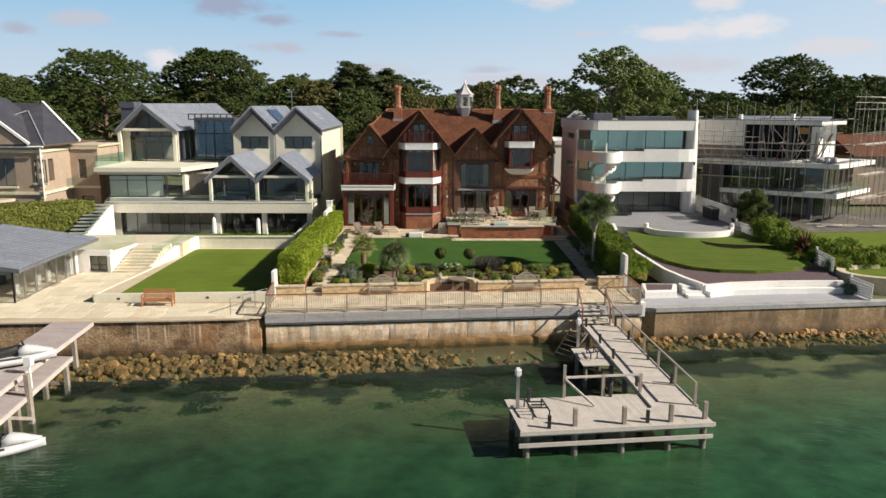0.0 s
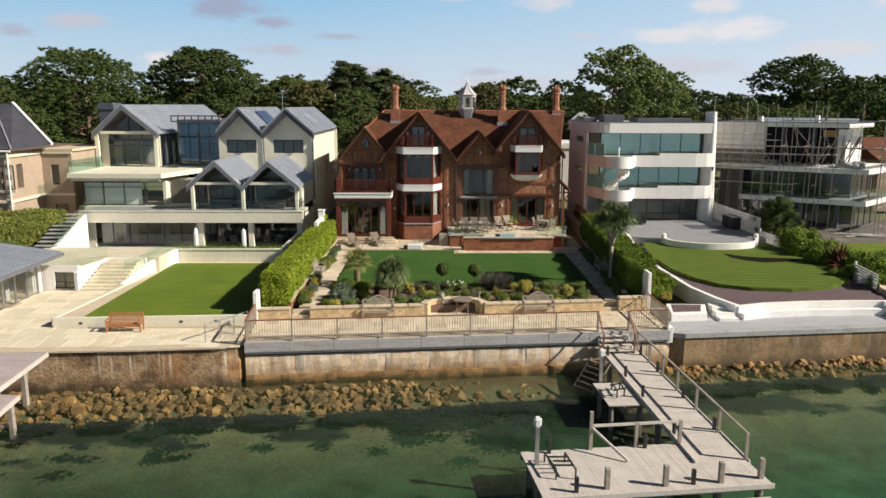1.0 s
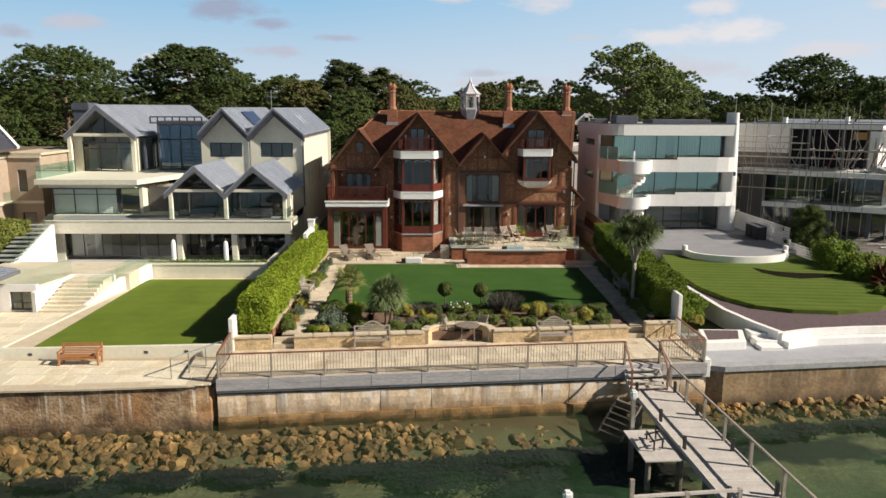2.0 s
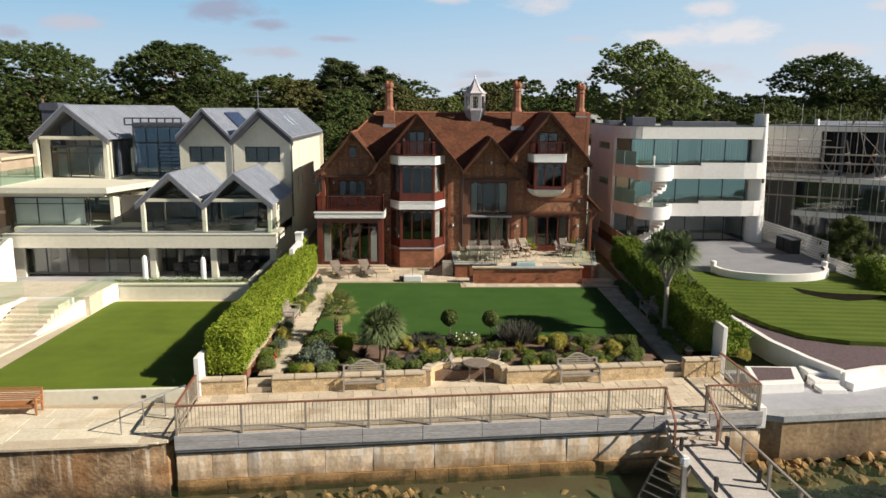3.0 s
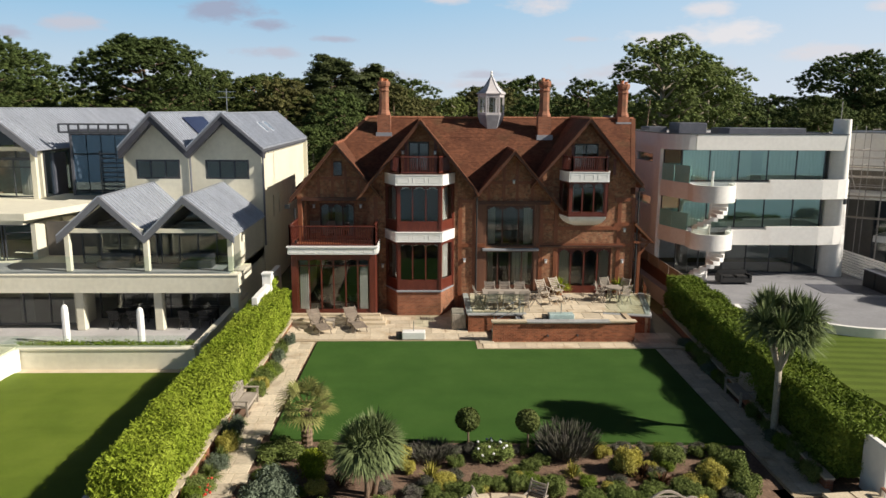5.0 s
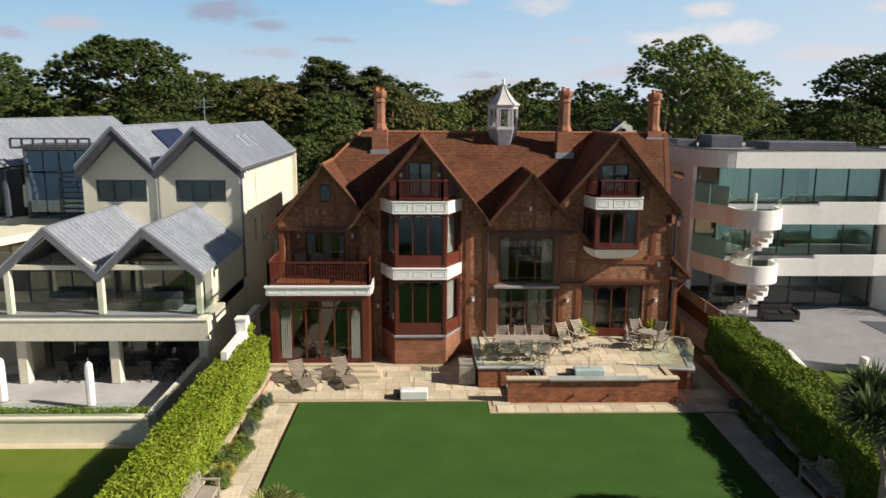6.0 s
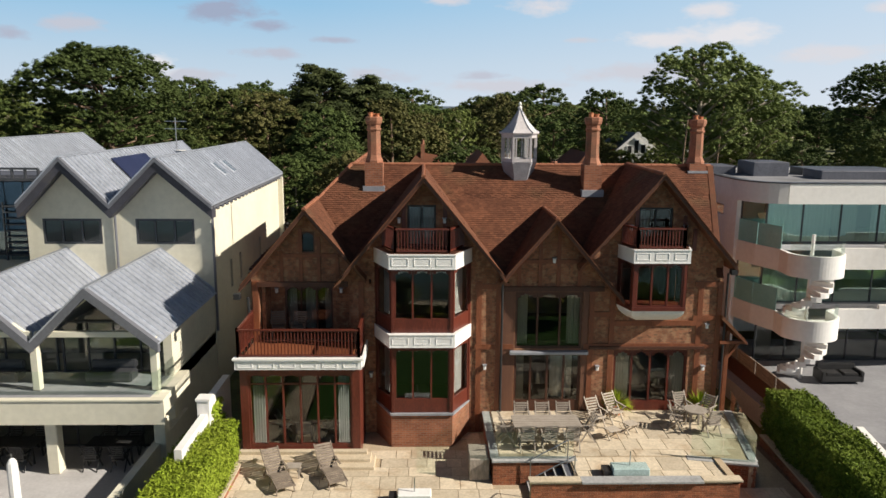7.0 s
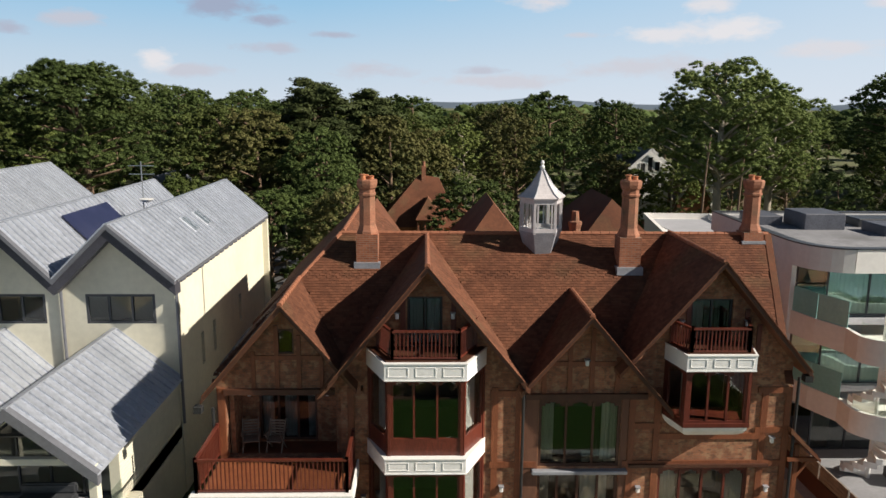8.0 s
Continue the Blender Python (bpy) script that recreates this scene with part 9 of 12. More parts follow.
balustrade(gb, [(8.1, 61.1), (10.17, 60.7), (10.98, 64.9)], 4.08, 0.95, gap=1.3)
st = thing("terrace_steps", (3.2, 60.3, 3.2), "dark stone steps with steel handrail up to the terrace", "steps")
for k in range(5):
    bm = B()
    box(bm, 2.5 + 0.29 * k, 2.785 + 0.29 * k, 59.62, 60.94, 3.14, 3.34 + 0.155 * k)
    soften(bm, 0.012)
    step = part("step", bm, M["slate"], st)
    bm = B()
    box(bm, 2.49 + 0.29 * k, 2.54 + 0.29 * k, 59.64, 60.92, 3.342 + 0.155 * k, 3.35 + 0.155 * k)
    part("nosing", bm, M["concrete"], step, "pale worn nosing")
for y in (59.7, 60.86):
    bm = B()
    tube(bm, (2.6, y, 3.3), (2.6, y, 4.15), 0.02)
    tube(bm, (3.85, y, 4.0), (3.85, y, 4.85), 0.02)
    tube(bm, (2.6, y, 4.15), (3.85, y, 4.85), 0.02)
    part("handrail", bm, M["metal"], st)

# small white water features with an upright jet pipe
def water_feature(x0, x1, y, z, lab, mat="white"):
    th = thing("water_feature", ((x0 + x1) / 2, y, z), lab, "water feature")
    bm = B()
    box(bm, x0, x1, y - 0.25, y + 0.25, z, z + 0.36)
    soften(bm, 0.03)
    part("tank", bm, M[mat], th)
    bm = B()
    tube(bm, ((x0 + x1) / 2, y, z + 0.3), ((x0 + x1) / 2, y, z + 0.85), 0.02)
    part("pipe", bm, M["metal"], th)
    bm = B()
    box(bm, x0 - 0.28, x0 - 0.02, y - 0.2, y + 0.25, z, z + 0.26)
    part("box", bm, M["black"], th)


water_feature(-1.85, -0.75, 59.85, PATIO_Z, "white low water feature with thin upright pipe")
water_feature(5.1, 6.3, 59.95, DZ - 0.05, "pale teal stone water feature on the brick terrace", "teal_stone")
for x in (4.99, 6.39):
    bm = B()
    tube(bm, (x, 59.36, 3.49), (x, 59.24, 3.48), 0.055, 0.05, 10)
    tagged(part("water_spout", bm, M["alu"]), "small dark water spout in the brick wall", "spout", "wall spouts")
bm = B()
box(bm, 0.55, 1.25, 61.2, 62.4, PATIO_Z, 4.0)
soften(bm, 0.03)
tagged(part("storage_box", bm, M["post"]), "grey storage box beside the terrace wall", "storage box")

# ---- left neighbour: steps, walls, rails ----
ls = thing("garden_steps", (-20.4, 51, 2.42), "cream stone garden steps between white walls", "steps")
for k in range(8):
    bm = B()
    y = 49.9 + 0.3 * k
    box(bm, -21.9 + 0.08 * k, -19.5 + 0.05 * k, y, 53.2, 2.42 + 0.003 * k, 2.42 + 0.17 * (k + 1))
    soften(bm, 0.012)
    part("step", bm, M["paleslab"], ls)
bm = B()
ribbon_wall(bm, [(-19.3, 49.8), (-18.6, 53.4), (-18.1, 56.5)], 0.3, 2.4, [2.9, 3.7, 3.8])
ribbon_wall(bm, [(-22.1, 49.9), (-21.5, 53.2)], 0.25, 2.4, [3.6, 3.9])
tagged(part("stair_wall", bm, M["whiterender"]), "white rendered wall beside the garden steps", "wall", "", "structure")
bm = B()
wall(bm, -24.4, -22.1, 2.42, 3.95, 0, 0.3, [(-23.6, -22.4, 2.5, 3.55)], side(0, 50.3, 0))
box(bm, -27, -19, 53.2, 53.5, 2.4, 3.85)
tagged(part("upper_wall", bm, M["whiterender"]), "white rendered terrace wall with a dark window", "wall", "", "structure")
tw = thing("wall_window", (-23, 50.4, 2.5), "dark-framed window in the terrace wall", "window")
window(tw, side(0, 50.3, 0), -23.6, -22.4, 2.5, 3.55, 2, (2.9,), M["alu"], M["glass"], y=0.05)
slab_block("upper_terrace", [(-27.4, 50.6), (-22.1, 50.6), (-21.4, 53.4), (-18.2, 53.4), (-18.2, 57), (-27.4, 57)], 2.4, 3.86, M["paleslab"], "pale upper terrace with glass rails", "terrace")
gr = thing("glass_rail", (-22, 52, 3.86), "clear glass rail on the upper terrace", "balustrade")
balustrade(gr, [(-24.4, 50.45), (-22.1, 50.45), (-21.5, 53.3)], 3.9, 0.95)
balustrade(gr, [(-19.2, 50.2), (-18.5, 53.4), (-18.05, 56.7)], 3.75, 0.6)
balustrade(gr, [(-19, 53.5), (-19, 56.7), (-11, 56.75)], 3.82, 0.5)
sl = thing("side_stairs", (-27, 59, 3.8), "grey outdoor stairs with glass sides", "stairs")
for k in range(9):
    bm = B()
    y = 56.6 + 0.55 * k
    box(bm, -28.1, -26.7, y, y + 0.5, 3.95 + 0.2 * k, 4.02 + 0.2 * k)
    part("tread", bm, M["concrete"], sl)
bm = B()
prism(bm, [(-26.6, 56.4, 3.8), (-26.6, 61.8, 5.75), (-26.6, 61.8, 6.6), (-26.6, 56.4, 4.75)], (0.02, 0, 0))
part("glass_panel", bm, M["clear"], sl)
bm = B()
prism(bm, [(-26.7, 56.2, 2.4), (-26.7, 62, 2.4), (-26.7, 62, 5.5), (-26.7, 56.2, 3.8)], (-0.2, 0, 0))
part("stringer_wall", bm, M["whiterender"], sl)
bm = B()
ribbon_wall(bm, [(-19.7, 42.2), (-9.75, 42.75)], 0.22, 2.35, 2.96)
ribbon_wall(bm, [(-19.75, 42.2), (-18.2, 56.5)], 0.15, 2.35, 2.93)
tagged(part("lawn_wall", bm, M["cream"]), "low cream wall holding up the lawn", "wall", "", "structure")
for x in (-18.3, -16.9, -13.2, -11.4):
    bm = B()
    y = 42.2 + 0.055 * (x + 19.7)
    box(bm, x - 0.09, x + 0.09, y - 0.13, y - 0.1, 2.62, 2.74)
    soften(bm, 0.01)
    tagged(part("wall_light", bm, M["alu"]), "small recessed light in the lawn wall", "light", "lights along the lawn wall")
bm = B()
for f in (0.0, 0.33, 0.66, 1.0):
    x, y = -11.1 + 1.5 * f, 39.6 + 2.4 * f
    tube(bm, (x, y, 2.45), (x, y, 3.35), 0.025)
tube(bm, (-11.1, 39.6, 3.35), (-9.6, 42.0, 3.35), 0.03)
tagged(part("boundary_rail", bm, M["metal"]), "thin metal rail at the terrace corner", "railing")
for x, y, lab in ((-17.95, 60.6, 0), (-14.2, 60.1, 0)):
    th = thing("parasol", (x, y, CF), "closed white garden parasol on the terrace", "parasol", "closed parasols")
    bm = B()
    lathe(bm, (x, y, CF), [(0.28, 0), (0.3, 0.04), (0.28, 0.08), (0.05, 0.1)], 14)
    part("base", bm, M["concrete"], th)
    bm = B()
    lathe(bm, (x, y, CF), [(0.05, 0.1), (0.17, 0.14), (0.17, 0.9), (0.17, 1.5), (0.15, 1.8), (0.10, 1.9), (0.03, 1.95)], 10)
    part("canopy", bm, M["white"], th)
    bm = B()
    tube(bm, (x, y, CF + 0.05), (x, y, CF + 2.1), 0.025)
    part("pole", bm, M["metal"], th)

# ---- right neighbour: white walls, slatted fence, terrace wall ----
bm = B()
ribbon_wall(bm, [(16.1, 64.6), (15.4, 60), (14.95, 55.5), (15.0, 52), (15.4, 47.5), (16.1, 45.4), (16.75, 43.9)], 0.26, 2.3, [3.6, 3.45, 3.4, 3.4, 3.3, 3.2, 3.15])
tagged(part("curved_wall", bm, M["whiterender"]), "white rendered curving garden wall", "wall", "", "structure")
bm = B()
ribbon_wall(bm, [(16.75, 43.9), (18.5, 44.5), (21, 44.85), (23.5, 45.0), (25.9, 45.0)], 0.26, 2.3, 3.1)
ribbon_wall(bm, [(16.9, 43.6), (18.6, 44.15), (21, 44.45), (23.5, 44.6), (25.9, 44.6)], 0.4, 2.3, 2.75)
tagged(part("front_wall_white", bm, M["whiterender"]), "white rendered wall and ledge in front of the slate bed", "wall", "", "structure")
bm = B()
prism(bm, [(12.9, 43.2, 2.4), (14.9, 43.4, 2.4), (15.5, 45.3, 2.4), (13.3, 45.4, 2.4)], (0, 0, 0.42))
soften(bm, 0.02)
planter = tagged(part("white_planter", bm, M["whiterender"]), "broad white rendered planter filled with slate chippings", "planter")
bm = B()
prism(bm, [(13.15, 43.65, 2.815), (14.7, 43.8, 2.815), (15.2, 45.15, 2.815), (13.5, 45.25, 2.815)], (0, 0, 0.012))
part("mulch", bm, M["slatechips"], planter, "plum slate mulch")
for k in range(3):
    bm = B()
    box(bm, 15.55, 16.6, 43.2 + 0.6 * k, 44.0 + 0.6 * k, 2.4, 2.58 + 0.16 * k)
    soften(bm, 0.015)
    tagged(part("garden_step", bm, M["whiterender"]), "white step up into the slate bed", "step", "white garden steps")
bm = B()
ribbon_wall(bm, [(18.4, 62.4), (18.55, 61.6), *arc(22.0, 62.0, 3.55, 2.35, 190, 352, 60), (25.7, 62.2)], 0.24, 3.0, 3.66)
for p in ((18.4, 62.4), (25.7, 62.2)):
    lathe(bm, (*p, 0), [(0.2, 3.2), (0.2, 3.92), (0.14, 3.97)], 12)
tagged(part("terrace_wall_white", bm, M["whiterender"]), "low curved white wall round the grey terrace", "wall", "", "structure")
slab_block("plunge_pool", [(22.3, 67.1), (25.5, 66.5), (25.9, 69.0), (22.3, 69.4)], 3.5, 3.565, M["slate"], "glazed light well set in the terrace", "pool")
fs = thing("slatted_fence", (27, 55, 3), "white horizontal slatted boundary fence", "fence")
fpts = [(26.6, 63.5), (27.0, 58.5), (27.2, 53.5), (27.0, 48.8), (26.2, 44.6), (26.4, 42.6)]
for a, b in (((26.5, 73.2), (26.55, 68.5)), ((26.55, 68.5), (26.6, 63.6)), (fpts[0], (26.8, 60.5)), ((27.05, 50.6), (26.7, 47.6)), (fpts[4], fpts[5])):
    a, b = Vector(a), Vector(b)
    zb = 3.0 if a.y > 45 else 2.45
    for k in range(12 if a.y > 68 else 9 if a.y > 64 else 6):
        bm = B()
        bar(bm, (*a, zb + 0.1 + k * 0.17), (*b, zb + 0.1 + k * 0.17), 0.04, 0.13)
        part("slat", bm, M["whiterender"], fs)
    bm = B()
    box(bm, a.x - 0.06, a.x + 0.06, a.y - 0.06, a.y + 0.06, zb - 0.1, zb + 1.2)
    part("fence_post", bm, M["whiterender"], fs)
# flat dark patch: the shade under a curved lawn step, painted as colour
crescent = [(21.5, 58.2), (21.5, 56.6), (22.2, 55.5), (23.2, 54.9), (24.6, 55.1), (26.6, 56.1), (25.4, 56.4), (23.8, 56.6), (22.6, 57.0)]
slab_block("crescent_bed", crescent, 3.0, 3.205, M["crescent_dark"], "dark crescent patch painted as the shade of a lawn step", "flower bed")
# black loungers and dark furniture by the white house
def dark_sofa(x, y, turn):
    th = thing("garden_sofa", (0, 0, 0), "low black outdoor sofa on the grey terrace", "sofa", "black outdoor seats")
    for nm, c in (("seat", (-0.9, 0.9, -0.4, 0.4, 0.12, 0.42)), ("backrest", (-0.9, 0.9, 0.28, 0.45, 0.42, 0.78)), ("armrest", (-0.98, -0.8, -0.4, 0.45, 0.1, 0.6)), ("armrest", (0.8, 0.98, -0.4, 0.45, 0.1, 0.6)), ("cushion", (-0.75, -0.05, -0.36, 0.26, 0.42, 0.52)), ("cushion", (0.05, 0.75, -0.36, 0.26, 0.42, 0.52))):
        bm = B()
        box(bm, *c)
        soften(bm, 0.04, 2)
        part(nm, bm, M["black"], th)
    th.matrix_basis = pose(x, y, 3.55, 0, 0, turn)


dark_sofa(18.0, 69.6, 0)
for y in (67.2, 68.4):
    th = thing("storage_cabinet", (25.95, y, 3.55), "black outdoor storage cabinet against the fence", "cabinet", "black cabinets")
    bm = B()
    box(bm, 25.6, 26.3, y - 0.55, y + 0.55, 3.55, 4.55)
    soften(bm, 0.02)
    part("body", bm, M["black"], th)
    bm = B()
    box(bm, 25.55, 26.33, y - 0.58, y + 0.58, 4.55, 4.61)
    part("lid", bm, M["slate"], th)
# a garden room wall beyond the right neighbour, with round stone edge
bm = B()
ribbon_wall(bm, arc(30.5, 46.8, 3.6, 2.2, 90, 300, 16), 0.5, 2.2, 3.3)
tagged(part("round_wall", bm, M["sandstone"]), "rounded buff stone wall round a terrace", "wall", "", "structure")

# ---- benches, chairs, tables ----
M["teak_grey"] = surface("silvered_dark_teak", (0.17, 0.135, 0.105), (0.26, 0.21, 0.165), 4, 0.75, 0.3, 0.2)


def seat_slats(parent, material, n, x0, x1, y0, y1, z, t):
    """A seat of single slats on two thin bearers."""
    bm = B()
    for x in (x0 + 0.05, x1 - 0.05):
        box(bm, x - 0.015, x + 0.015, y0 + 0.01, y1 - 0.01, z - 0.03, z)
    part("seat_frame", bm, material, parent)
    d = (y1 - y0) / n
    for k in range(n):
        bm = B()
        box(bm, x0, x1, y0 + k * d, y0 + (k + 0.86) * d, z, z + t)
        part("seat_slat", bm, material, parent)


def bench(name, label, mat, at, turn, L=1.7, curved=True):
    th = thing(name, (0, 0, 0), label, "bench", "garden benches")
    m = M[mat]
    seat_slats(th, m, 6, -L / 2, L / 2, -0.28, 0.2, 0.42, 0.03)
    for x in (-L / 2 + 0.04, L / 2 - 0.04):
        bm = B()
        bar(bm, (x, -0.27, 0), (x, -0.27, 0.66), 0.07, 0.07, (0, 1, 0))
        part("leg", bm, m, th)
        bm = B()
        bar(bm, (x, 0.2, 0), (x, 0.3, 0.92), 0.07, 0.07, (0, 1, 0))
        part("leg", bm, m, th)
        bm = B()
        bar(bm, (x, -0.33, 0.67), (x, 0.28, 0.67), 0.09, 0.04)
        part("armrest", bm, m, th)
    for y in (-0.25, 0.18):
        bm = B()
        bar(bm, (-L / 2, y, 0.36), (L / 2, y, 0.36), 0.04, 0.09)
        part("rail", bm, m, th)
    for k in range(7):
        f = k / 6
        bm = B()
        z = 0.5 + 0.07 * k
        half = L / 2 - 0.05
        if curved and k > 3:
            half *= 1 - 0.17 * (k - 3)
            z += 0.02 * (k - 3)
        bar(bm, (-half, 0.22 + 0.07 * f, z), (half, 0.22 + 0.07 * f, z), 0.025, 0.045)
        part("back_slat", bm, m, th)
    if curved:
        bm = B()
        pts = []
        for i in range(25):
            x = -L / 2 + L * i / 24
            c = abs(x) / (L / 2)
            z = 0.86 + (0.26 * math.cos(min(c / 0.62, 1) * math.pi / 2) if c < 0.62 else 0.05 * math.sin((c - 0.62) / 0.38 * math.pi))
            pts.append((x, 0.3, z))
        rings = [[bm.verts.new((x, y + dy, z + dz)) for dy, dz in ((-0.03, -0.03), (0.03, -0.03), (0.03, 0.03), (-0.03, 0.03))] for x, y, z in pts]
        for ra, rb in zip(rings, rings[1:]):
            for k in range(4):
                bm.faces.new((ra[k], ra[(k + 1) % 4], rb[(k + 1) % 4], rb[k]))
        bm.faces.new(rings[0][::-1])
        bm.faces.new(rings[-1])
        part("top_rail", bm, m, th)
        for x in (-0.5, 0.0, 0.5):
            bm = B()
            bar(bm, (x, 0.22, 0.45), (x, 0.3, 1.0 if x == 0 else 0.95), 0.04, 0.03, (0, 1, 0))
            part("back_post", bm, m, th)
    th.matrix_basis = pose(*at, 0, 0, turn)
    return th


bench("garden_bench", "weathered grey teak bench with a curved back", "teak", (-2.93, 43.35, TERRACE_Z), 5, 1.72)
bench("garden_bench", "weathered grey teak bench with a curved back", "teak", (5.83, 44.1, TERRACE_Z), 5, 1.72)
bench("garden_bench", "weathered grey teak bench beside the hedge", "teak", (-7.3, 51.6, 3.06), 88, 1.5)
bench("garden_bench", "weathered grey teak bench in the hedge's shade", "teak", (11.15, 52.3, 3.06), -92, 1.6)
bench("garden_bench", "orange-brown teak bench on the pale terrace", "teak_new", (-15.75, 41.55, 2.42), 3, 1.75, False)


def chair(name, mat, at, turn, reclined=False, label="weathered teak folding garden chair", group="garden chairs"):
    th = thing(name, (0, 0, 0), label, "chair", group)
    m = M[mat]
    rake = 0.34 if reclined else 0.12
    seat_slats(th, m, 6, -0.24, 0.24, -0.25, 0.22, 0.42, 0.025)
    for x in (-0.25, 0.25):
        bm = B()
        bar(bm, (x, 0.28, 0), (x, -0.24, 0.64), 0.035, 0.045, (0, 1, 0))
        part("leg", bm, m, th)
        bm = B()
        bar(bm, (x, -0.26, 0), (x, 0.2 + rake, 1.02), 0.035, 0.045, (0, 1, 0))
        part("leg", bm, m, th)
        bm = B()
        bar(bm, (x * 1.1, -0.28, 0.65), (x * 1.1, 0.26, 0.66), 0.055, 0.03)
        part("armrest", bm, m, th)
    for k in range(6):
        f = k / 5
        bm = B()
        bar(bm, (-0.22, 0.12 + rake * (0.3 + 0.7 * f), 0.52 + 0.44 * f), (0.22, 0.12 + rake * (0.3 + 0.7 * f), 0.52 + 0.44 * f), 0.02, 0.06)
        part("back_slat", bm, m, th)
    th.matrix_basis = pose(*at, 0, 0, turn)
    return th


def table(name, mat, at, label, r=None, size=None, turn=0):
    th = thing(name, (0, 0, 0), label, "table")
    m = M[mat]
    bm = B()
    if r:
        lathe(bm, (0, 0, 0), [(0.02, 0.66), (r * 0.9, 0.66), (r * 0.9, 0.705)], 20)
        top = part("tabletop", bm, m, th)
        for k in range(9):
            bm = B()
            y0, y1 = -r + 2 * r * k / 9, -r + 2 * r * (k + 1) / 9 - 0.01
            q = [(math.sqrt(max(r * r - y * y, 0.0001)), y) for y in (y0, (y0 + y1) / 2, y1)]
            prism(bm, [(-q[0][0], q[0][1], 0.71), (q[0][0], q[0][1], 0.71), (q[1][0], q[1][1], 0.71), (q[2][0], q[2][1], 0.71), (-q[2][0], q[2][1], 0.71), (-q[1][0], q[1][1], 0.71)], (0, 0, 0.035))
            part("slat", bm, m, top)
        legs = [(0.35 * r / 0.6 * sx, 0.35 * r / 0.6 * sy) for sx in (-1, 1) for sy in (-1, 1)]
    else:
        for s_ in (-1, 1):
            box(bm, s_ * size[0] * 0.4 - 0.04, s_ * size[0] * 0.4 + 0.04, -size[1] / 2 + 0.03, size[1] / 2 - 0.03, 0.67, 0.71)
        legs = [(sx * (size[0] / 2 - 0.12), sy * (size[1] / 2 - 0.12)) for sx in (-1, 1) for sy in (-1, 1)]
        top = part("tabletop", bm, m, th)
        for k in range(7):
            bm = B()
            w = size[1] / 7
            box(bm, -size[0] / 2, size[0] / 2, -size[1] / 2 + (k + 0.06) * w, -size[1] / 2 + (k + 0.94) * w, 0.71, 0.745)
            part("slat", bm, m, top)
    for x, y in legs:
        bm = B()
        bar(bm, (x, y, 0), (x * 0.9, y * 0.9, 0.71), 0.06, 0.06, (0, 1, 0))
        part("leg", bm, m, th)
    bm = B()
    bar(bm, (legs[0][0], legs[0][1], 0.62), (legs[-1][0], legs[-1][1], 0.62), 0.05, 0.07)
    bar(bm, (legs[1][0], legs[1][1], 0.61), (legs[2][0], legs[2][1], 0.61), 0.05, 0.07)
    part("stretcher", bm, m, th)
    th.matrix_basis = pose(*at, 0, 0, turn)


table("round_table", "teak_grey", (1.62, 44.35, TERRACE_Z), "round weathered teak table in the wall alcove", r=0.55)
for x, y, a in ((0.78, 44.65, 75), (2.3, 45.0, -35)):
    chair("garden_chair", "teak", (x, y, TERRACE_Z), a, group="chairs round the alcove table")
table("dining_table", "teak", (3.36, 62.5, DZ), "long weathered teak dining table on the terrace", size=(2.4, 1.05))
for k in range(3):
    chair("dining_chair", "teak", (2.6 + 0.78 * k, 63.35, DZ), 0, group="chairs round the dining table")
    chair("dining_chair", "teak", (2.6 + 0.78 * k, 61.75, DZ), 180, group="chairs round the dining table")
chair("dining_chair", "teak", (1.95, 62.5, DZ), 90, group="chairs round the dining table")
chair("dining_chair", "teak", (4.85, 62.55, DZ), -90, group="chairs round the dining table")
M["teak_pale"] = surface("pale_teak", (0.42, 0.36, 0.29), (0.52, 0.45, 0.37), 3, 0.75, 0.2, 0.15)
for x, y, a in ((5.45, 63.6, 20), (6.25, 64.1, 25)):
    chair("reclining_chair", "teak_pale", (x, y, DZ), a, True, "pale slatted reclining garden chair", "pale reclining chairs")
    th = thing("footstool", (0, 0, 0), "pale slatted footstool in front of its chair", "footstool", "pale footstools")
    seat_slats(th, M["teak_pale"], 5, -0.24, 0.24, -0.22, 0.22, 0.34, 0.025)
    for sx in (-0.2, 0.2):
        bm = B()
        bar(bm, (sx, -0.2, 0), (sx, 0.2, 0.34), 0.03, 0.04, (0, 1, 0))
        bar(bm, (sx, 0.2, 0), (sx, -0.2, 0.34), 0.03, 0.04, (0, 1, 0))
        part("leg", bm, M["teak_pale"], th)
    th.matrix_basis = pose(x + 0.35, y - 0.95, DZ, 0, 0, a)
table("round_table", "teak", (9.1, 63.5, DZ), "round pale garden table on the terrace", r=0.42)
for x, y, a in ((8.35, 63.4, 70), (8.9, 64.35, 15), (9.75, 64.1, -50), (9.55, 62.95, 190)):
    chair("garden_chair", "teak", (x, y, DZ), a, group="chairs round the small table")


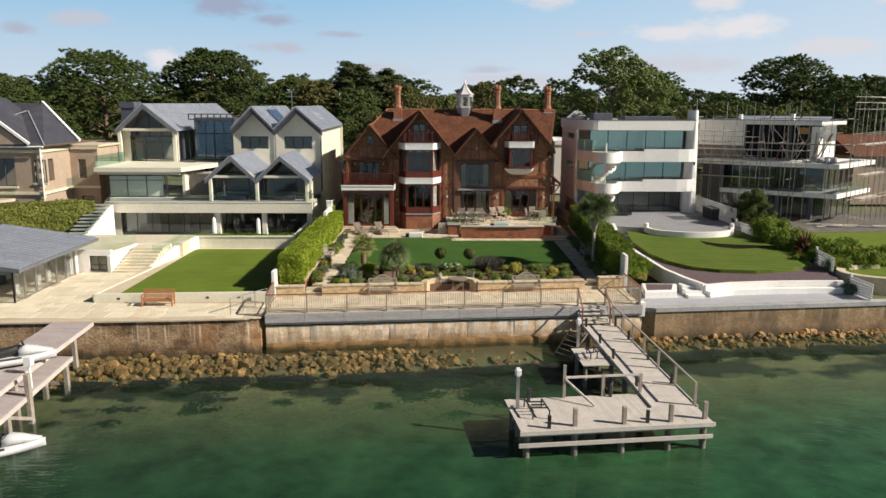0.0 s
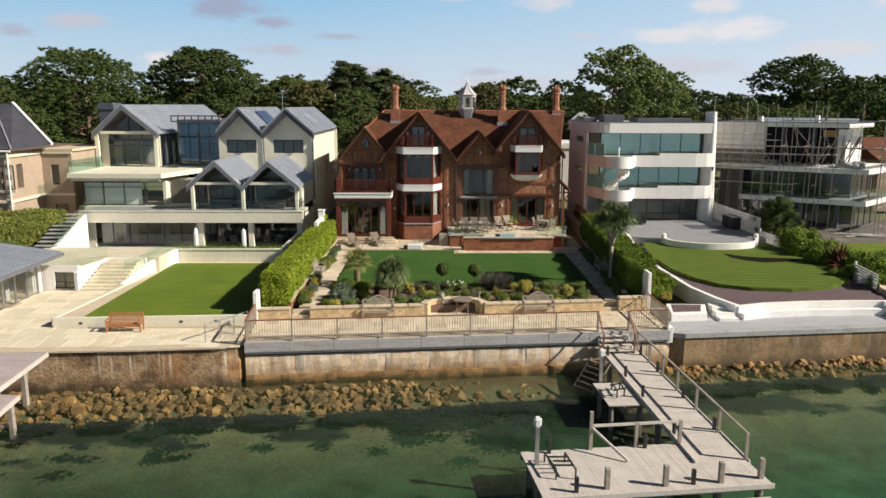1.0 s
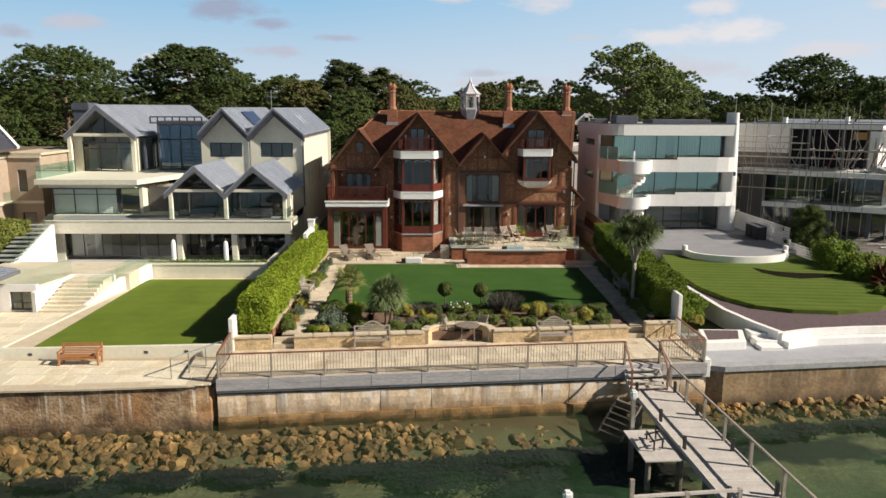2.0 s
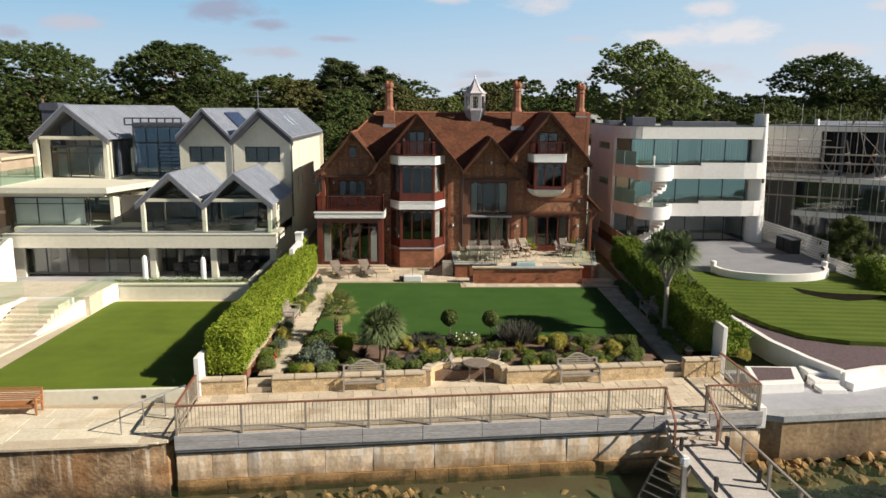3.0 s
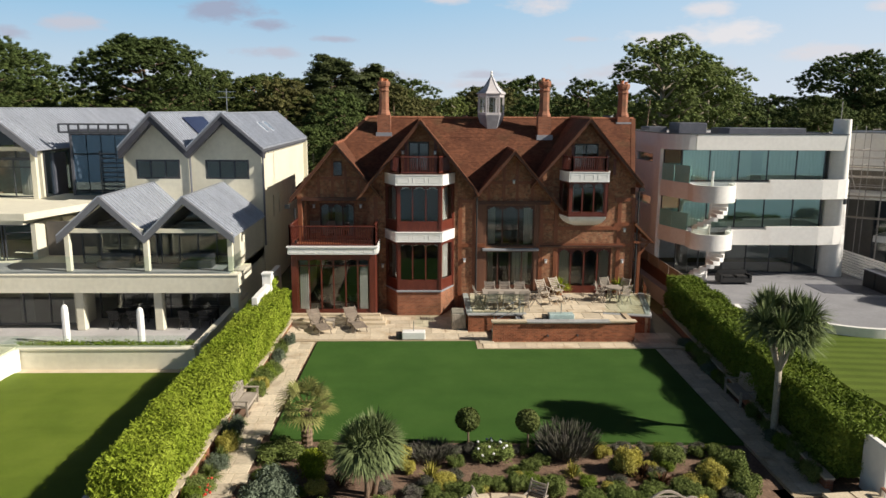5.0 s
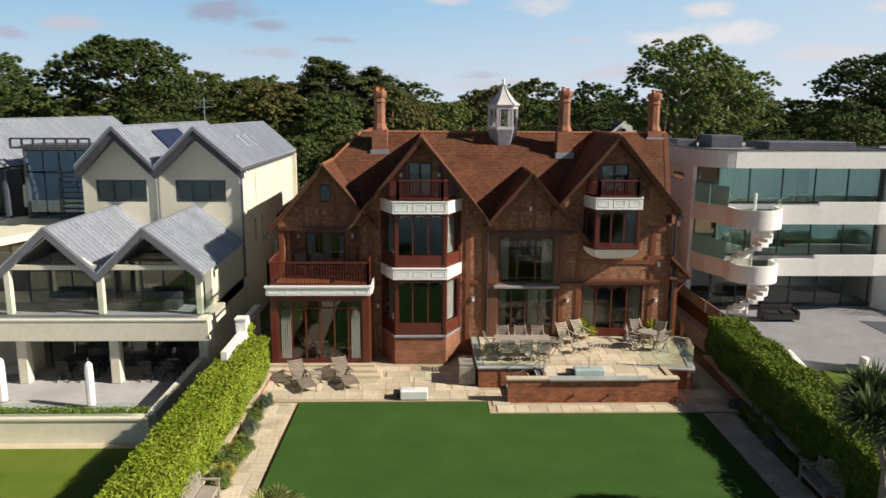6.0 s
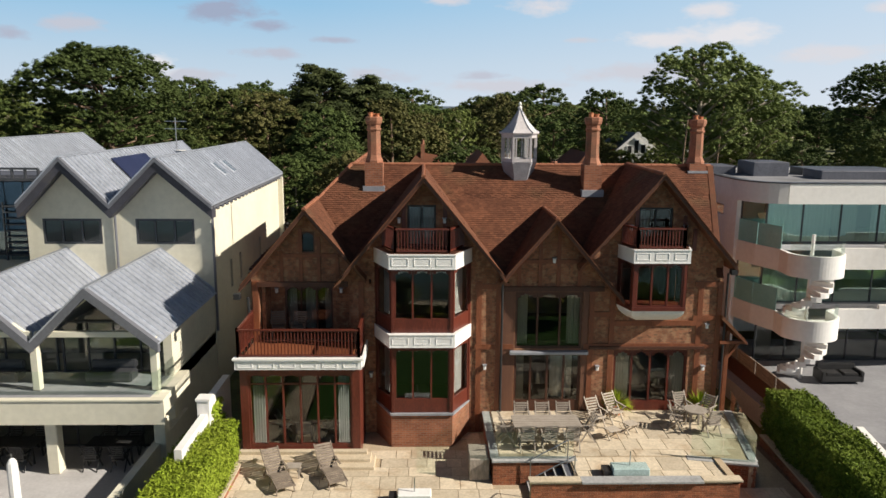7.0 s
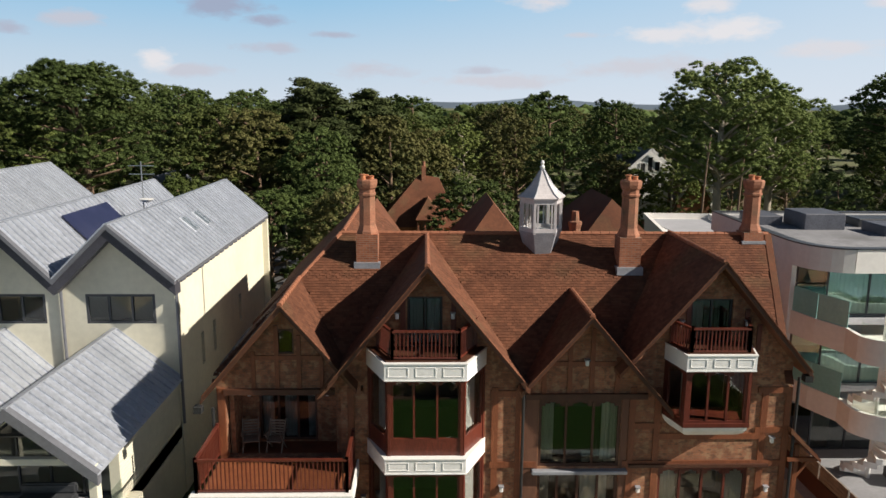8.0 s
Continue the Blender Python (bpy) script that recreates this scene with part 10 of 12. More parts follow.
def lounger(at, turn):
    """A low steamer lounger with its back half raised."""
    th = thing("sun_lounger", (0, 0, 0), "weathered wooden steamer lounger with raised back", "lounger", "steamer loungers")
    m = M["teak_grey"]
    for k in range(11):
        bm = B()
        y = -0.98 + 0.1 * k
        z = 0.27 + 0.10 * max(0, 1 - abs(y + 0.35) / 0.5)
        bar(bm, (-0.28, y, z), (0.28, y, z), 0.085, 0.022)
        part("seat_slat", bm, m, th)
    for k in range(9):
        bm = B()
        y, z = 0.14 + 0.088 * k, 0.30 + 0.064 * k
        bar(bm, (-0.27, y, z), (0.27, y, z), 0.085, 0.022, (0, -0.59, 0.81))
        part("back_slat", bm, m, th)
    for x in (-0.30, 0.30):
        bm = B()
        bar(bm, (x, -1.02, 0.25), (x, -0.35, 0.34), 0.035, 0.055)
        bar(bm, (x, -0.35, 0.34), (x, 0.12, 0.25), 0.035, 0.055)
        bar(bm, (x, 0.10, 0.25), (x, 0.92, 0.86), 0.035, 0.055)
        part("side_rail", bm, m, th)
        for y0, y1, z1 in ((-0.95, -0.8, 0.27), (-0.1, -0.35, 0.34), (0.6, 0.2, 0.50)):
            bm = B()
            bar(bm, (x, y0, 0), (x, y1, z1), 0.035, 0.045, (0, 1, 0))
            part("leg", bm, m, th)
        bm = B()
        bar(bm, (x * 1.03, -0.22, 0.50), (x * 1.03, 0.38, 0.52), 0.06, 0.03)
        part("armrest", bm, m, th)
    th.matrix_basis = pose(*at, 0, 0, turn)


lounger((-6.0, 61.25, PATIO_Z), 28)
lounger((-4.25, 61.6, PATIO_Z), 24)
th = thing("side_table", (-5.5, 61.6, PATIO_Z), "small wooden side table between the loungers", "table")
bm = B()
box(bm, -5.75, -5.25, 61.4, 61.8, PATIO_Z + 0.38, PATIO_Z + 0.42)
part("tabletop", bm, M["teak"], th)
for x in (-5.7, -5.3):
    for y in (61.45, 61.75):
        bm = B()
        box(bm, x - 0.02, x + 0.02, y - 0.02, y + 0.02, PATIO_Z, PATIO_Z + 0.38)
        part("leg", bm, M["teak"], th)


table("indoor_table", "darkwood", (-5.4, 64.15, PATIO_Z + 0.3), "dark round table inside the garden room", r=0.6)
for x, y, a in ((-6.25, 64.1, 90), (-4.55, 64.2, -90), (-5.4, 63.45, 180)):
    chair("indoor_chair", "teak_grey", (x, y, PATIO_Z + 0.3), a, False, "dim wooden chair inside the garden room", "chairs in the garden room")

# boundary wall and dark fence along the white house's drive
bm = B()
ribbon_wall(bm, [(13.75, 64.6), (13.7, 74.6)], 0.2, 3.0, 4.25)
bw = tagged(part("boundary_wall", bm, M["darkwood"]), "dark boarded boundary wall with a fence on top", "garden wall", "", "structure")
for k in range(5):
    bm = B()
    y = 64.8 + 1.95 * k
    for r_ in range(4):
        box(bm, 13.66, 13.72, y, y + 1.85, 4.27 + 0.15 * r_, 4.40 + 0.15 * r_)
    part("fence_panel", bm, M["teak_grey"], bw, "dark slatted fence panel")

# big balcony's pale chairs, darkened in colour for shade; dark dining sets under the cream house
for x, a in ((-6.7, 12), (-5.9, -8)):
    chair("balcony_chair", "teak_grey", (x, 65.8, 6.9), a, False, "slatted balcony chair with shade put into its dark tone", "balcony chairs")
for cx in (-16.2, -12.6):
    table("terrace_table", "black", (cx, 63.9, CF), "dark outdoor dining table under the overhang", size=(1.8, 0.9))
    for dx, dy, a in ((-0.5, -0.75, 180), (0.5, -0.75, 180), (-0.5, 0.75, 0), (0.5, 0.75, 0)):
        chair("terrace_chair", "black", (cx + dx, 63.9 + dy, CF), a, False, "dark outdoor dining chair under the overhang", "dark dining chairs")

# ---- trees ----
def stem(bm, p, q, r0, r1, bend, rng, n=5, sides=7):
    """A bent, tapering limb."""
    p, q = Vector(p), Vector(q)
    off = Vector((rng.uniform(-1, 1), rng.uniform(-1, 1), rng.uniform(-0.3, 0.6))) * bend
    pts = [p.lerp(q, i / n) + off * math.sin(math.pi * i / n) for i in range(n + 1)]
    # one continuous skin: a ring at each point
    ax = (q - p).normalized()
    e1 = ax.cross(Vector((0, 1, 0)) if abs(ax.y) < 0.8 else Vector((1, 0, 0))).normalized()
    e2 = ax.cross(e1)
    rings = []
    for i, c in enumerate(pts):
        r = r0 + (r1 - r0) * i / n
        rings.append([bm.verts.new(c + (e1 * math.cos(2 * math.pi * k / sides) + e2 * math.sin(2 * math.pi * k / sides)) * r) for k in range(sides)])
    for a, b in zip(rings, rings[1:]):
        for k in range(sides):
            bm.faces.new((a[k], a[(k + 1) % sides], b[(k + 1) % sides], b[k]))
    bm.faces.new(rings[0][::-1])
    bm.faces.new(rings[-1])


def make_tree(name, seed, H, W, bare, leaf_mat, bark_mat, label, limbs=30, per_limb=8, size=(0.6, 1.15), flat=0.45, per=95, tuft=0.2, shape="dome", fall=0.3, thin=0.28, shell=0, pads=0):
    """A tree of height H and crown width W at the origin: a trunk, limbs, and many small tufts of leaf along each limb."""
    rng = random.Random(seed)
    nr = np.random.default_rng(seed)
    th = thing(name, (0, 0, 0), label, "tree")
    bm = B()
    top = Vector((rng.uniform(-0.6, 0.6), rng.uniform(-0.6, 0.6), H * 0.93))
    stem(bm, (0, 0, -0.3), top, 0.024 * H, 0.004 * H, H * 0.03, rng, 7, 8)
    quads, cores = [], []
    for i in range(limbs):
        f = (i + 0.5) / limbs
        if shape == "layered":
            env = W / 2 * (1 - 0.80 * f ** 1.3)
        elif shape == "umbrella":
            env = W / 2 * (0.72 + 0.28 * min(1, f / 0.4)) * math.sqrt(max(0.02, 1 - (max(0, f - 0.4) / 0.62) ** 2))
        else:
            env = W / 2 * (0.62 + 0.38 * min(1, f / 0.3)) * math.sqrt(max(0.02, 1 - (max(0, f - 0.3) / 0.72) ** 2))
        a = i * 2.39996 + rng.uniform(-0.35, 0.35)
        R = env * rng.uniform(0.72, 1.08)
        zt = bare + (H - bare) * (0.97 * f ** 0.9) + rng.uniform(-0.4, 0.4)
        z0 = min(H * 0.9, max(bare * 0.55, zt - R * fall))
        g = z0 / (H * 0.93)
        o = Vector((top.x * g, top.y * g, z0))
        tip = Vector((top.x * g + math.cos(a) * R, top.y * g + math.sin(a) * R, zt))
        if i % 2 == 0 or f < 0.5:
            stem(bm, o, o.lerp(tip, 0.85), 0.0075 * H, 0.003 * H, 0.3, rng, 4, 5)
        for k in range(per_limb):
            t = 0.22 + 0.80 * math.sqrt((k + rng.random()) / per_limb)
            c = o.lerp(tip, t) + Vector((rng.gauss(0, 1), rng.gauss(0, 1), 0)) * (0.16 * R * t + 0.2)
            c.z += 0.25 * math.sin(math.pi * min(t, 1)) * R * 0.35 + rng.gauss(0, 0.25)
            r = rng.uniform(*size) * (0.8 if f > 0.9 else 1.0)
            if pads:
                # tufts gather in flat cushions along the limb
                q = k % pads
                pr = (0.098 + 0.035 * noise.noise((i * 1.7, q * 2.3, seed))) * W * (1.0 - 0.25 * (f > 0.85))
                pc = o.lerp(tip, 0.46 + 0.56 * (q + 0.5) / pads)
                pc.x += 1.1 * noise.noise((i * 3.1, q * 1.3, seed + 1))
                pc.y += 1.1 * noise.noise((i * 2.1, q * 4.3, seed + 2))
                b, w = rng.uniform(0, 6.283), math.sqrt(rng.random())
                c = pc + Vector((math.cos(b) * w * pr, math.sin(b) * w * pr, 0.55 * pr * (1 - w * w) - 0.12 * pr + rng.gauss(0, 0.08)))
            c.z = min(c.z, H - r * flat * 0.8)
            rr = (r, r * rng.uniform(0.75, 1.25), r * flat * rng.uniform(0.8, 1.25))
            p, n_ = clump_points(c, rr, per, nr, True, (0.5, 1.2))
            quads.append(leaves(p, n_ + np.array((0, 0, 0.5)), tuft, nr, 1.8, 0.42, thin))
            cores.append((tuple(c - Vector((0, 0, 0.1 * r))), tuple(v * 0.62 for v in rr), seed + k))
    # tufts over the crown's upper face, which close its outline
    for i in range(shell):
        u = (i + 0.5) / shell
        a = i * 2.39996
        el = math.asin(min(1, 0.15 + 0.85 * u))
        k = rng.uniform(0.86, 1.0)
        zc = bare + (H - bare) * 0.42
        c = Vector((math.cos(a) * math.cos(el) * W * 0.47 * k + top.x * 0.6, math.sin(a) * math.cos(el) * W * 0.47 * k + top.y * 0.6, zc + math.sin(el) * (H - zc) * k * 0.95))
        if shape == "umbrella":
            c.z = zc + (H - zc) * 0.95 * k * math.sin(el) ** 0.68
        c += Vector((0, 0, 0.9 * noise.noise(c * 0.33)))
        c.z = min(c.z, H - 0.3)
        r = rng.uniform(*size) * 1.05
        rr = (r, r * rng.uniform(0.8, 1.2), r * max(flat, 0.5))
        p, n_ = clump_points(c, rr, per, nr, True, (0.5, 1.2))
        quads.append(leaves(p, n_ + np.array((0, 0, 0.5)), tuft, nr, 1.8, 0.42, thin))
        cores.append((tuple(c - Vector((0, 0, 0.1 * r))), tuple(v * 0.62 for v in rr), seed + i))
    part("trunk", bm, M[bark_mat], th, "tapered trunk with spreading limbs", smooth=True)
    ob = new("crown", leaf_mesh("crown", quads, M[leaf_mat], cores, 1))
    ob.parent = th
    return th


M["pine_bright"] = foliage("bright_pine_needles", (0.102, 0.138, 0.042), (0.165, 0.198, 0.064), 0.35, var=0.15)
M["shrub"] = foliage("shrub_leaf", (0.098, 0.132, 0.034), (0.165, 0.200, 0.058), 2.0)
M["lime"] = foliage("lime_leaf", (0.19, 0.25, 0.015), (0.27, 0.32, 0.03), 2.0)
M["gold"] = foliage("golden_leaf", (0.32, 0.28, 0.05), (0.42, 0.38, 0.10), 2.0)
M["bluegrey"] = foliage("blue_grey_leaf", (0.10, 0.125, 0.085), (0.15, 0.180, 0.125), 2.0)
M["bronze"] = foliage("bronze_blade", (0.07, 0.035, 0.02), (0.12, 0.06, 0.03), 2.0)
M["lavender"] = foliage("lavender_stem", (0.085, 0.095, 0.055), (0.150, 0.130, 0.120), 2.0)
M["flower"] = surface("white_petal", (0.75, 0.75, 0.72), (0.8, 0.8, 0.78), 3, 0.7)
M["red_flower"] = surface("red_petal", (0.5, 0.03, 0.02), (0.6, 0.05, 0.03), 3, 0.7)
M["cordyline"] = foliage("sword_leaf", (0.10, 0.135, 0.055), (0.18, 0.215, 0.095), 1.5, 0.45)
M["palmleaf"] = foliage("fan_palm_leaf", (0.13, 0.145, 0.040), (0.21, 0.20, 0.075), 1.5, 0.45)
M["rust_oak"] = foliage("browning_leaves", (0.085, 0.090, 0.030), (0.135, 0.125, 0.048), 0.35, var=0.15)

PINE_A = make_tree("pine_tree", 1, 18.5, 15.5, 4.5, "pine", "bark", "dark green spreading maritime pine with a domed crown", 48, 46, (0.20, 0.40), 0.72, 62, 0.078, "umbrella", thin=0.32, shell=640, pads=3)
PINE_B = make_tree("pine_tree", 2, 18.0, 12.8, 6.5, "pine", "bark", "dark green spreading pine with an uneven flat crown", 46, 46, (0.20, 0.40), 0.72, 62, 0.078, "umbrella", thin=0.32, shell=560, pads=3)
PINE_C = make_tree("pine_tree", 3, 19.0, 11.6, 8.2, "pine_bright", "palebark", "tall light green pine with pale trunks", 50, 40, (0.20, 0.38), 0.75, 60, 0.075, "dome", 0.6, 0.3, 240, pads=3)
CEDAR = make_tree("cypress_tree", 4, 17.0, 11.0, 2.0, "cedar", "bark", "dark layered cypress with ragged drooping sprays", 44, 8, (0.7, 1.3), 0.36, 100, 0.24, "layered", 0.1)
OAK_A = make_tree("oak_tree", 5, 13.0, 10.0, 2.2, "oak", "bark", "rounded green broadleaf tree in the woods", 24, 18, (0.24, 0.48), 0.75, 34, 0.125, "dome", 0.5, 0.38, 170)
OAK_B = make_tree("oak_tree", 6, 13.5, 9.0, 2.0, "rust_oak", "bark", "olive-brown broadleaf tree in the woods", 24, 18, (0.24, 0.48), 0.75, 34, 0.125, "dome", 0.5, 0.38, 170)
PINE_D = make_tree("pine_tree", 7, 14.0, 9.5, 2.8, "pine", "bark", "dark rounded pine in the woods", 26, 21, (0.23, 0.45), 0.7, 34, 0.125, "umbrella", thin=0.36, shell=150, pads=2)
OAK_C = make_tree("oak_tree", 8, 12.5, 9.5, 2.2, "pine_light", "palebark", "light olive-green tree in the woods", 24, 18, (0.24, 0.48), 0.7, 34, 0.125, "dome", 0.5, 0.36, 170)

GZ = 3.3


def plant(src, x, y, s=1.0, turn=0.0, z=GZ, wide=1.0, group=""):
    src.scale = (s * wide, s * wide, s)
    ob = copy_thing(src, pose(x, y, z, 0, 0, turn))
    if group:
        tagged(ob, "", "", group)
    return ob


# the trees that stand out against the sky
for src, x, y, s, turn in ((PINE_A, -43.6, 101, 0.95, 20), (PINE_B, -30.9, 109, 1.02, 200), (CEDAR, -12.2, 122, 1.02, 0), (CEDAR, -7.8, 126, 0.96, 120), (PINE_C, 27.0, 113, 1.0, 40), (PINE_A, 74.5, 157, 1.13, 90), (PINE_B, -78, 122, 0.8, 50), (PINE_C, 32.8, 116, 0.86, 160),
                           (PINE_D, -3, 165, 1.16, 10), (PINE_D, 20, 175, 1.22, 70), (PINE_D, 45, 150, 1.15, 100), (PINE_B, 92, 160, 0.9, 10), (PINE_D, 40, 146, 1.12, 190), (PINE_A, -66, 118, 0.8, 200), (OAK_A, -22, 119, 1.12, 0), (OAK_B, -17.5, 117, 1.05, 90), (PINE_D, 60, 140, 0.82, 20), (PINE_D, 83, 136, 1.05, 220)):
    plant(src, x, y, s, turn, GZ, 1.18, "tall trees behind the houses")
# low trees in front of the timbered villa
for src, x, y, s in ((OAK_A, 21.8, 123.5, 0.62), (OAK_C, 26.6, 124.5, 0.68), (OAK_B, 18.0, 121.0, 0.72)):
    plant(src, x, y, s, 40 * x, GZ, 1.0, "woodland trees")
# woods behind the houses
rng = random.Random(44)
kinds = [OAK_A, OAK_B, PINE_D, OAK_C, PINE_D, OAK_A, PINE_D]
placed = [(-46.5, 101), (-31.5, 109), (-13.5, 122), (26, 113)]
made = 0
KEEP_OUT = [(-0.8, 106, 7.5, 13.0), (18.5, 97, 6.5, 10), (21.5, 112, 6.0, 18), (-15.5, 112, 4.0, 12), (-27.3, 84, 4, 13), (-14.5, 78, 5, 10), (19, 80, 8, 9), (33, 76, 10, 10), (-38, 69, 10, 9)]
for i in range(2600):
    y = 90 + 130 * rng.random() ** 1.5
    x = rng.uniform(-1.05, 1.05) * (38 + 0.62 * (y - 20))
    gap = 5.0 + 0.014 * (y - 90)
    if any((x - a) ** 2 + (y - b) ** 2 < gap * gap for a, b in placed) or any(abs(x - a) < w and abs(y - b) < h for a, b, w, h in KEEP_OUT):
        continue
    placed.append((x, y))
    s = rng.uniform(0.72, 1.03) if y < 140 else rng.uniform(0.96, 1.24)
    if y < 100 or 0.36 < x / y < 0.43:
        s *= 0.85
    plant(rng.choice(kinds), x, y, s, rng.uniform(0, 360), group="woodland trees")
    made += 1
    if made >= 190:
        break
for src in (PINE_A, PINE_B, PINE_C, CEDAR, OAK_A, OAK_B, PINE_D, OAK_C):
    # the patterns themselves stand deep in the wood
    src.scale = (1, 1, 1)
for k, src in enumerate((PINE_A, PINE_B, PINE_C, CEDAR, OAK_A, OAK_B, PINE_D, OAK_C)):
    src.matrix_basis = pose(-150 + 42 * k, 232, 3.6)

# far woods on the skyline
nr = np.random.default_rng(9)
quads, cores = [], []
for i in range(420):
    x, y = nr.uniform(-420, 420), nr.uniform(240, 420)
    r = nr.uniform(4, 7)
    c = (x, y, 7 + nr.uniform(0, 6))
    cores.append((c, (r, r, r * 0.9), i))
    p, n_ = clump_points(c, (r, r, r * 0.9), 120, nr)
    quads.append(leaves(p, n_, 0.9, nr, 1.2, 0.5))
ob = new("far_woods", leaf_mesh("far_woods", quads, M["pine"], cores))
tagged(ob, "distant dark green woods along the skyline", "woods", "", "stuff")
# horizon hills; the blue of distance haze is put into their colour
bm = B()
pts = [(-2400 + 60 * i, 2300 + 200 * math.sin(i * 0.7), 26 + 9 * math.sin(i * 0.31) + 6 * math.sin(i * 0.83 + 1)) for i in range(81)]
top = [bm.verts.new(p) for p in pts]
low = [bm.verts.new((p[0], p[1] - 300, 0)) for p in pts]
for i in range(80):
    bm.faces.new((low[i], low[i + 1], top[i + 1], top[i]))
tagged(part("backdrop_hills", bm, surface("haze_painted_hill", (0.10, 0.14, 0.19), (0.12, 0.16, 0.21), 0.01, 1.0), smooth=True), "low hills on the horizon with blue haze painted in", "hills", "", "structure")

# ---- hedges ----
def hedge(name, a0, a1, b0, b1, z0, z1, mat, label, n, seed, leaf=0.10, wav=0.08):
    """A clipped hedge between two plan edges a and b, full of leaves."""
    nr = np.random.default_rng(seed)
    a0, a1, b0, b1 = (np.array(p, float) for p in (a0, a1, b0, b1))
    L = np.linalg.norm(a1 - a0)
    w = np.linalg.norm(b0 - a0)
    h = z1 - z0
    areas = np.array([L * h, L * h, L * w, w * h, w * h])
    pick = nr.choice(5, n, p=areas / areas.sum())
    f, g, zz = nr.random(n), nr.random(n), nr.random(n)
    nrm = np.zeros((n, 3))
    u = (a1 - a0) / L
    out = (b0 - a0) / w
    for k, (ff, gg, zv, d) in enumerate(((None, 0, None, -out), (None, 1, None, out), (None, None, 1, None), (0, None, None, -u), (1, None, None, u))):
        s_ = pick == k
        if ff is not None:
            f[s_] = ff
        if gg is not None:
            g[s_] = gg
        if zv is not None:
            zz[s_] = zv
        nrm[s_] = (0, 0, 1) if d is None else (d[0], d[1], 0.1)
    xy = (a0[None] * (1 - f[:, None]) + a1[None] * f[:, None]) * (1 - g[:, None]) + (b0[None] * (1 - f[:, None]) + b1[None] * f[:, None]) * g[:, None]
    pts = np.concatenate([xy, (z0 + h * zz)[:, None]], 1)
    lump = np.sin(pts[:, 0] * 2.3 + pts[:, 2] * 3) * np.cos(pts[:, 1] * 1.9 + pts[:, 2] * 2.2)
    pts += nrm * (wav * lump + nr.normal(0, 0.06, n))[:, None]
    q = leaves(pts, nrm + np.array((0, 0, 0.25)), leaf, nr, 1.9, 0.75, 0.30)
    bm = B()
    ins = 0.1
    c = [a0 + (out + u) * ins, a1 + (out - u) * ins, b1 - (out + u) * ins, b0 + (u - out) * ins]
    prism(bm, [(p[0], p[1], z0) for p in c], (0, 0, h - ins))
    cv = [tuple(v.co) for v in bm.verts]
    bm.verts.index_update()
    cf = [[v.index for v in fc.verts] for fc in bm.faces]
    bm.free()
    k = len(cv)
    idx = (np.arange(len(q)).reshape(-1, 4) + k).tolist()
    me = bpy.data.meshes.new(name)
    me.from_pydata(np.concatenate([np.array(cv), q]).tolist(), [], cf + idx)
    me.materials.append(M[mat])
    return tagged(new(name, me), label, "hedge")


hedge("hedge", (-9.15, 43.4), (-8.95, 62.3), (-7.8, 43.4), (-7.6, 62.3), 3.3, 4.95, "hedge", "clipped bright yellow-green laurel hedge on a brick wall", 110000, 1, 0.068)
hedge("hedge", (11.15, 45.9), (12.2, 64.5), (12.75, 45.9), (13.7, 64.5), 3.3, 5.15, "hedge_dark", "dense green hedge shading the garden path", 84000, 2, 0.07, 0.14)
hedge("hedge", (-35.5, 56.5), (-29.6, 61.5), (-33.6, 55.0), (-27.4, 60.2), 2.6, 6.0, "hedge_olive", "tall clipped hedge in front of the beige house", 22000, 3, 0.11)
# white wall between the two gardens, where the hedge ends
bm = B()
box(bm, -8.74, -8.5, 59.3, 62.15, 2.6, 5.3)
tagged(part("boundary_wall_1", bm, M["whiterender"]), "white rendered boundary wall rising behind the hedge", "garden wall", "", "structure")
bm = B()
box(bm, -8.76, -8.5, 62.15, 65.1, 2.6, 5.62)
tall_wall = tagged(part("boundary_wall_2", bm, M["whiterender"]), "taller white rendered wall beside the brick house", "garden wall", "", "structure")
bm = B()
box(bm, -8.84, -8.42, 62.05, 62.5, 2.6, 5.78)
box(bm, -8.88, -8.38, 62.01, 62.54, 5.78, 5.86)
part("wall_pillar", bm, M["whiterender"], tall_wall, "white pillar with a flat cap")
ivy_q = []
for i in range(22):
    c = Vector((-8.42, 62.9 + nr.normal(0, 0.32), 4.35 + 0.95 * nr.random()))
    p_, n_ = clump_points(c, (0.16, 0.2, 0.2), 40, nr, True, (0.3, 1.1))
    ivy_q.append(leaves(p_, n_ + np.array((0.4, 0, 0.3)), 0.085, nr, 1.3, 0.6, 0.5))
tagged(new("climbing_plant", leaf_mesh("climbing_plant", ivy_q, M["hedge"])), "bright green climber on the white wall's end", "climber")
hedge("low_hedge", (-18.4, 57.0), (-10.8, 57.0), (-18.4, 57.45), (-10.8, 57.45), 2.7, 3.82, "hedge_dark", "low clipped hedge behind the cream wall", 12000, 4, 0.075, 0.03)


# ---- shrubs ----
def blades(n, nr, lo, hi, width, L0, L1, droop, seg=1):
    q = []
    for a, e_ in zip(nr.uniform(0, 6.283, n), nr.uniform(lo, hi, n)):
        d = np.array((math.cos(a) * math.cos(e_), math.sin(a) * math.cos(e_), math.sin(e_)))
        s_ = np.array((-math.sin(a), math.cos(a), 0)) * width
        L = nr.uniform(L0, L1)
        tip = d * L + np.array((d[0], d[1], -1.0)) * droop * L * math.cos(e_)
        mid = d * L * 0.6
        b = np.array((d[0], d[1], 0)) * 0.12
        q += [b - s_ * 0.6, b + mid - s_, b + tip, b + mid + s_]
    return np.array(q)


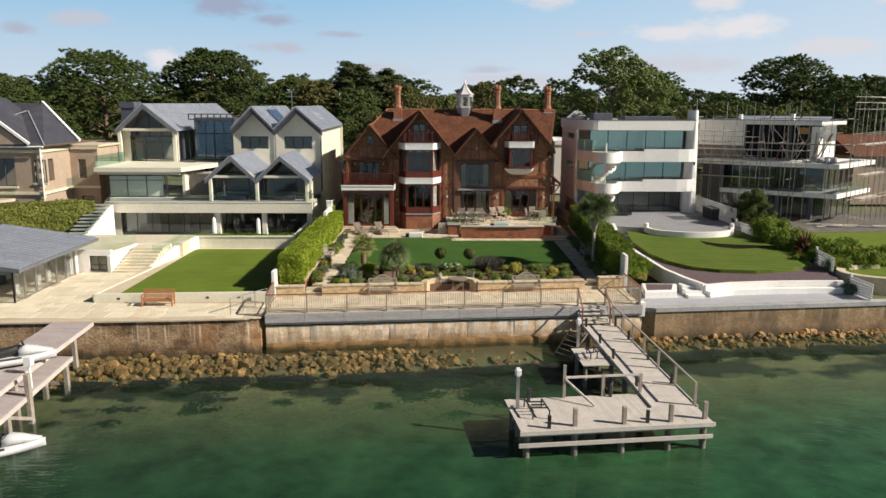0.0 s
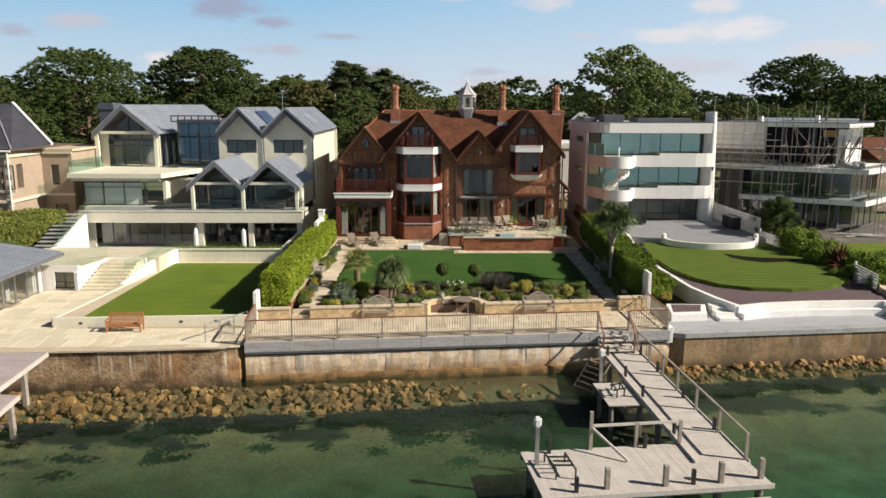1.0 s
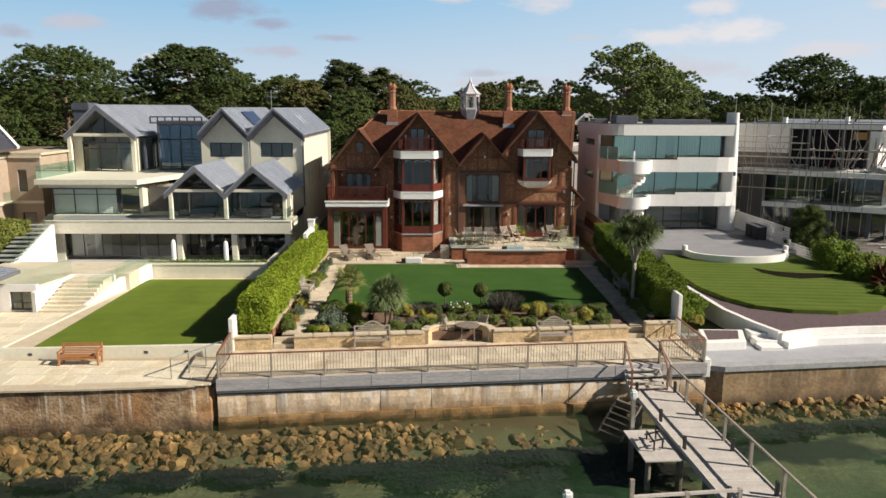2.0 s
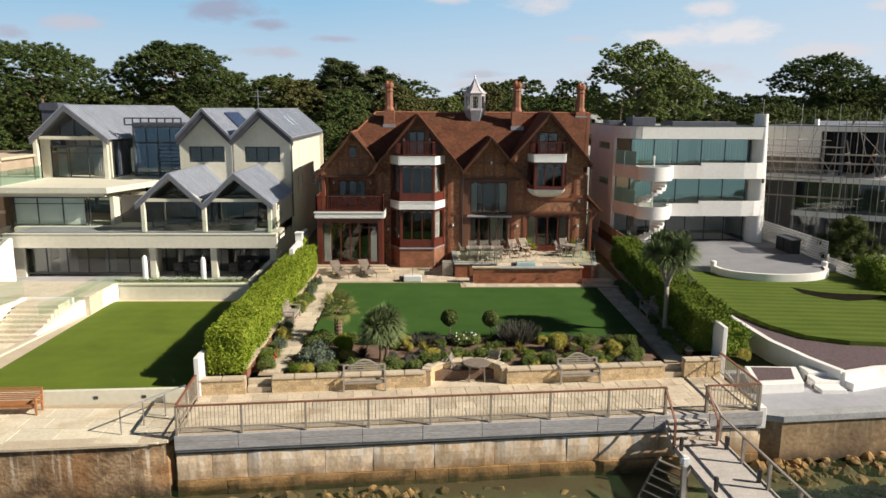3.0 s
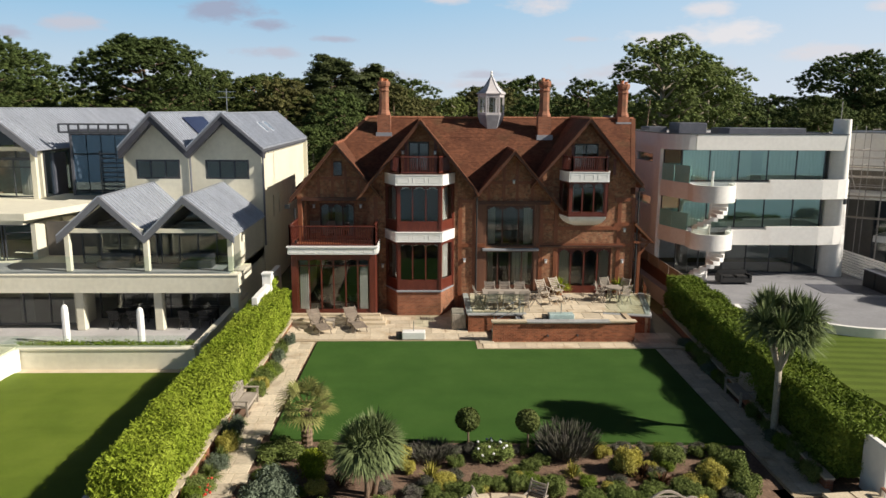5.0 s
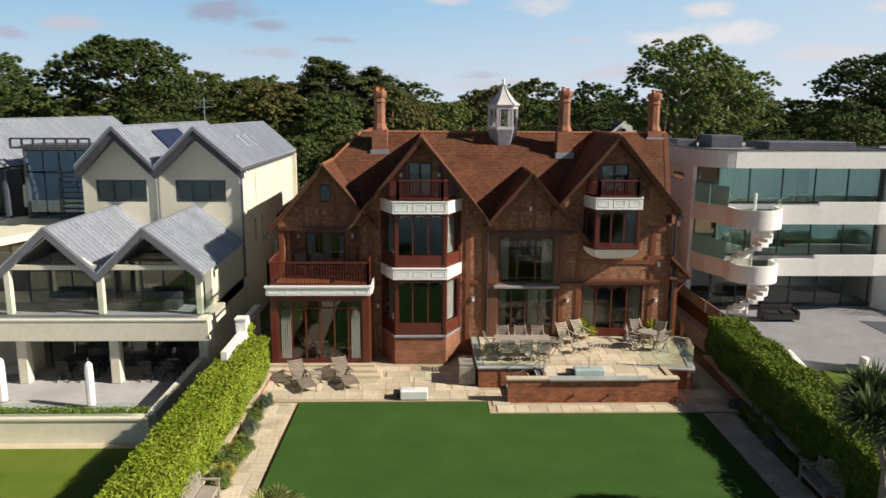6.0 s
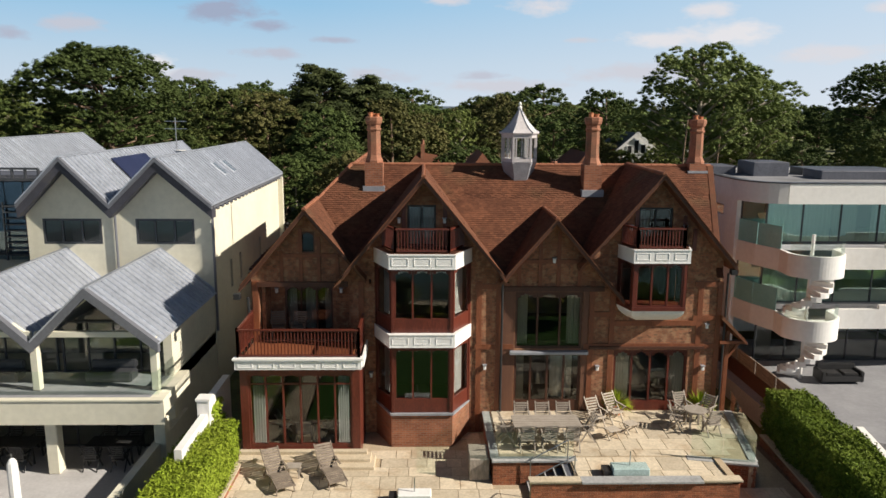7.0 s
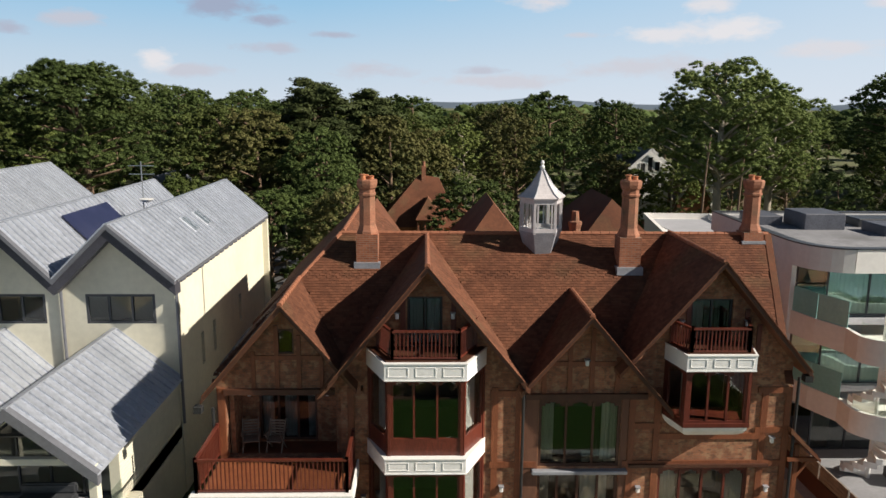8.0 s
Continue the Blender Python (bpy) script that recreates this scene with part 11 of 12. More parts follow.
def shrub_mesh(kind, seed):
    nr = np.random.default_rng(seed)
    if kind in ("phormium", "bronze"):
        return leaf_mesh("shrub", [blades(80, nr, 0.45, 1.45, 0.045, 0.75, 1.1, 0.25)], M["gold" if kind == "phormium" else "bronze"], [])
    if kind == "strap":
        return leaf_mesh("shrub", [blades(230, nr, 0.25, 1.4, 0.035, 0.7, 1.15, 0.45)], M["shrub"], [((0, 0, 0.1), (0.4, 0.4, 0.3), seed)])
    if kind == "lav":
        q = []
        for a, e_ in zip(nr.uniform(0, 6.283, 1500), nr.uniform(0.9, 1.5, 1500)):
            d = np.array((math.cos(a) * math.cos(e_), math.sin(a) * math.cos(e_), math.sin(e_)))
            o_ = np.array((math.cos(a), math.sin(a), 0)) * math.sqrt(nr.random()) * 0.7
            s_ = np.cross(d, nr.normal(0, 1, 3))
            s_ = s_ / (np.linalg.norm(s_) + 1e-9) * 0.0045
            L = nr.uniform(0.5, 1.1)
            q += [o_ - s_, o_ + d * L * 0.85 - s_ * 2.4, o_ + d * L, o_ + d * L * 0.85 + s_ * 2.4]
        p, n_ = clump_points((0, 0, 0.1), (0.62, 0.62, 0.5), 500, nr, True, (0.6, 1.1))
        return leaf_mesh("shrub", [np.array(q), leaves(p, n_, 0.10, nr, 2.0, 0.8, 0.2)], M["lavender"], [((0, 0, 0.05), (0.45, 0.45, 0.3), seed)])
    mat = {"green": "shrub", "white": "shrub", "lime": "lime", "lime2": "gold", "gold": "gold", "dark": "bluegrey", "olive": "hedge_dark", "edge": "lavender"}[kind]
    quads, cores = [], []
    lumps = [((0, 0, 0.42), (0.62, 0.62, 0.50))] + [((nr.uniform(0.35, 0.62) * math.cos(a), nr.uniform(0.35, 0.62) * math.sin(a), nr.uniform(0.2, 0.62)), (nr.uniform(0.28, 0.46), nr.uniform(0.28, 0.46), nr.uniform(0.25, 0.42))) for a in nr.uniform(0, 6.28, 9)]
    for k, (c, r) in enumerate(lumps):
        p, n_ = clump_points(c, r, 460, nr, True, (0.62, 1.22))
        p[:, 2] = np.maximum(p[:, 2], 0.0)
        quads.append(leaves(p, n_ + np.array((0, 0, 0.3)), 0.066, nr, 1.9, 0.85, 0.30))
        cores.append((c, tuple(v * 0.66 for v in r), seed + k))
    return leaf_mesh("shrub", quads, M[mat], cores, 1)


LAB = {"green": ("leafy green shrub in the planting bed", "shrub"), "white": ("green shrub dotted with white flowers", "shrub"), "lime": ("rounded lime-green garden shrub", "shrub"), "lime2": ("variegated yellow-green garden shrub", "shrub"), "gold": ("golden yellow clipped garden shrub", "shrub"), "dark": ("broad blue-grey shrub beside the path", "shrub"), "phormium": ("yellow sword-leaved plant in bark soil", "shrub"), "bronze": ("bronze sword-leaved plant in bark soil", "shrub"), "lav": ("tall lavender clump going over", "shrub"), "olive": ("rounded olive-green garden bush", "shrub"), "strap": ("clump of arching green strap leaves", "shrub"), "edge": ("low grey-green edging plant beside the lawn", "shrub")}
SHRUB = {}


def shrub(kind, x, y, r, h, z=3.06):
    key = (kind, int(abs(x * 7 + y * 3)) % 3)
    if key not in SHRUB:
        SHRUB[key] = shrub_mesh(kind, hash_of(kind) + key[1])
    ob = new("shrub", SHRUB[key])
    ob.matrix_basis = pose(x, y, z - 0.02, 0, 0, (x * 77 + y * 31) % 360) @ Matrix.Diagonal((r, r, max(h, 0.3), 1))
    tagged(ob, *LAB[kind], "planting bed shrubs")
    if kind == "white":
        rg = random.Random(int(x * 10))
        bm = B()
        for k in range(16):
            a, q = rg.uniform(0, 6.28), rg.uniform(0.2, 0.95)
            icos(bm, (x + r * q * math.cos(a), y + r * q * math.sin(a), z + h * (1.05 - 0.3 * q)), 0.045, 1)
        tagged(part("flower_head", bm, M["flower"]), "scattered white flower heads", "flowers", "", "stuff")
    return ob


def hash_of(s_):
    return sum(ord(c) for c in s_)


BED = (("dark", -5.03, 45.1, 0.75, 0.95), ("lime", -4.17, 46.7, 0.50, 0.74), ("gold", -3.85, 45.6, 0.31, 0.46), ("green", -5.3, 47.9, 0.72, 0.55), ("bronze", -3.24, 46.0, 0.40, 0.55), ("phormium", -0.58, 46.3, 0.40, 0.70), ("green", -0.18, 44.8, 0.36, 0.48), ("green", 0.43, 45.4, 0.30, 0.41), ("green", 0.82, 45.7, 0.33, 0.54),
       ("green", 1.9, 45.9, 0.31, 0.46), ("green", -1.79, 44.6, 0.46, 0.47), ("green", -0.99, 44.5, 0.33, 0.39), ("green", -4.46, 44.1, 0.44, 0.35), ("lime2", -5.41, 44.05, 0.36, 0.35), ("green", -3.48, 44.5, 0.37, 0.47), ("green", -3.8, 48.0, 0.39, 0.46), ("lime2", -1.39, 47.7, 0.29, 0.45), ("lav", -0.52, 47.9, 0.6, 0.42), ("white", 1.4, 47.7, 0.62, 0.5))
for kind, x, y, r, h in BED:
    shrub(kind, x, y, r * 1.22, h * 1.1)
BED2 = (("lav", 3.76, 48.1, 0.80, 0.85), ("lime2", 5.42, 46.9, 0.44, 0.79), ("lime2", 4.90, 47.8, 0.29, 0.41), ("green", 6.81, 47.4, 0.49, 0.58), ("bronze", 5.82, 46.5, 0.36, 0.5), ("gold", 7.71, 46.1, 0.42, 0.63), ("green", 8.52, 46.6, 0.50, 0.77), ("green", 8.5, 45.6, 0.48, 0.58), ("green", 2.97, 45.5, 0.30, 0.49), ("phormium", 3.65, 46.5, 0.3, 0.6), ("green", 3.86, 45.0, 0.42, 0.40),
        ("green", 4.70, 45.05, 0.40, 0.48), ("green", 5.76, 45.5, 0.35, 0.37), ("bronze", 6.19, 46.0, 0.42, 0.42), ("green", 6.75, 45.4, 0.47, 0.49), ("green", 7.90, 47.9, 0.29, 0.32), ("green", 8.59, 47.7, 0.38, 0.45), ("olive", -2.9, 47.9, 0.4, 0.5))
for kind, x, y, r, h in BED2:
    shrub(kind, x, y, r * 1.22, h * 1.1)
# low filling between the larger plants and along the lawn
rng = random.Random(16)
for k in range(96):
    x = rng.uniform(-5.9, 9.0)
    front = 44.35 + 0.09 * x if not -0.4 < x < 3.6 else 45.75
    y = rng.choice((front + rng.uniform(0, 0.5), rng.uniform(front, 47.6)))
    shrub(rng.choice(("green", "olive", "green", "lime2", "strap", "edge", "green")), x, y, rng.uniform(0.24, 0.40), rng.uniform(0.24, 0.42))
for k in range(24):
    x = -5.6 + 0.62 * k + rng.uniform(-0.12, 0.12)
    shrub(rng.choice(("edge", "edge", "green", "olive")), x, 48.12 + rng.uniform(-0.12, 0.1), rng.uniform(0.28, 0.42), rng.uniform(0.26, 0.4))
# beds along the two hedges
rng = random.Random(6)
for k in range(24):
    y = 44.5 + k * 0.64
    if abs(y - 51.6) < 1.1:
        continue
    kind = ("green", "strap", "lime2", "green", "strap", "olive", "dark")[(k * 5 + k // 7) % 7]
    shrub(kind, -7.2 + rng.uniform(-0.12, 0.16), y, rng.uniform(0.36, 0.56), rng.uniform(0.42, 0.75))
for k in range(20):
    y = 46.2 + k * 0.66
    if abs(y - 52.3) < 1.1:
        continue
    shrub(("green", "strap", "green", "olive", "dark")[k % 5], 10.85 + 0.03 * k + rng.uniform(-0.1, 0.1), y, rng.uniform(0.36, 0.52), rng.uniform(0.4, 0.7))
bm = B()
for k in range(14):
    icos(bm, (-6.95 + rng.uniform(-0.15, 0.15), 45.6 + rng.uniform(-0.35, 0.35), 3.25 + rng.uniform(0, 0.2)), 0.045, 1)
tagged(part("red_flowers", bm, M["red_flower"]), "small red flowers beside the path", "flowers", "", "stuff")
# bushes of the right neighbour
for kind, x, y, r, h, z in (("olive", 13.4, 46.9, 0.8, 0.9, 2.9), ("olive", 14.2, 48.6, 0.9, 1.0, 2.9), ("olive", 13.9, 50.6, 0.8, 0.9, 2.9), ("olive", 14.0, 52.8, 0.8, 1.0, 2.9), ("lime2", 13.4, 45.9, 0.4, 0.6, 2.9), ("bronze", 15.0, 56.3, 0.8, 0.8, 3.0), ("dark", 15.3, 58.4, 0.7, 0.8, 3.0), ("olive", 14.6, 60.5, 0.9, 1.0, 2.9), ("olive", 14.0, 66.6, 0.9, 0.9, 3.3),
                            ("olive", 28.0, 60.0, 1.7, 2.1, 2.9), ("olive", 27.3, 57.6, 1.3, 1.7, 2.9), ("olive", 27.2, 55.2, 1.2, 1.5, 2.9), ("olive", 27.6, 51.2, 1.2, 1.3, 2.9), ("olive", 27.6, 48.6, 1.1, 1.2, 2.9), ("olive", 28.2, 57.0, 1.4, 1.6, 2.9), ("bronze", 28.0, 54.2, 1.8, 2.0, 2.9), ("olive", 28.3, 51.5, 1.5, 1.8, 2.9), ("olive", 29.6, 49.4, 1.5, 1.5, 2.9), ("olive", 31.5, 50.3, 1.4, 1.4, 2.9), ("olive", 33.0, 48.3, 1.3, 1.3, 2.8), ("dark", 26.2, 44.5, 0.8, 0.9, 2.4), ("olive", 31, 54, 1.3, 1.4, 2.9), ("olive", 26.3, 51.0, 0.7, 0.8, 2.9), ("bronze", 27.6, 52.6, 1.3, 1.5, 2.9), ("lime2", 30.4, 51.8, 1.0, 1.1, 2.9),
                            ("bronze", -34.2, 53.4, 1.3, 1.4, 2.6), ("phormium", -35.5, 52.5, 1.0, 1.2, 2.6), ("green", -36, 54.5, 1.2, 1.2, 2.6), ("green", -29.8, 56.3, 1.0, 1.0, 3.6)):
    shrub(kind, x, y, r, h, z)
# the round little tree beside the slatted fence
bush = make_tree("small_tree", 15, 4.2, 3.4, 0.7, "oak", "bark", "small rounded dark green tree by the fence", 20, 6, (0.35, 0.6), 0.7, 220, 0.07, "dome", 0.5, 0.32)
bush.matrix_basis = pose(27.9, 64.4, 3.0) @ Matrix.Scale(0.86, 4)
# topiary balls on stems
for x, y in ((0.6, 48.2), (2.5, 48.05)):
    th = thing("topiary_tree", (x, y, 3.06), "clipped ball topiary on a thin stem", "topiary", "topiary balls")
    bm = B()
    stem(bm, (x, y, 3.0), (x, y, 4.1), 0.035, 0.03, 0.03, random.Random(2), 4, 7)
    part("stem", bm, M["bark"], th)
    nr = np.random.default_rng(int(x * 10))
    p, n_ = clump_points((x, y, 4.2), (0.37, 0.37, 0.36), 1500, nr, False, (0.93, 1.05))
    me = leaf_mesh("ball", [leaves(p, n_, 0.07, nr, 1.4, 0.5)], M["oak"], [((x, y, 4.2), (0.33, 0.33, 0.32), 3)])
    ob = new("ball", me)
    ob.parent = th
    ob.matrix_basis = Matrix.Translation(-Vector((x, y, 3.06)))


# ---- palms ----
def sword_head(c, R, n, nr, down=0.35):
    q = []
    for i in range(n):
        a = nr.uniform(0, 6.283)
        e_ = math.asin(nr.uniform(-down, 1))
        d = np.array((math.cos(a) * math.cos(e_), math.sin(a) * math.cos(e_), math.sin(e_)))
        s_ = np.cross(d, (0, 0, 1.0)) + 1e-6
        s_ = s_ / np.linalg.norm(s_) * 0.026
        L = R * nr.uniform(0.8, 1.1)
        droop = np.array((0, 0, -0.22 * L * math.cos(e_) ** 2))
        b, m_, t_ = np.array(c), np.array(c) + d * L * 0.55, np.array(c) + d * L + droop
        q += [b - s_ * 0.4, m_ - s_, t_, m_ + s_]
    return np.array(q)


def cordyline(name, x, y, z, trunk, heads, R, label, seed, trunks=1, spread=0.5, per=260):
    nr = np.random.default_rng(seed)
    rg = random.Random(seed)
    th = thing(name, (x, y, z), label, "palm")
    quads = []
    for t in range(trunks):
        bx, by = x + rg.uniform(-0.16, 0.16) * (trunks > 1), y + rg.uniform(-0.16, 0.16) * (trunks > 1)
        fork = Vector((bx + rg.uniform(-0.1, 0.1), by, z + trunk * 0.62))
        thick = 0.13 if trunks == 1 else 0.085
        bm = B()
        stem(bm, (bx, by, z - 0.1), fork, thick, thick * 0.8, 0.08, rg, 5, 9)
        hs = max(1, heads // trunks)
        for h in range(hs):
            a = h * 6.283 / hs + rg.uniform(-0.4, 0.4)
            tip = fork + Vector((math.cos(a) * spread, math.sin(a) * spread, trunk * rg.uniform(0.3, 0.5)))
            stem(bm, fork - Vector((0, 0, 0.05)), tip, 0.08, 0.06, 0.08, rg, 4, 7)
            quads.append(sword_head(tip, R, per, nr, 0.35 if trunks == 1 else 0.62))
        part("trunk", bm, M["palebark" if trunks == 1 else "bark"], th, "pale ringed trunk" if trunks == 1 else "slender brown trunk", smooth=True)
    me = leaf_mesh("crown", quads, M["cordyline"], [])
    ob = new("crown", me)
    ob.parent = th
    ob.matrix_basis = Matrix.Translation(-Vector((x, y, z)))
    return th


cordyline("cordyline_palm", 11.0, 49.2, 3.05, 3.9, 8, 0.95, "tall cordyline palm with a pale branching trunk", 3, 1, 0.72, 400)
cordyline("cordyline_palm", -2.28, 45.5, 3.05, 1.55, 6, 0.92, "bushy multi-stemmed cordyline palm in the bed", 5, 3, 0.14, 640)


def fan_palm(x, y, z, trunk, R, label, seed):
    nr = np.random.default_rng(seed)
    rg = random.Random(seed)
    th = thing("fan_palm", (x, y, z), label, "palm")
    bm = B()
    for k in range(9):
        f = k / 9
        lathe(bm, (x, y, z + trunk * f), [(0.17, -0.03), (0.2, trunk / 18), (0.16, trunk / 9 + 0.02)], 9, k * 0.7)
    part("trunk", bm, M["bark"], th, "fibrous brown trunk")
    q, stalks = [], B()
    c = np.array((x, y, z + trunk))
    for i in range(34):
        a = i * 2.399 + rg.uniform(-0.2, 0.2)
        e_ = math.asin(rg.uniform(-0.55, 0.95))
        d = np.array((math.cos(a) * math.cos(e_), math.sin(a) * math.cos(e_), math.sin(e_)))
        hub = c + d * R * 0.55
        tube(stalks, tuple(c), tuple(hub), 0.014, 0.01, 5)
        side_ = np.cross(d, (0, 0, 1.0))
        side_ /= np.linalg.norm(side_) + 1e-9
        up = np.cross(side_, d)
        for k in range(15):
            b = (k - 7) / 7 * 1.9
            dd = d * math.cos(b) + side_ * math.sin(b)
            L = R * 0.55 * (1 - 0.25 * abs(b) / 1.9)
            tip = hub + dd * L + np.array((0, 0, -0.18 * L))
            w_ = np.cross(dd, up) * 0.026
            q += [hub - w_ * 0.3, hub + dd * L * 0.6 - w_, tip, hub + dd * L * 0.6 + w_]
    part("leaf_crown", stalks, M["palmleaf"], th)
    ob = new("crown", leaf_mesh("crown", [np.array(q)], M["palmleaf"], []))
    ob.parent = th
    ob.matrix_basis = Matrix.Translation(-Vector((x, y, z)))


fan_palm(-4.55, 48.4, 3.05, 1.5, 1.04, "fan palm with a short fibrous trunk", 8)
fan_palm(-81, 108, 3.3, 14.0, 2.2, "tall palm at the edge of the woods", 9)
# pot plants on the dining terrace
for x, y in ((6.5, 64.8), (9.75, 64.8)):
    th = thing("potted_plant", (x, y, DZ), "potted yellow-green grass by the terrace doors", "plant", "terrace pots")
    bm = B()
    lathe(bm, (x, y, DZ), [(0.15, 0), (0.2, 0.3), (0.22, 0.34), (0.2, 0.35)], 14)
    part("pot", bm, M["terracotta"], th)
    nr = np.random.default_rng(int(x * 10))
    ob = new("grass", leaf_mesh("grass", [sword_head((x, y, DZ + 0.3), 0.75, 130, nr, 0.0)], M["lime"], []))
    ob.parent = th
    ob.matrix_basis = Matrix.Translation(-Vector((x, y, DZ)))

# ---- houses in the woods behind ----
back = thing("woodland_house", (-1.5, 106, 3.4), "brown-tiled gabled house half hidden in the trees", "house")


def pitched(parent, x0, x1, y0, y1, ze, zr, mat, ridge="y", label="brown clay tile roof"):
    bm = B()
    if ridge == "y":
        xm = (x0 + x1) / 2
        prism(bm, [(x0 - 0.3, y0 - 0.3, ze), (xm, y0 - 0.3, zr), (x1 + 0.3, y0 - 0.3, ze), (x1 + 0.3, y0 - 0.3, ze - 0.15), (xm, y0 - 0.3, zr - 0.2), (x0 - 0.3, y0 - 0.3, ze - 0.15)], (0, y1 - y0 + 0.6, 0))
    else:
        ym = (y0 + y1) / 2
        prism(bm, [(x0 - 0.3, y0 - 0.3, ze), (x0 - 0.3, ym, zr), (x0 - 0.3, y1 + 0.3, ze), (x0 - 0.3, y1 + 0.3, ze - 0.15), (x0 - 0.3, ym, zr - 0.2), (x0 - 0.3, y0 - 0.3, ze - 0.15)], (x1 - x0 + 0.6, 0, 0))
    r = part("roof", bm, M[mat], parent, label)
    bm = B()
    box(bm, x0, x1, y0, y1, 3.2, ze)
    if ridge == "y":
        prism(bm, [(x0, y0, ze - 0.02), (x1, y0, ze - 0.02), ((x0 + x1) / 2, y0, zr - 0.25)], (0, 0.3, 0))
    else:
        prism(bm, [(x0, y0, ze - 0.02), (x0, y1, ze - 0.02), (x0, (y0 + y1) / 2, zr - 0.25)], (0.3, 0, 0))
        prism(bm, [(x1 - 0.3, y0, ze - 0.02), (x1 - 0.3, y1, ze - 0.02), (x1 - 0.3, (y0 + y1) / 2, zr - 0.25)], (0.3, 0, 0))
    part("wall", bm, M["brickwall"], parent)
    return r


def hipped(parent, x0, x1, y0, y1, ze, ra, rb, mat, wall_in=0.5, label="hipped brown clay tile roof"):
    """A hipped roof over an eave rectangle, with its ridge from ra to rb, and plain walls under it."""
    bm = B()
    e = [bm.verts.new(p) for p in ((x0, y0, ze), (x1, y0, ze), (x1, y1, ze), (x0, y1, ze))]
    a_, b_ = bm.verts.new(ra), bm.verts.new(rb)
    if abs(ra[0] - rb[0]) > abs(ra[1] - rb[1]):
        for f in ((e[0], e[1], b_, a_), (e[1], e[2], b_), (e[2], e[3], a_, b_), (e[3], e[0], a_)):
            bm.faces.new(f)
    else:
        for f in ((e[0], e[1], a_), (e[1], e[2], b_, a_), (e[2], e[3], b_), (e[3], e[0], a_, b_)):
            bm.faces.new(f)
    bm.faces.new(e[::-1])
    r = part("roof", bm, M[mat], parent, label)
    bm = B()
    box(bm, x0 + wall_in, x1 - wall_in, y0 + wall_in, y1 - wall_in, 3.2, ze + 0.01)
    part("wall", bm, M["brickwall"], parent)
    return r


hipped(back, -5.6, 2.0, 109.6, 118, 7.0, (-1.64, 113, 11.5), (0.2, 113, 11.2), "tile")
hipped(back, -1.96, 0.82, 108.3, 112.5, 7.87, (-0.85, 109.6, 9.7), (-0.85, 111.5, 9.7), "tile", 0.2)
hipped(back, 0.6, 4.2, 110, 117, 6.4, (2.4, 112.5, 8.6), (2.4, 115, 8.6), "tile")
window(back, side(0, 108.45, 0), -1.8, 0.15, 6.7, 7.8, 3, (), M["darkwood"], M["glass"], y=-0.05, label="dark dormer window")
bm = B()
box(bm, -1.42, -1.02, 112.6, 113.1, 10.6, 12.3)
lathe(bm, (-1.22, 112.85, 12.3), [(0.16, 0), (0.13, 0.4), (0.16, 0.42)], 8)
part("chimney", bm, M["mottled_clay"], back, "slim brick chimney with pot")
wing = thing("rear_wing", (1, 83, 3.2), "low tiled rear wing of the brick house", "house")
pitched(wing, -5.8, -2.0, 75.2, 86, 9.5, 12.6, "tile", "y")
hipped(wing, -0.1, 4.3, 75.6, 84, 10.7, (2.1, 77.6, 13.45), (2.1, 82, 13.45), "tile")
hipped(wing, 5.2, 11.4, 77.5, 88, 10.2, (8.3, 80.2, 13.35), (8.3, 85, 13.35), "tile")
bm = B()
lathe(bm, (6.15, 78.6, 11.0), [(0.3, 0), (0.27, 1.1), (0.33, 1.3), (0.33, 1.45), (0.2, 1.5), (0.16, 1.95)], 8)
part("chimney", bm, M["mottled_clay"], wing, "short terracotta chimney")
flat = thing("flat_house", (19, 97, 3.4), "pale flat-roofed house behind the brick house", "house")
FP = [(14.9, 90.2), (20.9, 90.0), (21.6, 101.3), (16.5, 101.7)]
bm = B()
prism(bm, [(x, y, 3.2) for x, y in FP], (0, 0, 5.9))
part("wall", bm, M["whiterender"], flat)
bm = B()
ribbon_wall(bm, [*FP, FP[0]], 0.28, 9.1, 9.55)
part("parapet", bm, M["whiterender"], flat, "white parapet")
bm = B()
box(bm, 16.6, 20.8, 90.6, 101.0, 9.1, 9.16)
part("roof", bm, M["screed"], flat, "pale grey flat roof")
vil = thing("timbered_villa", (25, 132, 3.4), "white villa with a black-timbered gable among the pines", "house")
pitched(vil, 22.6, 26.9, 128.5, 137, 11.2, 13.1, "slate", "y", "dark slate roof")
bm = B()
prism(bm, [(22.5, 128.1, 11.1), (27.0, 128.1, 11.1), (24.77, 128.1, 12.95)], (0, 0.3, 0))
box(bm, 22.5, 27.0, 128.1, 128.4, 5.0, 11.1)
part("gable_front", bm, M["white"], vil)
for k in range(5):
    x = 22.75 + k * 0.82
    zt = 12.75 - abs(x + 0.3 - 24.77) * 0.83 - 0.45
    window(vil, side(0, 128.05, 0), x, x + 0.66, 10.55, zt, 1, (), M["white"], M["black"], y=-0.05, fw=0.07)
    window(vil, side(0, 128.05, 0), x, x + 0.66, 8.7, 10.2, 1, (), M["white"], M["black"], y=-0.05, fw=0.07)
bm = B()
bar(bm, (22.2, 127.8, 10.85), (24.77, 127.8, 13.1), 0.25, 0.2, (0, 1, 0))
bar(bm, (27.35, 127.8, 10.85), (24.77, 127.8, 13.1), 0.25, 0.2, (0, 1, 0))
part("barge_board", bm, M["white"], vil)
pitched(vil, 27.6, 31.4, 126.4, 134, 7.6, 10.5, "slate", "y", "dark slate roof")
bm = B()
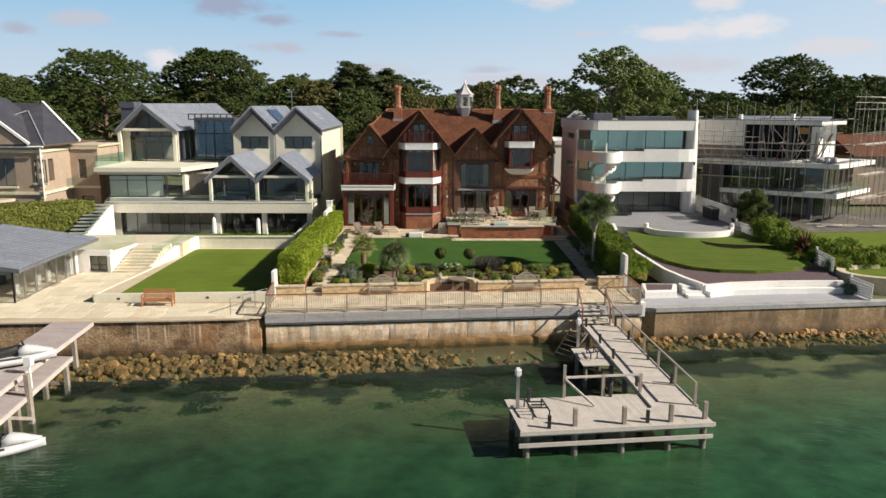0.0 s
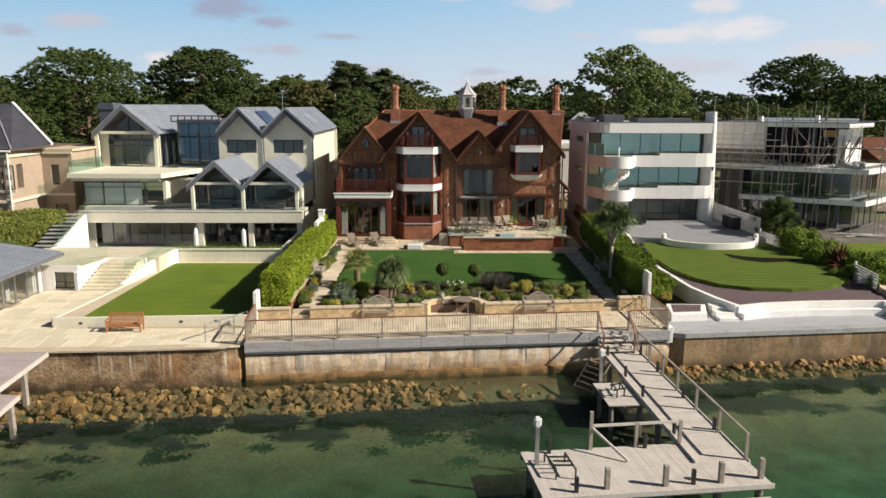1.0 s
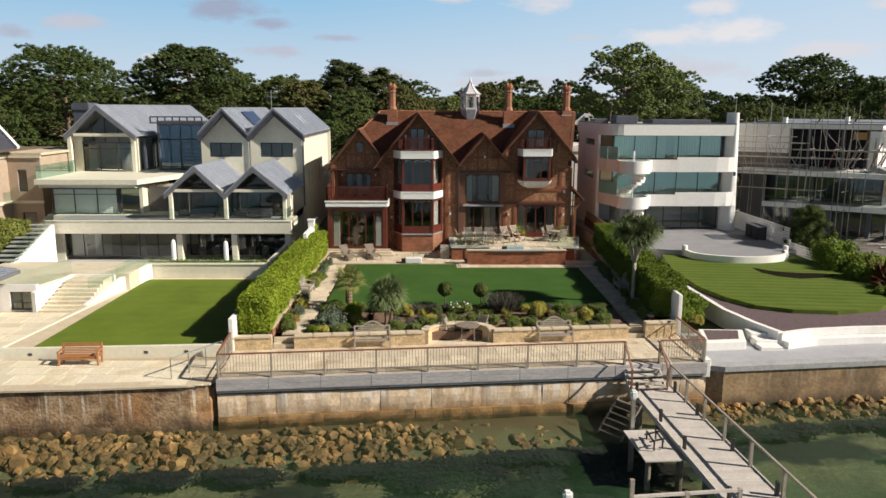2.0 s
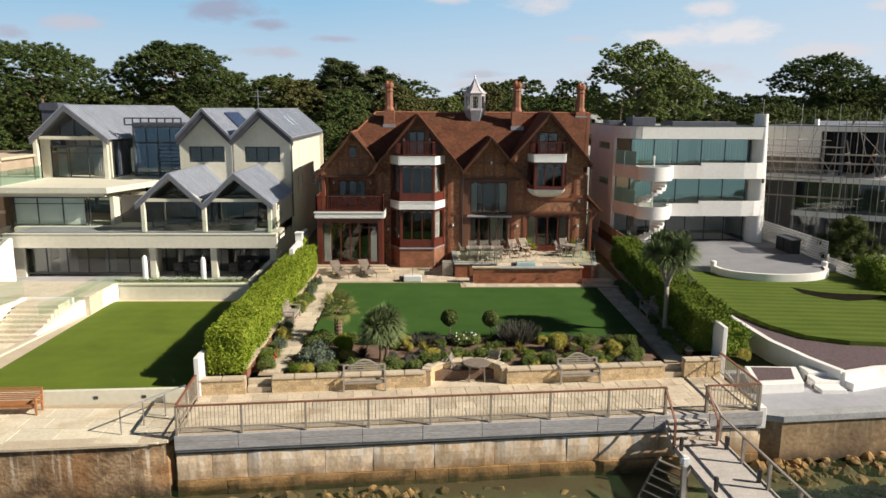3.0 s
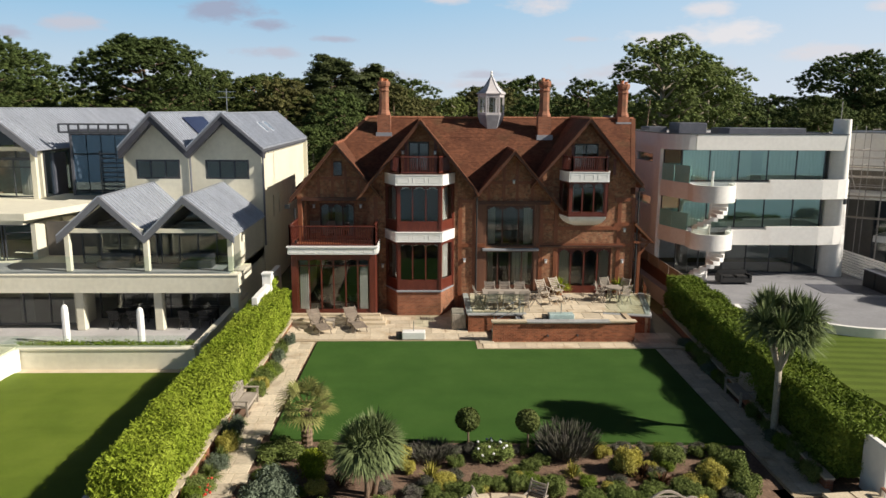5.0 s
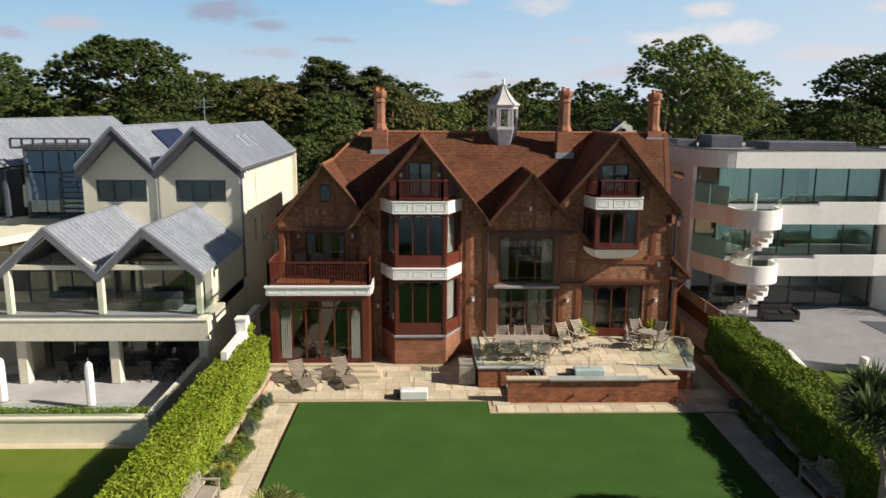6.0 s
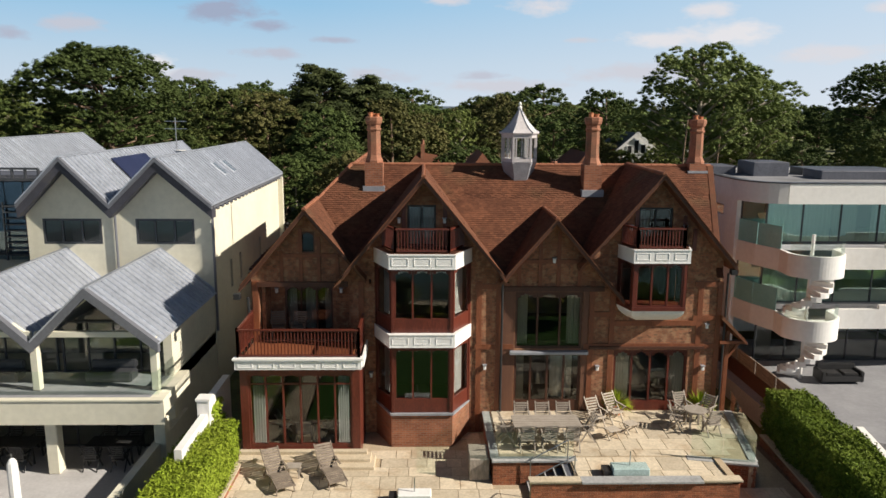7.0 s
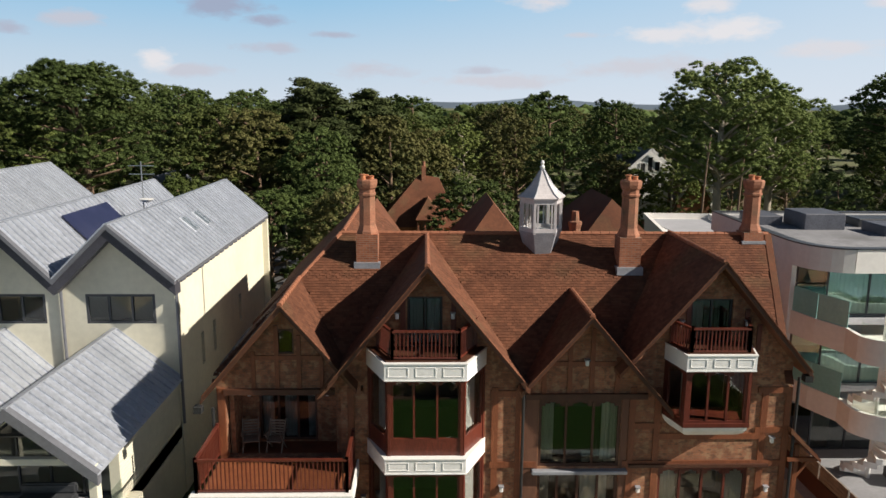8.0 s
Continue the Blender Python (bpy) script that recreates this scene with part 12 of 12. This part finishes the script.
bar(bm, (27.3, 126.0, 7.3), (29.5, 126.0, 10.6), 0.28, 0.2, (0, 1, 0))
bar(bm, (31.7, 126.0, 7.3), (29.5, 126.0, 10.6), 0.28, 0.2, (0, 1, 0))
part("barge_board", bm, M["cream"], vil)
bm = B()
box(bm, 31.2, 33.2, 129, 133, 3.3, 12.0)
part("bay", bm, M["white"], vil, "white upper bay")
window(vil, side(0, 128.95, 0), 31.35, 33.0, 10.3, 11.8, 3, (), M["white"], M["black"], y=-0.05, fw=0.1)
cot = thing("white_cottage", (-29, 128, 3.4), "pale cottage glimpsed through the pines", "house")
pitched(cot, -31, -26.5, 120, 128, 8.0, 10.6, "slate", "y", "dark slate roof")
slab_block("road", [(-20, 92), (-12.2, 90), (-11.6, 104), (-14, 124), (-19, 124)], 3.3, 3.42, M["asphalt"], "grey asphalt drive between the trees", "road")


def car(x, y, turn, mat, label):
    th = thing("car", (0, 0, 0), label, "car")
    bm = B()
    prof = [(-2.1, 0.3), (-2.15, 0.75), (-1.2, 0.92), (-0.6, 1.4), (0.9, 1.42), (1.6, 0.95), (2.1, 0.88), (2.15, 0.35)]
    prism(bm, [(px_, -0.85, pz) for px_, pz in prof], (0, 1.7, 0))
    soften(bm, 0.08, 2)
    part("body", bm, M[mat], th, smooth=True)
    bm = B()
    prism(bm, [(-1.05, -0.87, 0.95), (-0.55, -0.87, 1.32), (0.85, -0.87, 1.34), (1.4, -0.87, 0.95)], (0, 1.74, 0))
    part("side_glass", bm, M["black"], th)
    for wx in (-1.35, 1.35):
        for wy in (-0.82, 0.82):
            bm = B()
            tube(bm, (wx, wy - 0.1, 0.32), (wx, wy + 0.1, 0.32), 0.32, n=16)
            w_ = part("wheel", bm, M["black"], th)
            bm = B()
            tube(bm, (wx, wy - 0.11, 0.32), (wx, wy + 0.11, 0.32), 0.19, n=12)
            part("rim", bm, M["metal"], w_)
    th.matrix_basis = pose(x, y, 3.42, 0, 0, turn)


car(-13.8, 106, 15, "slate", "dark car parked on the drive")
car(-15.6, 110, 20, "black", "black car parked on the drive")
bm = B()
tube(bm, (-12.0, 101, 3.3), (-12.0, 101, 10.2), 0.07)
tagged(part("telegraph_pole", bm, M["palebark"]), "slim pale pole beside the drive", "pole")
for x, y, h in ((23.5, 108, 12.5), (27.6, 110, 13.5)):
    bm = B()
    stem(bm, (x, y, 3.2), (x + 0.3, y, h + 3), 0.16, 0.06, 0.3, random.Random(3), 6, 8)
    tagged(part("bare_trunk", bm, M["bark"], smooth=True), "bare pale pine trunk", "tree")

# ---- slabs laid one by one ----
lay(terrace, U0 + 0.1, U1 - 0.1, 0.1, 3.62, TERRACE_Z, M["sandstone"], SHORE, 0.62, (0.6, 0.75, 0.95), 3)
lay(patio, -7.7, 11.2, 58.4, 65.1, PATIO_Z, M["sandstone"], None, 0.66, (0.55, 0.7, 0.95), 4, lambda x, y: (y > 59.6 or x > 1.65) and not (2.3 < x < 9.2 and y > 59.3) and not (1.3 < x and y > 60.9) and not (-7.7 < x < -2.8 and y > 62.3) and not (-2.4 < x < 0.3 and y > 64))
lay(path_left, -7.15, -5.98, 43.9, 59.5, 3.145, M["sandstone"], None, 0.6, (0.58, 0.6), 5, lambda x, y: -7.22 + 0.008 * (y - 43) < x < -6.25 + 0.022 * (y - 44))
lay(path_right, 9.8, 10.95, 45.4, 58.3, 3.145, M["sandstone"], None, 0.6, (0.56, 0.58), 6)
dt = bpy.data.objects["dining_terrace"]
lay(dt, 1.6, 10.75, 61.25, 65.1, DZ, M["sandstone"], None, 0.62, (0.6, 0.75, 0.9), 7, lambda x, y: x < 9.75 + 0.19 * (y - 60.7))
lt = bpy.data.objects["lower_terrace"]
lay(lt, 4.0, 8.95, 59.65, 61.2, DZ - 0.02, M["sandstone"], None, 0.6, (0.6, 0.75, 0.9), 8)
lay(lterr, -28, -9.6, 38.9, 50, 2.46, M["paleslab"], None, 0.9, (0.9, 1.2, 1.5), 9, lambda x, y: not (x > -19.9 + 0.1 * (y - 42) and y > 42.3) and not (y < 39.3 + 0.055 * (x + 9.5)) and not (x < -24.4 and y > 41.9) and not (-22.2 < x and y > 49.8))
